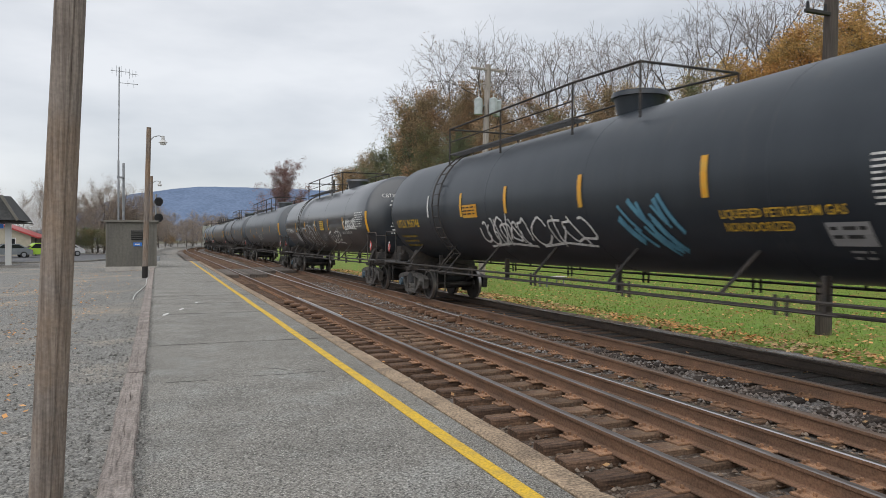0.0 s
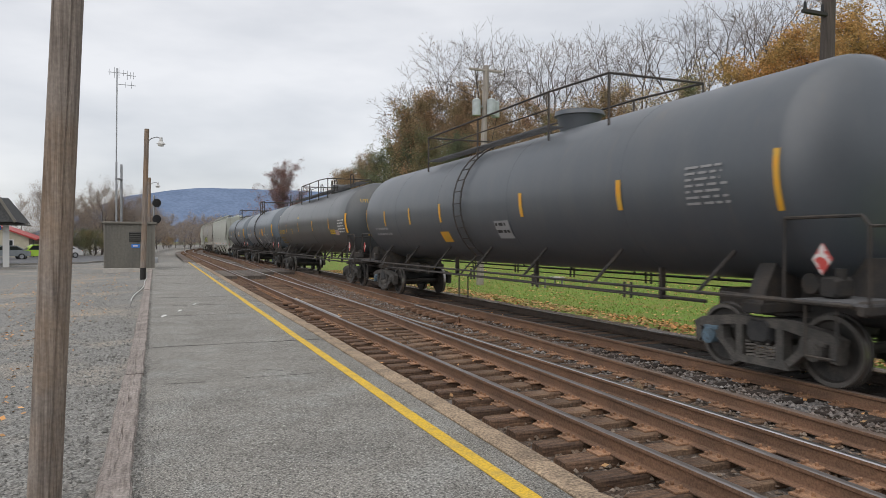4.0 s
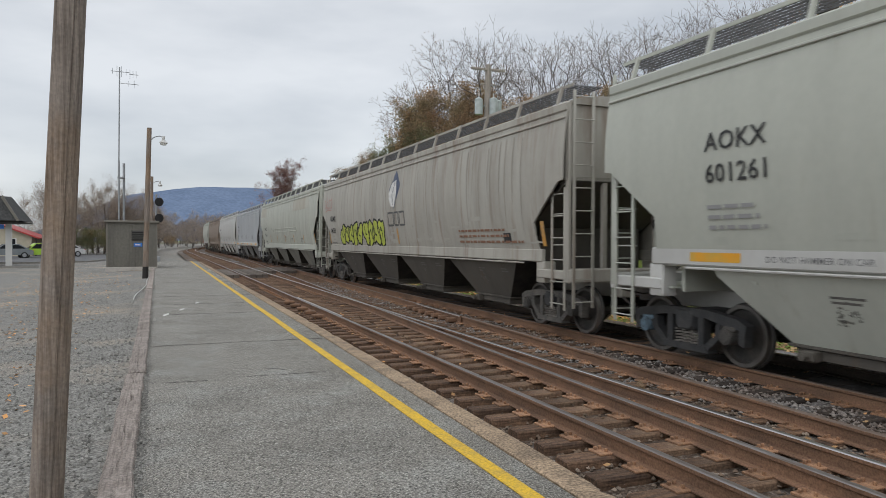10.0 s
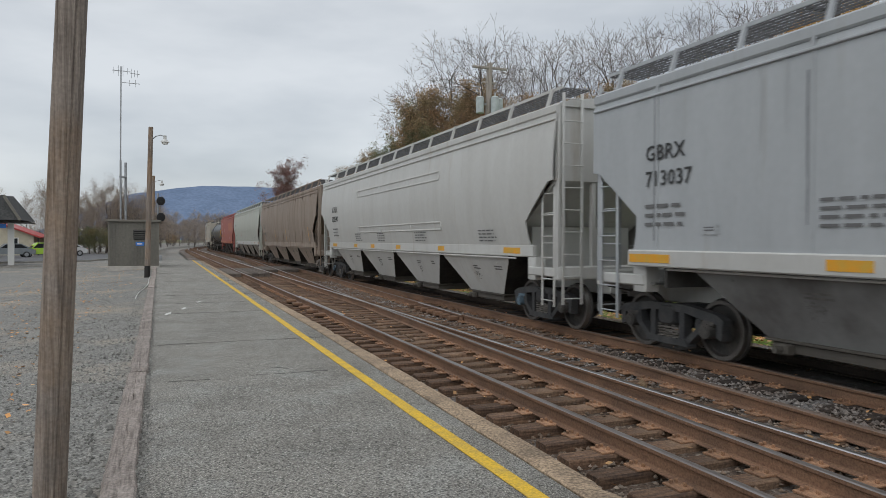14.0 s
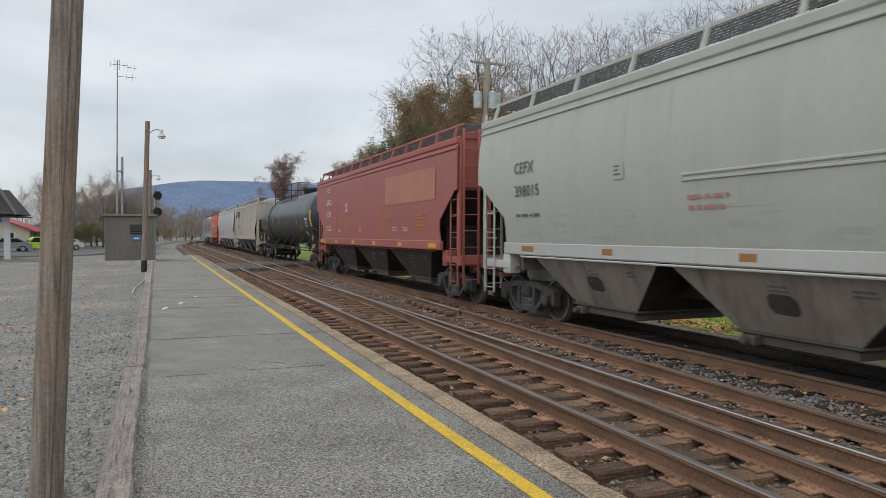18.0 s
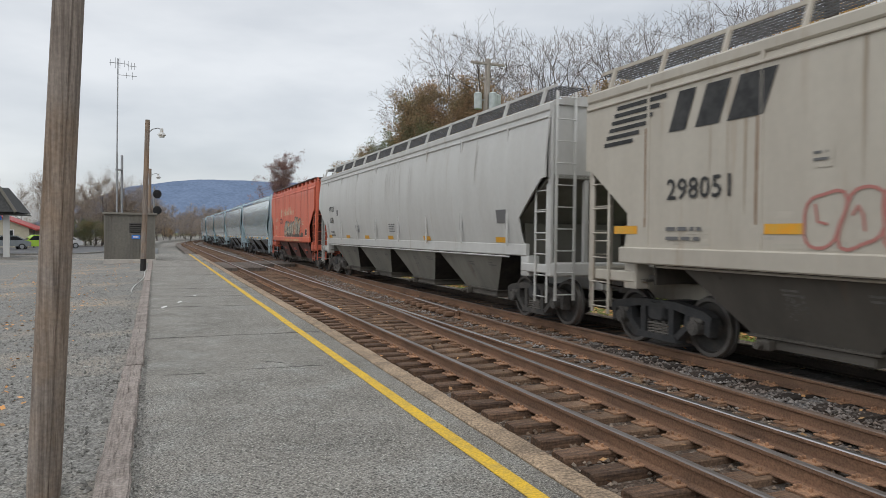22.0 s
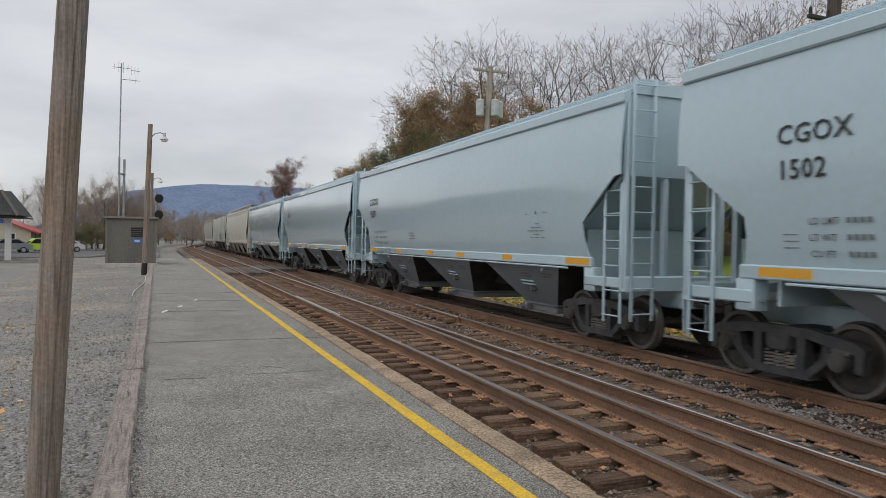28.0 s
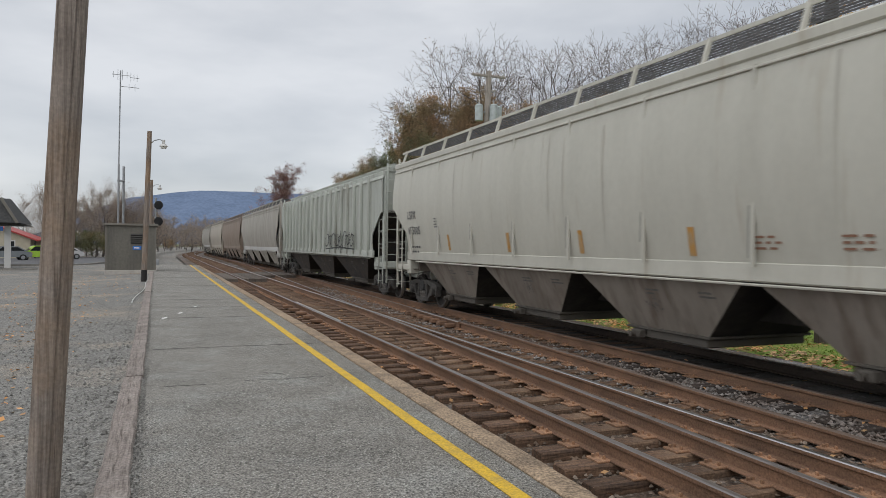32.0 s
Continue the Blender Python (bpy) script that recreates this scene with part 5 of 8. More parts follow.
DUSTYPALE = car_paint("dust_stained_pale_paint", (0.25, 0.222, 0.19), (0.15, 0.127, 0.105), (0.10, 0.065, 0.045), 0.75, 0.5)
LIME = mat("lime_spray_paint", (0.50, 0.56, 0.06), (0.38, 0.45, 0.07), 0.5, scale=3)
SILVERSPRAY = mat("silver_spray_paint", (0.48, 0.49, 0.50), (0.36, 0.37, 0.38), 0.5, scale=3)
BROWNSPRAY = mat("brown_spray_paint", (0.10, 0.08, 0.065), (0.07, 0.055, 0.045), 0.6, scale=3)
BLUESPRAY = mat("blue_spray_paint", (0.10, 0.28, 0.38), (0.07, 0.19, 0.27), 0.6, scale=4)
CREAMTXT = mat("cream_lettering", (0.62, 0.52, 0.36), rough=0.7)
YELLOWTXT = mat("yellow_lettering", (0.66, 0.40, 0.03), (0.5, 0.32, 0.05), 0.7, scale=8)
GREYTXT = mat("grey_small_print", (0.30, 0.30, 0.30), rough=0.7)
SOFTPRINT = mat("soft_small_print", (0.17, 0.20, 0.21), rough=0.6)
DARKPRINT = mat("dark_small_print", (0.13, 0.13, 0.13), rough=0.7)

TRAIN = []


def put(car_hb, front, rear):
    TRAIN.append((car_hb[0], (front + rear) / 2))
    return car_hb


def marks(car, kind, hb, txt, m, y, z, size, pm=None, lines=3, gap=1.12, wide=1.5):
    """Reporting mark in one or two lines and the weights in small print below."""
    for k, line in enumerate(txt.split("/")):
        decal(car, "reporting_mark", text_shape(line, size, kind, y, z - k * size * gap), m)
    s = bars(Shape(), kind, y, z - len(txt.split("/")) * size * gap + size * 0.35, wide, 0.14 * lines, lines, random.Random(int(y * 100) + lines), 0.5)
    decal(car, "weight_lettering", s, pm or m)


def head_marks(car, hb, txt, m, size=0.2):
    """The car's mark and small print on the tank head that leads."""
    yt = hb - 0.62

    def on_head(x, z):
        r = min(0.98, math.hypot(x, z - TANK_Z) / TANK_R)
        return (x, -yt + HEAD * (1 - math.sqrt(1 - r * r)) - 0.012, z)
    cu = bpy.data.curves.new("lettering", "FONT")
    cu.body, cu.size, cu.align_x, cu.resolution_u = txt, size, "CENTER", 2
    ob = bpy.data.objects.new("lettering", cu)
    me = bpy.data.meshes.new_from_object(ob)
    bpy.data.objects.remove(ob)
    s = Shape()
    s.add([on_head(v.co.x - 0.35, 3.45 + v.co.y) for v in me.vertices], [tuple(q.vertices) for q in me.polygons])
    bpy.data.meshes.remove(me)
    decal(car, "head_lettering", s, m)
    s = Shape()
    rnd = random.Random(len(txt))
    for z, w in ((3.28, 0.5), (3.14, 0.62), (2.95, 0.4), (2.45, 0.45), (2.33, 0.55), (2.2, 0.4), (2.08, 0.5)):
        x = -0.35 - w / 2
        while x < -0.35 + w / 2:
            b = x + rnd.uniform(0.06, 0.16)
            s.add([on_head(x, z), on_head(b, z), on_head(b, z + 0.06), on_head(x, z + 0.06)], [(0, 1, 2, 3)])
            x = b + 0.04
    tagged(decal(car, "small_print", s, m), kind="stuff")


LAYER = [0]


def panel(car, kind, y, z, w, h, m, lines=0, lm=None, name="notice_panel", label=""):
    s = Shape()
    LAYER[0] = (LAYER[0] + 1) % 6
    decal_quad(s, kind, y, y - w, z - h, z, 0.008 + 0.0018 * LAYER[0])
    decal(car, name, s, m, label)
    if lines:
        decal(car, "small_print", bars(Shape(), kind, y - 0.05, z - 0.05, w - 0.1, h - 0.08, lines, random.Random(int(y * 77) + lines), 0.5), lm)


def print_block(car, kind, y, z, w, h, lines, m, seed=1):
    decal(car, "small_print", bars(Shape(), kind, y, z, w, h, lines, random.Random(seed), 0.5), m)


GAPS = [g + 0.5 for g in (1.2, 23.2, 44.3, 66.6, 88.4, 108.9, 126.2, 143.5, 166.0, 188.3, 210.3, 228.8, 251.3, 273.6, 295.8, 314.2, 335.8, 353.7, 375.9, 391.3, 408.9, 426.9, 444.9, 462.6, 480.5, 498.5, 520.7, 543.4, 566.5, 588.5, 610.5, 632.5, 654.5, 676.5)]
SPANS = list(zip(GAPS, GAPS[1:]))


def make_train():
    it = iter(SPANS)

    def span():
        return next(it)
    pale_strip = mat("pale_yellow_reflector", (0.66, 0.58, 0.24), rough=0.5)
    # 1 black pressure tank car
    a, b = span()
    car, hb = put(tank("tank_car", a, b, BLACK, "glossy black pressure tank car with yellow lettering and white graffiti", (5.4, -0.9, -1.6), 5.15, 2), a, b)
    tank_strips(car, WHITE, "white reflective strip", [9.5, 5.95], 2.8, 0.62, 0.1)
    tank_strips(car, AMBER, "amber reflective strip", [3.6, 1.13, -1.85, -5.0, -8.4], 2.74, 0.6)
    marks(car, "tank", hb, "UTLX 955746", YELLOWTXT, 8.8, 2.24, 0.33, kit("dimyel", lambda: mat("dim_yellow_print", (0.28, 0.19, 0.03), rough=0.8)), 3, 1.1, 1.6)
    head_marks(car, hb, "UTLX 955746", YELLOWTXT)
    panel(car, "tank", 3.5, 2.72, 0.85, 0.32, AMBER, 3, BLACKTXT)
    decal(car, "graffiti", scrawl("tank", 2.65, 1.72, 2.3, 0.62, 6, 0.05, 3), WHITE, "white sprayed graffiti tag")
    decal(car, "graffiti", scrawl("tank", 0.1, 1.74, 2.0, 0.6, 3, 0.045, 5), WHITE, "white sprayed graffiti tag")
    decal(car, "graffiti", smear("tank", -3.05, 1.72, 1.15, 0.65, 14, 6), BLUESPRAY, "smeared blue spray paint")
    decal(car, "hazard_lettering", text_shape("LIQUEFIED PETROLEUM GAS", 0.17, "tank", -5.2, 2.14, 0.86), YELLOWTXT)
    decal(car, "hazard_lettering", text_shape("NONODORIZED", 0.17, "tank", -5.22, 1.96, 0.86), YELLOWTXT)
    panel(car, "tank", -6.78, 2.05, 0.56, 0.28, GREYTXT, 2, BLACKTXT)
    print_block(car, "tank", -6.95, 1.72, 0.35, 0.15, 2, GREYTXT, 3)
    print_block(car, "tank", -7.5, 2.78, 0.85, 0.6, 9, WHITE, 2)
    # 2 black tank car with silver graffiti
    a, b = span()
    car, hb = put(tank("tank_car", a, b, BLACKGLOSS, "black pressure tank car with white lettering and large silver graffiti", (4.0, -1.6, -2.3), 4.1, 2), a, b)
    tank_strips(car, AMBER, "amber reflective strip", [9.25, 5.6, 2.9, 0.28, -2.6, -5.45, -9.1], 2.55, 0.5)
    marks(car, "tank", hb, "CBTX 787454", WHITE, 8.87, 2.24, 0.385, GREYTXT, 2, 0.9, 2.2)
    head_marks(car, hb, "CBTX 787454", WHITE)
    panel(car, "tank", 5.26, 2.52, 0.32, 0.3, WHITE)
    panel(car, "tank", 5.22, 2.49, 0.25, 0.24, BLACK, 2, WHITE)
    decal(car, "graffiti", smear("tank", 5.9, 1.82, 0.85, 0.36, 14, 2), SILVERSPRAY, "smudge of silver spray paint")
    fill, line = bubble("tank", 3.45, 1.55, 3.7, 1.0, 4, 4, 0.06, -0.3)
    for f in fill:
        decal(car, "graffiti_fill", f, BROWNSPRAY, "brown sprayed graffiti letter body")
    decal(car, "graffiti", line, SILVERSPRAY, "silver graffiti outline")
    s = Shape()
    for k in range(4):
        y = 2.9 - 0.42 * k
        stroke(s, "tank", [(y, 2.62), (y - 0.12 + 0.05 * k, 2.86)], 0.05)
    decal(car, "graffiti", s, SILVERSPRAY, "silver spray dashes")
    panel(car, "tank", -0.85, 2.74, 0.8, 0.42, YELLOWTXT, 4, BLACKTXT)
    print_block(car, "tank", -1.1, 2.1, 0.6, 0.3, 3, GREYTXT, 4)
    decal(car, "graffiti", scrawl("tank", -2.6, 1.72, 1.9, 0.62, 3, 0.05, 11), WHITE, "white sprayed graffiti tag")
    decal(car, "graffiti", scrawl("tank", -5.6, 2.3, 1.9, 0.4, 6, 0.07, 12), WHITE, "bold white graffiti tag")
    print_block(car, "tank", -7.46, 2.92, 1.2, 0.6, 7, WHITE, 5)
    decal(car, "hazard_lettering", text_shape("LIQUEFIED PETROLEUM GAS", 0.15, "tank", -5.0, 2.1, 0.8), WHITE)
    # 3
    a, b = span()
    car, hb = put(tank("tank_car", a, b, BLACK2, "soot-dulled dark grey pressure tank car", (6.8, -3.6, -3.2), None, 1), a, b)
    tank_strips(car, AMBER, "amber reflective strip", [9.45, 5.45, 1.6, -2.15, -5.8, -9.6], 2.57, 0.5)
    marks(car, "tank", hb, "PLMX 135035", GREYTXT, 8.15, 2.0, 0.32, kit("dimgrey", lambda: mat("dim_grey_print", (0.14, 0.14, 0.13), rough=0.8)), 2, 1.0, 1.4)
    head_marks(car, hb, "PLMX 135035", GREYTXT)
    panel(car, "tank", 4.46, 2.26, 0.75, 0.26, kit("dimamber", lambda: mat("dim_amber_panel", (0.42, 0.2, 0.02), rough=0.6)), 2, BLACKTXT)
    decal(car, "graffiti", scrawl("tank", 1.15, 1.85, 1.35, 0.38, 6, 0.05, 14), SILVERSPRAY, "faint silver graffiti tag")
    decal(car, "graffiti", scrawl("tank", -0.35, 1.95, 0.6, 0.35, 2, 0.05, 15), SILVERSPRAY, "faint silver graffiti tag")
    print_block(car, "tank", -8.4, 2.8, 1.1, 0.5, 6, GREYTXT, 6)
    # 4
    a, b = span()
    car, hb = put(tank("tank_car", a, b, BLACK2, "brown-stained dark grey pressure tank car", (4.0, -3.0, -2.5), 0.6, 2), a, b)
    tank_strips(car, AMBER, "amber reflective strip", [9.2, 7.0, 4.5, 2.0, -2.6, -6.0, -9.2], 2.6, 0.5)
    print_block(car, "tank", 8.2, 2.3, 1.7, 0.35, 2, GREYTXT, 7)
    print_block(car, "tank", -7.6, 2.9, 0.9, 0.6, 7, GREYTXT, 8)
    panel(car, "tank", 2.3, 2.1, 0.6, 0.28, AMBER)
    panel(car, "tank", -1.2, 2.3, 0.7, 0.4, GREYTXT, 2, BLACKTXT)
    # 5 olive tank car
    a, b = span()
    car, hb = put(tank("tank_car", a, b, OLIVE, "faded olive-black tank car with yellow lettering", (3.0, -1.5, -2.0), None, 1, True), a, b)
    tank_strips(car, AMBER, "amber reflective strip", [9.2, 5.62, 1.75, -2.0, -5.65, -9.1], 2.6, 0.52)
    marks(car, "tank", hb, "UTLX 950725", YELLOWTXT, 8.17, 2.3, 0.33, kit("dimyel", lambda: None), 3, 1.0, 1.7)
    head_marks(car, hb, "UTLX 950725", YELLOWTXT)
    panel(car, "tank", 3.93, 2.54, 0.3, 0.26, YELLOWTXT)
    panel(car, "tank", 3.9, 2.51, 0.24, 0.2, OLIVE, 2, YELLOWTXT)
    s = Shape()
    decal_quad(s, "tank", 2.1, 1.6, 3.16, 3.19)
    decal_quad(s, "tank", 2.1, 1.6, 3.08, 3.11)
    decal(car, "stencil_line", s, YELLOWTXT)
    panel(car, "tank", -5.78, 2.36, 0.9, 0.2, YELLOWTXT, 2, BLACKTXT)
    panel(car, "tank", -6.7, 2.32, 0.6, 0.2, kit("pinkpanel", lambda: mat("faded_pink_panel", (0.5, 0.33, 0.3), rough=0.7)), 2, GREYTXT)
    print_block(car, "tank", -7.4, 2.75, 1.2, 0.6, 5, WHITE, 9)
    # 6 and 7 slate tank cars
    for num, seed in (("217077", 2), ("217006", 4)):
        a, b = span()
        dy = 0.0 if seed == 2 else -0.35
        lad = 1.03 if seed == 2 else -0.8
        car, hb = put(tank("tank_car", a, b, SLATE, "slate-grey tank car with white lettering and a side ladder", (lad + 0.6, lad - 1.7, None), lad, seed), a, b)
        tank_strips(car, AMBER, "amber reflective strip", [20.0, 7.5 + dy, 4.15 + dy, 2.05 if seed == 2 else 1.2, -1.05 if seed == 2 else -1.73, -3.9, -7.3], 2.6, 0.52)
        marks(car, "tank", hb, "GATX " + num, WHITE, 6.5 + dy, 2.24, 0.335, GREYTXT, 2, 0.95, 1.6)
        head_marks(car, hb, "GATX " + num, WHITE)
        if seed == 2:
            panel(car, "tank", 0.3, 2.13, 0.5, 0.38, WHITE)
            panel(car, "tank", 0.29, 2.12, 0.48, 0.1, AMBER)
            panel(car, "tank", -2.1, 2.75, 0.82, 0.48, AMBER, 5, kit("dimamber", lambda: None))
            print_block(car, "tank", -2.25, 2.0, 0.75, 0.28, 3, WHITE, 10)
            print_block(car, "tank", -0.95, 2.0, 0.45, 0.2, 3, GREYTXT, 11)
            print_block(car, "tank", 0.1, 1.7, 0.35, 0.2, 3, WHITE, 12)
            decal(car, "graffiti", scrawl("tank", -3.3, 1.75, 1.9, 0.62, 3, 0.05, 15), SILVERSPRAY, "silver graffiti tag")
        else:
            panel(car, "tank", -2.8, 2.77, 0.8, 0.46, WHITE, 5, GREYTXT)
            panel(car, "tank", -2.8, 2.48, 0.8, 0.17, AMBER, 0)
            print_block(car, "tank", -1.55, 2.04, 0.9, 0.32, 4, GREYTXT, 10)
            print_block(car, "tank", -2.98, 2.02, 0.85, 0.24, 3, GREYTXT, 12)
            decal(car, "reporting_mark", text_shape("SR-8154", 0.17, "tank", -4.15, 2.06, 1.0), WHITE)
            print_block(car, "tank", -4.25, 1.98, 1.5, 0.26, 3, GREYTXT, 13)
    # 8 pale hopper with raised panels
    a, b = span()
    car, hb = put(hopper("hopper_car", a, b, PALE, "pale green-grey covered hopper car with raised side panels", sill=LIGHT, blue=True, lift=0.07), a, b)
    pressed_panels(car, hb, PALE, ((3.46, 3.72), (2.09, 2.34)))
    scuffs(car, "round", hb, PALE, 61, 24)
    amber_marks(car, hb, [8.2, 5.3, 3.3, 1.2, -1.5, -5.4, -8.9], 0.13, 0.95, z=1.60)
    marks(car, "round", hb, "AOKX/601261", BLACKTXT, 8.22, 3.06, 0.36, GREYTXT, 3, 1.2, 1.0)
    decal(car, "sill_lettering", text_shape("DO NOT HAMMER ON CAR", 0.11, "flat_sill", 7.15, 1.56), DARKPRINT)
    decal(car, "sill_lettering", text_shape("DO NOT HAMMER ON CAR", 0.11, "flat_sill", -6.3, 1.56), DARKPRINT)
    for y, sd in ((3.4, 3), (0.6, 4), (-2.2, 5), (-8.1, 6)):
        print_block(car, "round", y, 2.25, 0.9, 0.32, 4, DARKPRINT, sd)
    # 9 worn hopper with lime graffiti
    a, b = span()
    car, hb = put(hopper("hopper_car", a, b, WORN, "grimy beige-grey covered hopper car with lime graffiti", under=DUSTYSHADE, kind="round"), a, b)
    tall_marks(car, hb, [9.3, 2.9, -0.4, -9.6], 0.5)
    scuffs(car, "round", hb, WORN, 62, 80, 1.72, 2.4)
    streaks(car, "round", hb, (0.27, 0.25, 0.215), 26, 71)
    marks(car, "round", hb, "ADMX/64081", BLACKTXT, 8.9, 2.66, 0.34, DARKPRINT, 2, 1.5, 1.1)
    decal(car, "graffiti", scrawl("round", 9.9, 3.15, 1.3, 0.6, 4, 0.035, 16), kit("redspray", lambda: mat("red_spray_paint", (0.44, 0.23, 0.20), rough=0.6)), "thin red graffiti tag")
    for y0, w, h, n, sd in ((7.15, 3.3, 0.76, 5, 21), (3.6, 2.6, 0.84, 4, 24)):
        fill, line = bubble("round", y0, 1.70, w, h * 0.98, n, sd, 0.068, 0.2, 1.9)
        for f in fill:
            decal(car, "graffiti_fill", f, LIME, "lime-green graffiti letter body")
        decal(car, "graffiti", line, BLACKTXT, "black graffiti outline")
    leaf_badge(car, 0.25, 2.88)
    s = Shape()
    for ya, yb in ((0.42, -0.12), (-0.24, -0.62), (-0.74, -1.22)):
        stroke(s, "round", [(ya, 2.33), (ya, 2.74), (yb, 2.74), (yb, 2.33), (ya, 2.33)], 0.065)
    decal(car, "faded_wordmark", s, DARKPRINT, "faded dark wordmark boxes")
    panel(car, "round", -7.85, 2.0, 0.35, 0.2, BLACKTXT)
    print_block(car, "round", -5.4, 2.1, 3.4, 0.4, 3, kit("rustprint", lambda: mat("rust_print", (0.26, 0.14, 0.09), rough=0.8)), 31)
    # 10 drab hopper
    a, b = span()
    car, hb = put(hopper("hopper_car", a, b, DRAB, "drab green-grey covered hopper car with raised side panels", under=DUSTY, sill=PALE, lift=-0.04, bay=(0.88, 0.42, 1.0)), a, b)
    pressed_panels(car, hb, DRAB, ((2.38, 2.58),))
    scuffs(car, "round", hb, DRAB, 63, 50)
    streaks(car, "round", hb, (0.33, 0.325, 0.28), 16, 72)
    tall_marks(car, hb, [5.6, 2.7, -0.35, -3.45, -6.4, -9.4], 0.45)
    marks(car, "round", hb, "MWCX/480911", BLACKTXT, 8.05, 2.52, 0.33, DARKPRINT, 2, 1.25, 1.0)
    stain = mat("brown_roof_wash", (0.37, 0.33, 0.265), (0.44, 0.44, 0.38), 0.6, scale=1.1, stretch=(1, 1, 0.3))
    for y, w, z in ((9.9, 2.6, 4.12), (-3.6, 4.6, 4.12)):
        panel(car, "round", y, z, w, 0.62, stain, name="paint_patch", label="brown washed-down roof grime")
    panel(car, "round", 4.9, 2.8, 0.3, 0.28, DRAB, 3, DARKPRINT)
    print_block(car, "round", -0.5, 2.1, 0.6, 0.25, 3, kit("rustprint", lambda: None), 33)
    print_block(car, "round", -2.6, 1.95, 0.7, 0.2, 3, DARKPRINT, 34)
    print_block(car, "round", -5.65, 1.95, 0.6, 0.2, 3, DARKPRINT, 35)
    # 11 cool grey hopper
    a, b = span()
    car, hb = put(hopper("hopper_car", a, b, COOL, "cool grey covered hopper car with amber sill reflectors", bays=3, under=mat("cool_grey_under", (0.20, 0.20, 0.195), (0.11, 0.105, 0.10), 0.8, scale=1.2), sill=LIGHT, kind="flat", top=4.3), a, b)
    rib_lines(car, hb, COOL, 6)
    streaks(car, "flat", hb, (0.335, 0.35, 0.36), 8, 78)
    amber_marks(car, hb, [7.0, 3.6, 0.9, -1.2, -4.0, -6.8], 0.13, 0.95, kind="flat_sill")
    marks(car, "flat", hb, "GBRX/713037", BLACKTXT, 7.13, 3.04, 0.33, DARKPRINT, 3, 1.2, 1.0)
    panel(car, "flat", 5.9, 2.05, 0.3, 0.16, COOL, 2, DARKPRINT)
    decal(car, "sill_lettering", text_shape("DO NOT HAMMER ON CAR", 0.11, "flat_sill", 3.0, 1.53), DARKPRINT)
    for y, sd in ((4.0, 3), (0.6, 4), (-4.0, 5)):
        print_block(car, "flat", y, 2.3, 1.0, 0.4, 4, DARKPRINT, sd)
    # 12 light hopper
    a, b = span()
    car, hb = put(hopper("hopper_car", a, b, LIGHT, "light grey covered hopper car with raised side panels", sill=LIGHT, blue=True, lift=0.05), a, b)
    pressed_panels(car, hb, LIGHT, ((3.46, 3.68), (2.1, 2.3)))
    amber_marks(car, hb, [8.4, 4.8, 2.4, -0.6, -4.4, -8.6], 0.13, 0.8, z=1.58)
    marks(car, "round", hb, "AOKX/600540", BLACKTXT, 8.3, 3.0, 0.34, DARKPRINT, 3, 1.2, 1.0)
    for y, sd in ((4.6, 13), (1.6, 14), (-2.4, 15), (-7.0, 16)):
        print_block(car, "round", y, 2.05, 1.0, 0.32, 4, DARKPRINT, sd)
    # 13 rust-washed hopper
    a, b = span()
    car, hb = put(hopper("hopper_car", a, b, BROWNED, "rust-washed brown-grey covered hopper car"), a, b)
    tall_marks(car, hb, [8.82, 3.4, -1.0, -8.2], 0.75)
    rib_lines(car, hb, BROWNED, 9)
    scuffs(car, "round", hb, BROWNED, 64, 60)
    streaks(car, "round", hb, (0.19, 0.145, 0.11), 26, 73, wide=0.14)
    marks(car, "round", hb, "TILX/65700", DARKPRINT, 8.68, 2.64, 0.36, kit("rustprint", lambda: None), 2, 1.35, 1.0)
    # 14 dusty pale hopper
    a, b = span()
    car, hb = put(hopper("hopper_car", a, b, PALE, "dusty pale grey covered hopper car with brown-stained bays", under=DUSTYPALE, sill=LIGHT, ports=True), a, b)
    amber_marks(car, hb, [8.3, 5.5, 2.4, -1.0, -4.0, -6.4, -8.9], 0.11, 0.5, kit("dullorange", lambda: mat("dull_orange_reflector", (0.34, 0.16, 0.05), rough=0.7)))
    marks(car, "round", hb, "CEFX/398015", DARKPRINT, 8.6, 3.1, 0.33, DARKPRINT, 1, 1.45, 1.0)
    panel(car, "round", 5.15, 3.02, 0.3, 0.28, PALE, 3, DARKPRINT)
    pressed_panels(car, hb, PALE, ((2.62, 2.7),), 3.5)
    scuffs(car, "round", hb, PALE, 65, 80)
    print_block(car, "round", 3.4, 2.4, 0.8, 0.3, 2, kit("redspray", lambda: None), 23)
    print_block(car, "round", -6.9, 2.2, 0.5, 0.25, 3, DARKPRINT, 25)
    # 15 maroon hopper
    a, b = span()
    # maroon_under is near black: shade on the bays put into their paint.
    car, hb = put(hopper("hopper_car", a, b, MAROON, "maroon covered hopper car with faded patches and white lettering", bays=3, kind="flat", top=4.3, under=mat("maroon_under", (0.035, 0.026, 0.025), (0.06, 0.04, 0.035), 0.8, scale=3)), a, b)
    amber_marks(car, hb, [7.3, 6.75, 4.4, 1.65, -1.25, -4.1, -6.9], 0.13, 0.6, kind="flat_sill")
    panel(car, "flat", 6.0, 3.4, 1.6, 1.35, mat("maroon_fresh_patch", (0.40, 0.125, 0.098), (0.35, 0.11, 0.088), 0.6, scale=2), name="paint_patch")
    marks(car, "flat", hb, "GACX/63209", WHITE, 6.42, 3.12, 0.35, WHITE, 2, 1.5, 1.0)
    LAYER[0] = 0
    panel(car, "flat", 3.0, 3.08, 0.32, 0.32, WHITE)
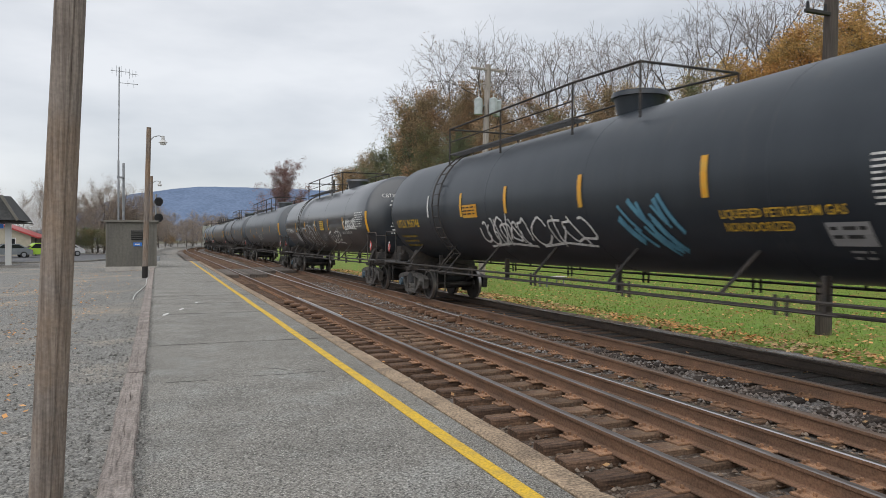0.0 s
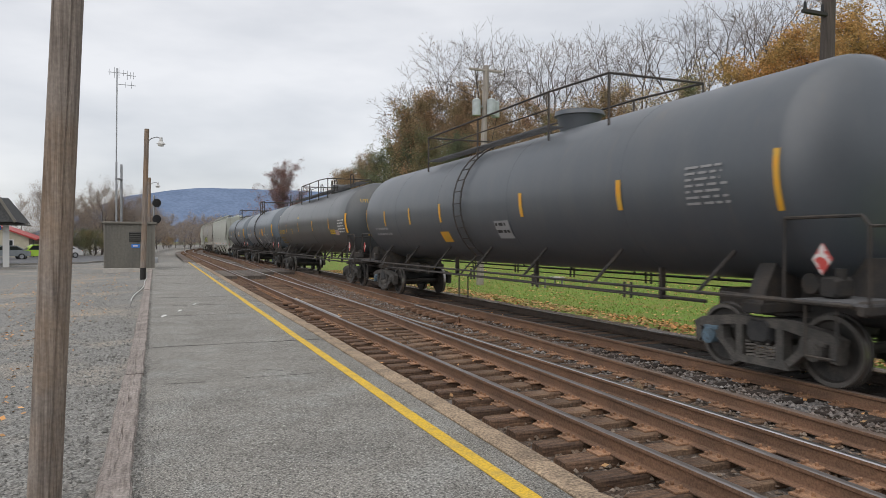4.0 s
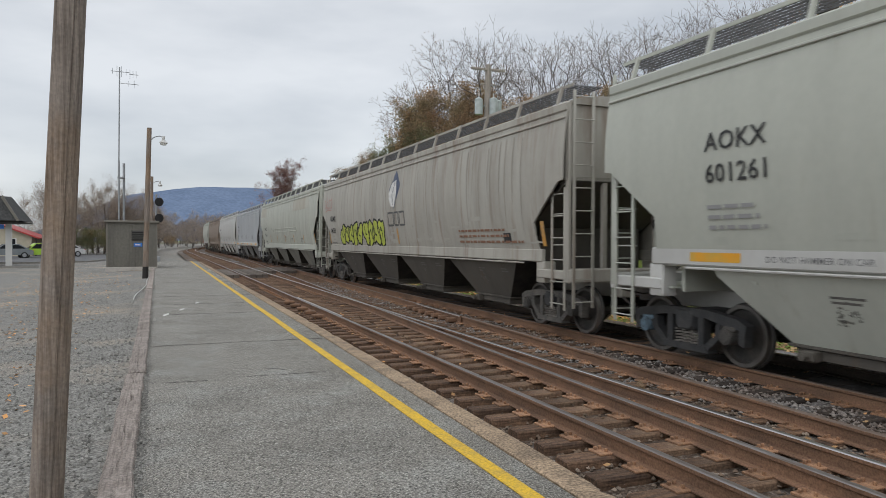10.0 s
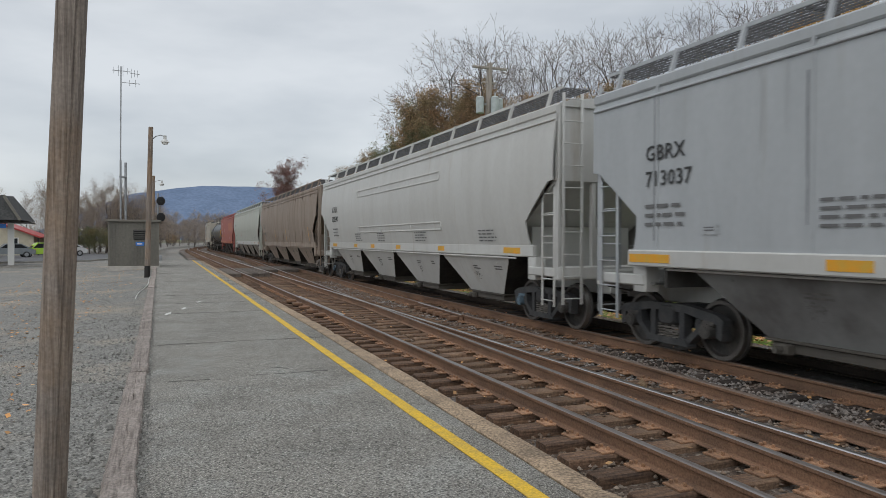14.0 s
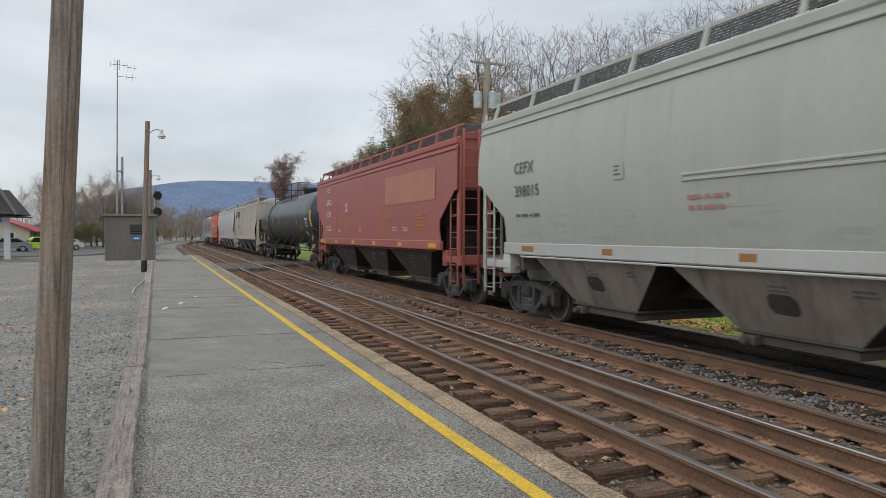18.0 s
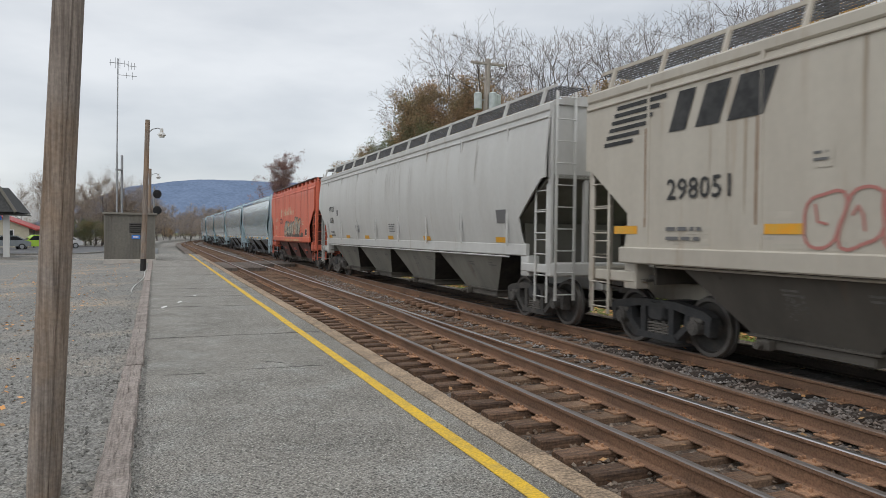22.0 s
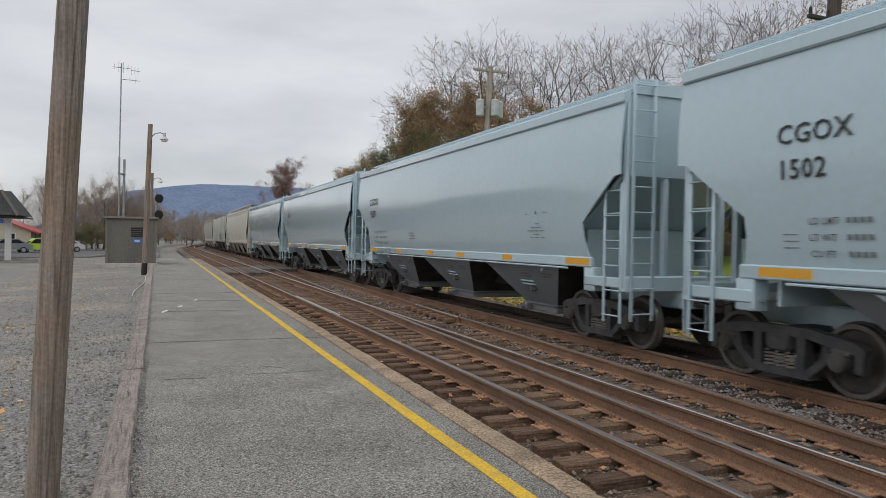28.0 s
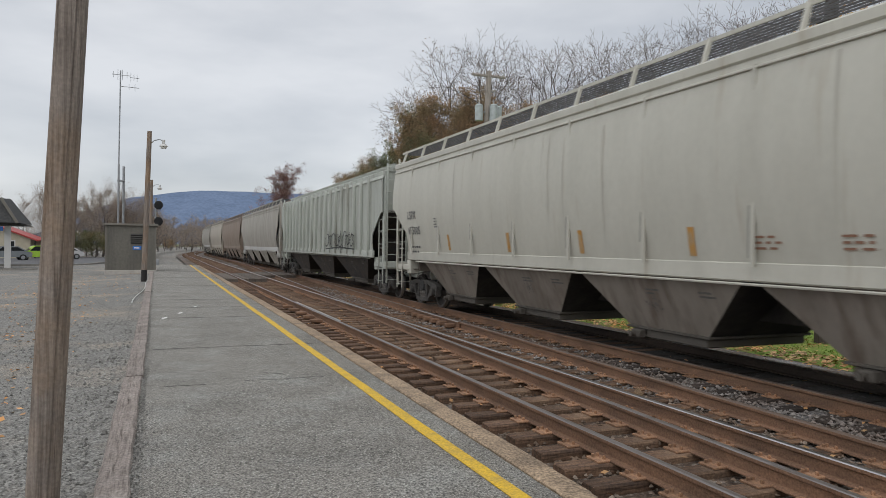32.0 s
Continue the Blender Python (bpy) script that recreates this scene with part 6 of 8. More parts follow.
    panel(car, "flat", 2.95, 3.03, 0.22, 0.22, MAROON, 2, WHITE)
    panel(car, "flat", -2.45, 3.7, 4.6, 0.9, mat("faded_orange_patch", (0.47, 0.195, 0.13), (0.41, 0.17, 0.115), 0.6, scale=1.5), name="paint_patch", label="faded orange-brown paint patch")
    for y, sd, w in ((3.1, 1, 0.9), (-1.9, 2, 0.95), (-5.6, 3, 0.9)):
        print_block(car, "flat", y, 2.42, w, 0.5, 5, kit("mp", lambda: mat("dull_yellow_print", (0.52, 0.24, 0.03), rough=0.8)), sd)
    for y, sd, w in ((4.1, 1, 0.4), (0.9, 2, 0.35), (-3.25, 3, 0.55), (-4.3, 4, 0.5)):
        print_block(car, "flat", y, 2.06, w, 0.16, 3, WHITE, sd)
    print_block(car, "flat", 6.35, 3.85, 0.7, 0.2, 3, WHITE, 9)
    # 16 black tank
    a, b = span()
    car, hb = put(tank("tank_car", a, b, BLACK, "glossy black pressure tank car with yellow lettering", (5.0, -1.45, -2.1), 4.55, 1), a, b)
    tank_strips(car, pale_strip, "pale yellow reflective strip", [9.05, 5.6, 3.3, 0.85], 2.66, 0.55, 0.11)
    tank_strips(car, AMBER, "amber reflective strip", [-2.15, -5.45, -9.2], 2.66, 0.55, 0.12)
    marks(car, "tank", hb, "UTLX 956229", YELLOWTXT, 8.26, 2.22, 0.325, kit("dimyel", lambda: None), 3, 1.05, 1.5)
    head_marks(car, hb, "UTLX 956229", YELLOWTXT)
    decal(car, "hazard_lettering", text_shape("LIQUEFIED PETROLEUM GAS", 0.14, "tank", -5.8, 2.2, 0.78), YELLOWTXT)
    decal(car, "hazard_lettering", text_shape("NONODORIZED", 0.14, "tank", -5.85, 2.04, 0.8), YELLOWTXT)
    panel(car, "tank", -7.2, 2.02, 0.5, 0.26, WHITE)
    panel(car, "tank", -7.25, 1.98, 0.4, 0.2, BLACK, 1, WHITE)
    print_block(car, "tank", -7.9, 2.95, 0.5, 0.12, 1, kit("dimyel", lambda: None), 20)
    print_block(car, "tank", -7.9, 2.68, 0.9, 0.5, 7, WHITE, 21)
    # 17 tan hopper with a striped badge
    a, b = span()
    car, hb = put(hopper("hopper_car", a, b, TAN, "tan-grey covered hopper car with a black striped badge", bays=3, kind="flat", top=4.3, under=DUSTYSHADE, sill=TAN), a, b)
    rib_lines(car, hb, TAN, 7)
    scuffs(car, "flat", hb, TAN, 66, 30)
    streaks(car, "flat", hb, (0.34, 0.285, 0.22), 18, 74)
    s = Shape()
    for k in range(6):
        z = 3.36 + 0.115 * k
        stroke(s, "flat", [(7.72 - 0.07 * k, z), (6.95 - 0.16 * k, z + 0.01)], 0.065)
    for a, b in ((6.1, 5.75), (5.55, 5.1), (4.95, 4.35)):
        s.add([(-(side_x("flat", z) + 0.012), y, z) for y, z in ((a, 3.38), (b, 3.38), (b - 0.22, 3.95), (a - 0.22, 3.95))], [(0, 1, 2, 3)])
    decal(car, "badge", s, BLACKTXT, "black badge of stripes and leaning blocks")
    marks(car, "flat", hb, " /298051", BLACKTXT, 6.12, 2.94, 0.43, DARKPRINT, 2, 1.3, 0.9)
    panel(car, "flat", 3.65, 2.88, 0.3, 0.24, TAN, 2, DARKPRINT)
    decal(car, "graffiti", bubble("flat", 3.7, 1.72, 2.4, 0.62, 5, 26, 0.04)[1], mat("pink_spray_paint", (0.42, 0.17, 0.145), rough=0.6), "faint pink graffiti tag")
    for y in (7.1, 4.0, 1.0, -2.6, -6.6):
        panel(car, "flat", y + 0.3, 2.0, 0.6, 0.13, AMBER, name="reflector")
    # 18 light grey hopper
    a, b = span()
    car, hb = put(hopper("hopper_car", a, b, LIGHT, "light grey covered hopper car with black lettering", bays=4, under=DUSTY, kind="round", sill=LIGHT), a, b)
    rib_lines(car, hb, LIGHT, 8)
    streaks(car, "round", hb, (0.42, 0.41, 0.385), 14, 76)
    marks(car, "round", hb, "VTGX/1635", BLACKTXT, 8.23, 2.8, 0.32, DARKPRINT, 2, 1.5, 0.8)
    panel(car, "round", 6.9, 2.85, 0.22, 0.24, DARKPRINT)
    panel(car, "round", 4.05, 2.18, 0.55, 0.28, GREYTXT, 4, DARKPRINT)
    print_block(car, "round", -0.2, 2.18, 0.7, 0.3, 4, DARKPRINT, 27)
    panel(car, "round", -8.2, 2.4, 0.5, 0.3, DARKPRINT)
    for y in (8.5, 5.4, 2.6, -0.2, -3.6, -8.3):
        panel(car, "round", y + 0.28, 1.79, 0.56, 0.12, AMBER, name="reflector")
    # 19 vermilion hopper
    a, b = span()
    # The red bay paint holds grime and the shade below the sill.
    car, hb = put(hopper("hopper_car", a, b, VERMILION, "faded vermilion covered hopper car with graffiti and worn lettering", bays=3, kind="flat", board=False, top=4.36, knockers=False, under=mat("grimy_red_under_paint", (0.165, 0.05, 0.038), (0.06, 0.036, 0.032), 0.7, scale=1.4, stretch=(1, 1, 0.4))), a, b)
    rib_lines(car, hb, VERMILION, 7)
    streaks(car, "flat", hb, (0.50, 0.13, 0.082), 9, 75, wide=0.3)
    for k in range(12):
        y = -hb + 0.7 + (2 * hb - 1.4) * k / 11
        part("walkway_bracket", Shape().prism([(y - 0.30, 4.34), (y + 0.30, 4.34), (y + 0.34, 4.60), (y - 0.16, 4.60)], "x", -1.40, -0.9), VERMILION, car)
    part("roof_walkway", Shape().box(-1.50, -0.84, -hb + 0.15, hb - 0.15, 4.602, 4.645, 0.008), GRATE, car, "dark grey roof walkway on red brackets")
    part("walkway_end_rail", Shape().tube([(-1.46, hb - 0.15, 4.30), (-1.46, hb - 0.10, 4.52), (-1.44, hb - 0.35, 4.62)], 0.035, 6), VERMILION, car)
    marks(car, "flat", hb, "POTX/2861", CREAMTXT, 5.0, 2.6, 0.3, CREAMTXT, 2, 1.6, 0.7)
    s = Shape()
    for dy, w in ((0.0, 0.10), (0.16, 0.08), (0.30, 0.07)):
        stroke(s, "flat", [(2.95 - dy, 2.85), (2.92 - dy, 3.1), (2.78 - dy, 3.28 - dy * 0.2), (2.55 - dy * 0.4, 3.26 - dy * 0.3)], w)
    for k, (w, z1) in enumerate(((0.22, 3.36), (0.26, 3.16), (0.16, 3.3), (0.24, 3.16), (0.2, 3.16), (0.22, 3.38), (0.26, 3.36), (0.24, 3.16), (0.14, 3.16), (0.22, 3.16))):
        ya, yb, z0 = 1.95 - 0.345 * k, 1.95 - 0.345 * k - w, 2.92
        decal_quad(s, "flat", ya, yb, z0, z1)
    decal(car, "faded_wordmark", s, CREAMTXT, "faded cream wordmark bars")
    fill, line = bubble("flat", 1.6, 1.62, 3.0, 0.88, 5, 31, 0.085, 0.12, 2.0)
    fill2, line2 = bubble("flat", -1.6, 1.7, 1.75, 0.95, 3, 35, 0.085, 0.12, 2.0)
    for f in fill:
        decal(car, "graffiti_fill", f, kit("graf_tan", lambda: mat("tan_spray_paint", (0.48, 0.44, 0.36), (0.30, 0.33, 0.28), 0.6, scale=2.2, mix=(0.5, 0.6), col3=(0.60, 0.26, 0.08), s3=1.6, mix3=(0.54, 0.62))), "tan and green graffiti letter body")
    for f in fill2:
        decal(car, "graffiti_fill", f, kit("graf_tan", lambda: None), "tan and green graffiti letter body")
    decal(car, "graffiti", line, kit("graf_green", lambda: mat("dark_green_spray_paint", (0.10, 0.125, 0.11), rough=0.6)), "dark graffiti outline")
    decal(car, "graffiti", line2, kit("graf_green", lambda: None), "dark graffiti outline")
    for k in range(15):
        y = 1.3 - 0.385 * k + 0.1 * math.sin(k * 5.1)
        decal(car, "graffiti", blob("flat", y, 1.615 + 0.02 * (k % 3), 0.26 + 0.05 * (k * 5 % 3), 0.13 + 0.035 * (k * 7 % 4), 1, 90 + k, 0.016 + 0.0012 * k), BROWNSPRAY, "dark brown sprayed blot")
    spill = mat("tan_overspray", (0.55, 0.33, 0.16), (0.62, 0.17, 0.09), 0.6, scale=2.4, mix=(0.42, 0.6), col3=(0.34, 0.28, 0.17), s3=3.0, mix3=(0.55, 0.64))
    for k in range(7):
        decal(car, "overspray", blob("flat_sill", 1.5 - 0.72 * k, 1.425, 0.66, 0.12, 1, 140 + k, 0.004 + 0.0008 * k), spill, "tan paint run over the sill")
    for k in range(9):
        y = -2.2 - 0.2 * k + 0.13 * math.sin(k * 3.7)
        s = Shape()
        stroke(s, "flat", [(y, 2.55 - 0.1 * (k % 4)), (y + 0.01, 2.2), (y, 1.9 - 0.06 * (k % 3))], 0.03 + 0.015 * (k % 3), 0.034)
        decal(car, "graffiti", s, BROWNSPRAY if k % 3 else MATS["tan_overspray"], "run of dripped paint")
    decal(car, "graffiti", scrawl("flat", 3.3, 2.45, 0.9, 0.3, 4, 0.035, 33), BLACKTXT, "black graffiti tag")
    panel(car, "flat", -4.8, 2.1, 0.5, 0.36, CREAMTXT)
    panel(car, "flat", -4.84, 2.06, 0.42, 0.28, BLACKTXT)
    print_block(car, "flat", -3.9, 2.5, 0.6, 0.25, 3, CREAMTXT, 38)
    # 20 to 25 pale blue hoppers
    for num in ("1508", "1506", "1502", "1507", "1501", "1509"):
        a, b = span()
        car, hb = put(hopper("hopper_car", a, b, BLUEGREY, "new pale blue covered hopper car with dark grey bays", bays=3, kind="round", under=BLUEUNDER, board=False, sill=BLUEGREY, top=4.33, fascia=True, knockers=False, bay=(0.77, 0.32, 0.8), bay_end=1.77), a, b)
        amber_marks(car, hb, [6.55, 3.7, 0.9, -1.3, -3.9, -6.7], 0.12, 0.8, z=1.50)
        for k, line in enumerate(("CGOX", num)):
            decal(car, "reporting_mark", text_shape(line, 0.33, "round", 6.55, 3.06 - 0.42 * k), BLACKTXT)
        for k, line in enumerate(("LD LMT", "LT WT", "CU FT")):
            z = 2.09 - 0.19 * k
            decal(car, "weight_lettering", text_shape(line, 0.115, "round", 6.15, z), DARKPRINT)
            s = Shape()
            for y in (5.66, 5.16):
                for j in range(4):
                    decal_quad(s, "round", y - 0.085 * j, y - 0.085 * j - 0.055, z + 0.012, z + 0.075, 0.02)
            tagged(decal(car, "small_print", s, SOFTPRINT), kind="stuff")
        print_block(car, "round", 2.55, 2.08, 0.6, 0.24, 3, SOFTPRINT, 41)
        for y, z, w in ((-4.9, 2.42, 0.16), (-5.65, 2.44, 0.2), (-5.3, 2.22, 0.2), (-5.1, 2.15, 0.55), (-4.95, 2.08, 0.85), (-5.2, 2.01, 0.3), (-5.05, 1.94, 0.6)):
            print_block(car, "round", y, z, w, 0.045, 1, SOFTPRINT, int(w * 90))
        s = Shape()
        stroke(s, "round", [(-5.35, 2.46), (-5.35, 2.40)], 0.05, 0.02)
        decal(car, "symbol", s, DARKPRINT)
        for dz in (1.98, 1.9, 1.82):
            panel(car, "round", 6.53, dz, 0.22, 0.012, SOFTPRINT)
    # 26 cream-grey hopper
    a, b = span()
    car, hb = put(hopper("hopper_car", a, b, CREAM, "cream-grey covered hopper car with amber side strips", under=DUSTYPALE), a, b)
    tall_marks(car, hb, [5.9, 2.5, -0.35, -3.2, -6.4, -9.3], 0.42)
    rib_lines(car, hb, CREAM, 9)
    streaks(car, "round", hb, (0.44, 0.425, 0.37), 12, 77)
    marks(car, "round", hb, "LSPX/655005", DARKPRINT, 8.97, 2.64, 0.33, DARKPRINT, 2, 1.4, 0.9)
    print_block(car, "round", 6.8, 2.6, 0.3, 0.3, 4, DARKPRINT, 45)
    for y, sd in ((-4.3, 43), (-5.6, 44)):
        print_block(car, "round", y, 2.0, 0.5, 0.22, 3, kit("rustprint", lambda: None), sd)
    # 27 mint ribbed hopper
    a, b = span()
    car, hb = put(hopper("hopper_car", a, b, MINT, "pale mint covered hopper car with vertical outside ribs", bays=3, kind="flat", under=DARKSTEEL, board=False, top=4.4), a, b)
    for k in range(19):
        y = -hb + 1.5 + (2 * hb - 3.0) * k / 18
        part("rib", Shape().box(-1.70, -1.585, y - 0.05, y + 0.05, 1.5, 4.3, 0.015), MINT, car)
    decal(car, "graffiti", scrawl("rib", -2.5, 1.7, 5.0, 0.7, 8, 0.05, 51), BLACKTXT, "black graffiti scribble")
    # trailing cars still far up the line
    for m, lab in ((WORN, "weathered beige-grey covered hopper car"), (BROWNED, "rust-washed brown-grey covered hopper car"), (TAN, "tan-grey covered hopper car"), (WORN, "weathered beige-grey covered hopper car"), (DRAB, "drab green-grey covered hopper car"), (PALE, "pale green-grey covered hopper car")):
        a, b = span()
        car, hb = put(hopper("hopper_car", a, b, m, lab, sill=LIGHT if m is WORN else None), a, b)


def pressed_panels(car, hb, m, pairs, y_from=None):
    """Raised horizontal stiffeners pressed in the side, in pairs joined by short uprights."""
    ya, yb = -4.6, (4.0 if y_from is None else y_from)
    for za, zb in pairs:
        for z in (za, zb):
            x = side_x("round", z)
            part("side_stiffener", Shape().box(-x - 0.022, -x + 0.02, ya, yb, z - 0.022, z + 0.022, 0.01), m, car)
        for y in (ya, -2.1, 1.0, yb):
            x = side_x("round", (za + zb) / 2)
            part("side_stiffener", Shape().box(-x - 0.018, -x + 0.03, y - 0.02, y + 0.02, za, zb, 0.008), m, car)


def rib_lines(car, hb, m, n):
    """Slight vertical weld ribs between the side sheets."""
    for k in range(n):
        y = -hb + 1.7 + (2 * hb - 3.4) * k / (n - 1)
        s = Shape()
        for z in np.arange(1.6, 4.2, 0.26):
            x = side_x("flat", z + 0.13)
            s.box(-x - 0.012, -x + 0.02, y - 0.03, y + 0.03, z, z + 0.26)
        part("weld_rib", s, m, car)
        if m in (COOL, LIGHT, TAN, CREAM, WORN, VERMILION):
            s = Shape()
            rnd = random.Random(int(y * 91) + n)
            top_z, z = rnd.uniform(3.4, 4.1), rnd.uniform(1.7, 2.0)
            while z < top_z:
                w = 0.012 + 0.03 * abs(noise.noise((y, z * 1.7, n)))
                o = y + 0.06 + 0.025 * noise.noise((y * 3, z * 1.1, 4))
                decal_quad(s, "flat", o + w, o - w, z, z + 0.14, 0.007)
                z += 0.14
            decal(car, "grime_streak", s, kit(("grime", m.name), lambda: mat(m.name + "_grime", (0.24, 0.155, 0.10) if m is TAN else tuple(0.55 * c for c in m.node_tree.nodes["RGB"].outputs[0].default_value[:3]), rough=0.7)), "dark vertical grime streak")


def scuffs(car, kind, hb, m, seed, n=46, z0=1.72, z1=2.25):
    """Low horizontal scuffs and grime along the side above the sill."""
    rnd = random.Random(seed)
    base = m.node_tree.nodes["RGB"].outputs[0].default_value[:3]
    for k, (f, share) in enumerate(((0.93, 0.6), (0.85, 0.3))):
        s = Shape()
        for _ in range(int(n * share)):
            y, z = rnd.uniform(-hb + 1.6, hb - 1.6), z0 + (z1 - z0) * rnd.random() ** 1.6
            ln = rnd.uniform(0.12, 0.8) * (1 - 0.4 * k)
            q = [(y, z)]
            for j in range(4):
                q.append((y - ln * (j + 1) / 4, z + rnd.uniform(-0.008, 0.008)))
            stroke(s, kind, q, rnd.uniform(0.03, 0.12) * (1 - 0.3 * k), 0.0030 + 0.0006 * k)
        tagged(decal(car, "grime", s, mat(m.name + "_scuff_%s" % "ab"[k], tuple(f * c for c in base), tuple((f + 0.1) * c for c in base), 0.75, scale=4), "dark scuffs and grime"), kind="stuff")


def streaks(car, kind, hb, col, n, seed, top=4.1, lo=1.9, wide=0.10):
    """Rust and soot that rain has drawn down the side from the roof."""
    rnd = random.Random(seed)
    m = mat("%s_streak" % car.name.replace(".", "_"), col, tuple(min(1.0, 1.25 * c) for c in col), 0.75, scale=3, stretch=(1, 3, 0.3))
    for k in range(n):
        y = rnd.uniform(-hb + 1.4, hb - 1.4)
        z1, z0 = top - 0.25 * rnd.random(), rnd.uniform(lo, top - 0.8)
        w = wide * rnd.uniform(0.25, 1.0)
        rings = []
        for i in range(15):
            f = i / 14
            z = z1 + (z0 - z1) * f
            q = w * (1 - f) ** 0.6 * (0.6 + 0.5 * abs(noise.noise((y * 3, z * 4, seed)))) + 0.004
            o = y + 0.03 * noise.noise((y, z * 1.3, 7))
            rings.append([(-(side_x(kind, z) + 0.0058), o + q / 2, z), (-(side_x(kind, z) + 0.0058), o - q / 2, z)])
        decal(car, "rain_streak", Shape().loft(rings, closed=False, caps=False), m, "dark rain streak")


def tall_marks(car, hb, ys, h=0.75):
    for y in ys:
        s = Shape()
        decal_quad(s, "round", y + 0.07, y - 0.07, 1.72, 1.72 + h)
        part("reflector", s, kit("worn_amber", lambda: mat("worn_amber_strip", (0.52, 0.26, 0.05), (0.40, 0.30, 0.18), 0.6, scale=5)), car, "worn amber reflective strip")


def leaf_badge(car, y, z):
    """A dark blue leaning diamond with a white leaf over its lower corner."""
    def sheet(pts, proud, m, label):
        s = Shape()
        cy, cz = sum(p[0] for p in pts) / len(pts), sum(p[1] for p in pts) / len(pts)
        for (a, b), (c, d) in zip(pts, pts[1:] + pts[:1]):
            s.add([(-(side_x("round", q) + proud), p, q) for p, q in ((cy, cz), (a, b), (c, d))], [(0, 1, 2)])
        decal(car, "badge", s, m, label)
    sheet([(y, z + 0.62), (y - 0.62, z + 1.22), (y - 1.12, z + 0.72), (y - 0.5, z - 0.02)], 0.012, mat("blue_badge", (0.055, 0.075, 0.14), (0.09, 0.11, 0.17), 0.6, scale=5), "dark blue diamond badge")
    sheet([(y + 0.02, z + 0.5), (y - 0.3, z + 0.82), (y - 0.72, z + 0.9), (y - 0.78, z + 0.5), (y - 0.52, z + 0.02), (y - 0.2, z + 0.08), (y - 0.02, z + 0.3)], 0.018, WHITE, "white leaf badge")
    s = Shape()
    stroke(s, "round", [(y - 0.42, z + 0.1), (y - 0.34, z + 0.45), (y - 0.6, z + 0.8)], 0.03, 0.022)
    decal(car, "badge", s, MATS["blue_badge"], "thin blue leaf vein")


_side = side_x


def side_x(kind, z):
    if kind == "sill":
        return _side("round", 1.47) + 0.05
    if kind == "flat_sill":
        return _side("flat", 1.47) + 0.05
    if kind == "rib":
        return 1.705
    return _side(kind, z)


make_train()


def car_pose(s):
    x, y, a = along(s, TC)
    return Matrix.Translation((x, y, 0.002)) @ Matrix.Rotation(-a, 4, "Z")


def motions():
    for car, mid in TRAIN:
        ts = [0.0]
        t = 0.5
        while t < 32 and mid - SPEED * t > BEND - 16:
            ts.append(t)
            t += 0.5
        rows = [(t, car_pose(mid - SPEED * t)) for t in ts + ([t] if t < 32 else []) + [32.0]]
        walk(car, rows)
    for w, car, y, dy in WHEELS:
        mid = next(m for c, m in TRAIN if c == car)
        t0, t1 = (mid + y - 45) / SPEED, (mid + y + 4) / SPEED
        f0, f1 = max(0, int(t0 * FPS)), min(960, int(t1 * FPS))
        base = Matrix.Translation((0, dy, 0.455))
        if f1 <= f0:
            continue
        step = SPEED / FPS / 0.457
        fs = list(range(f0, f1 + 1))
        rows = ([(0.0, base)] if f0 > 0 else []) + [(f / FPS, base @ Matrix.Rotation(step * (f - f0), 4, "X")) for f in fs]
        if f1 < 960:
            rows.append((32.0, rows[-1][1]))
        walk(w, rows)



# ---- poles, hut and signals beside the platform ----
GALV = mat("galvanised_steel", (0.36, 0.37, 0.38), (0.27, 0.28, 0.29), 0.5, 0.6, scale=3)
LAMPGREY = mat("lamp_grey", (0.55, 0.55, 0.53), rough=0.5)
SIGNALBLACK = mat("signal_black", (0.015, 0.015, 0.016), rough=0.7)
HUTWALL = mat("hut_siding", (0.155, 0.146, 0.124), (0.125, 0.118, 0.102), 0.7, scale=1.2, stretch=(1, 1, 0.3), fine=0.1, fscale=8)
HUTTRIM = mat("hut_trim", (0.17, 0.16, 0.135), rough=0.7)
CONCRETE = mat("concrete", (0.30, 0.285, 0.26), (0.22, 0.21, 0.19), 0.9, scale=3, fine=0.2, fscale=30, bump=0.3)


def pole_shape(h, r0, r1, lean, seg=40, seed=0):
    """A weathered round pole with slight flats and drying checks."""
    s = Shape()
    rings = []
    n = 26
    for k in range(n + 1):
        z = h * k / n
        r = r0 + (r1 - r0) * k / n
        ring = []
        for i in range(seg):
            a = 2 * math.pi * i / seg
            q = r * (1 + 0.025 * noise.noise((math.cos(a) * 2 + seed, math.sin(a) * 2, z * 0.3)) - (0.13 if i in (seg * 3 // 4 + 3, seg * 3 // 4 - 6, seg // 4) and 0.08 < (z * 0.11 + i * 0.37) % 1 < 0.8 else 0))
            ring.append((q * math.cos(a) + lean[0] * z, q * math.sin(a) + lean[1] * z, z))
        rings.append(ring)
    return s.loft(rings)


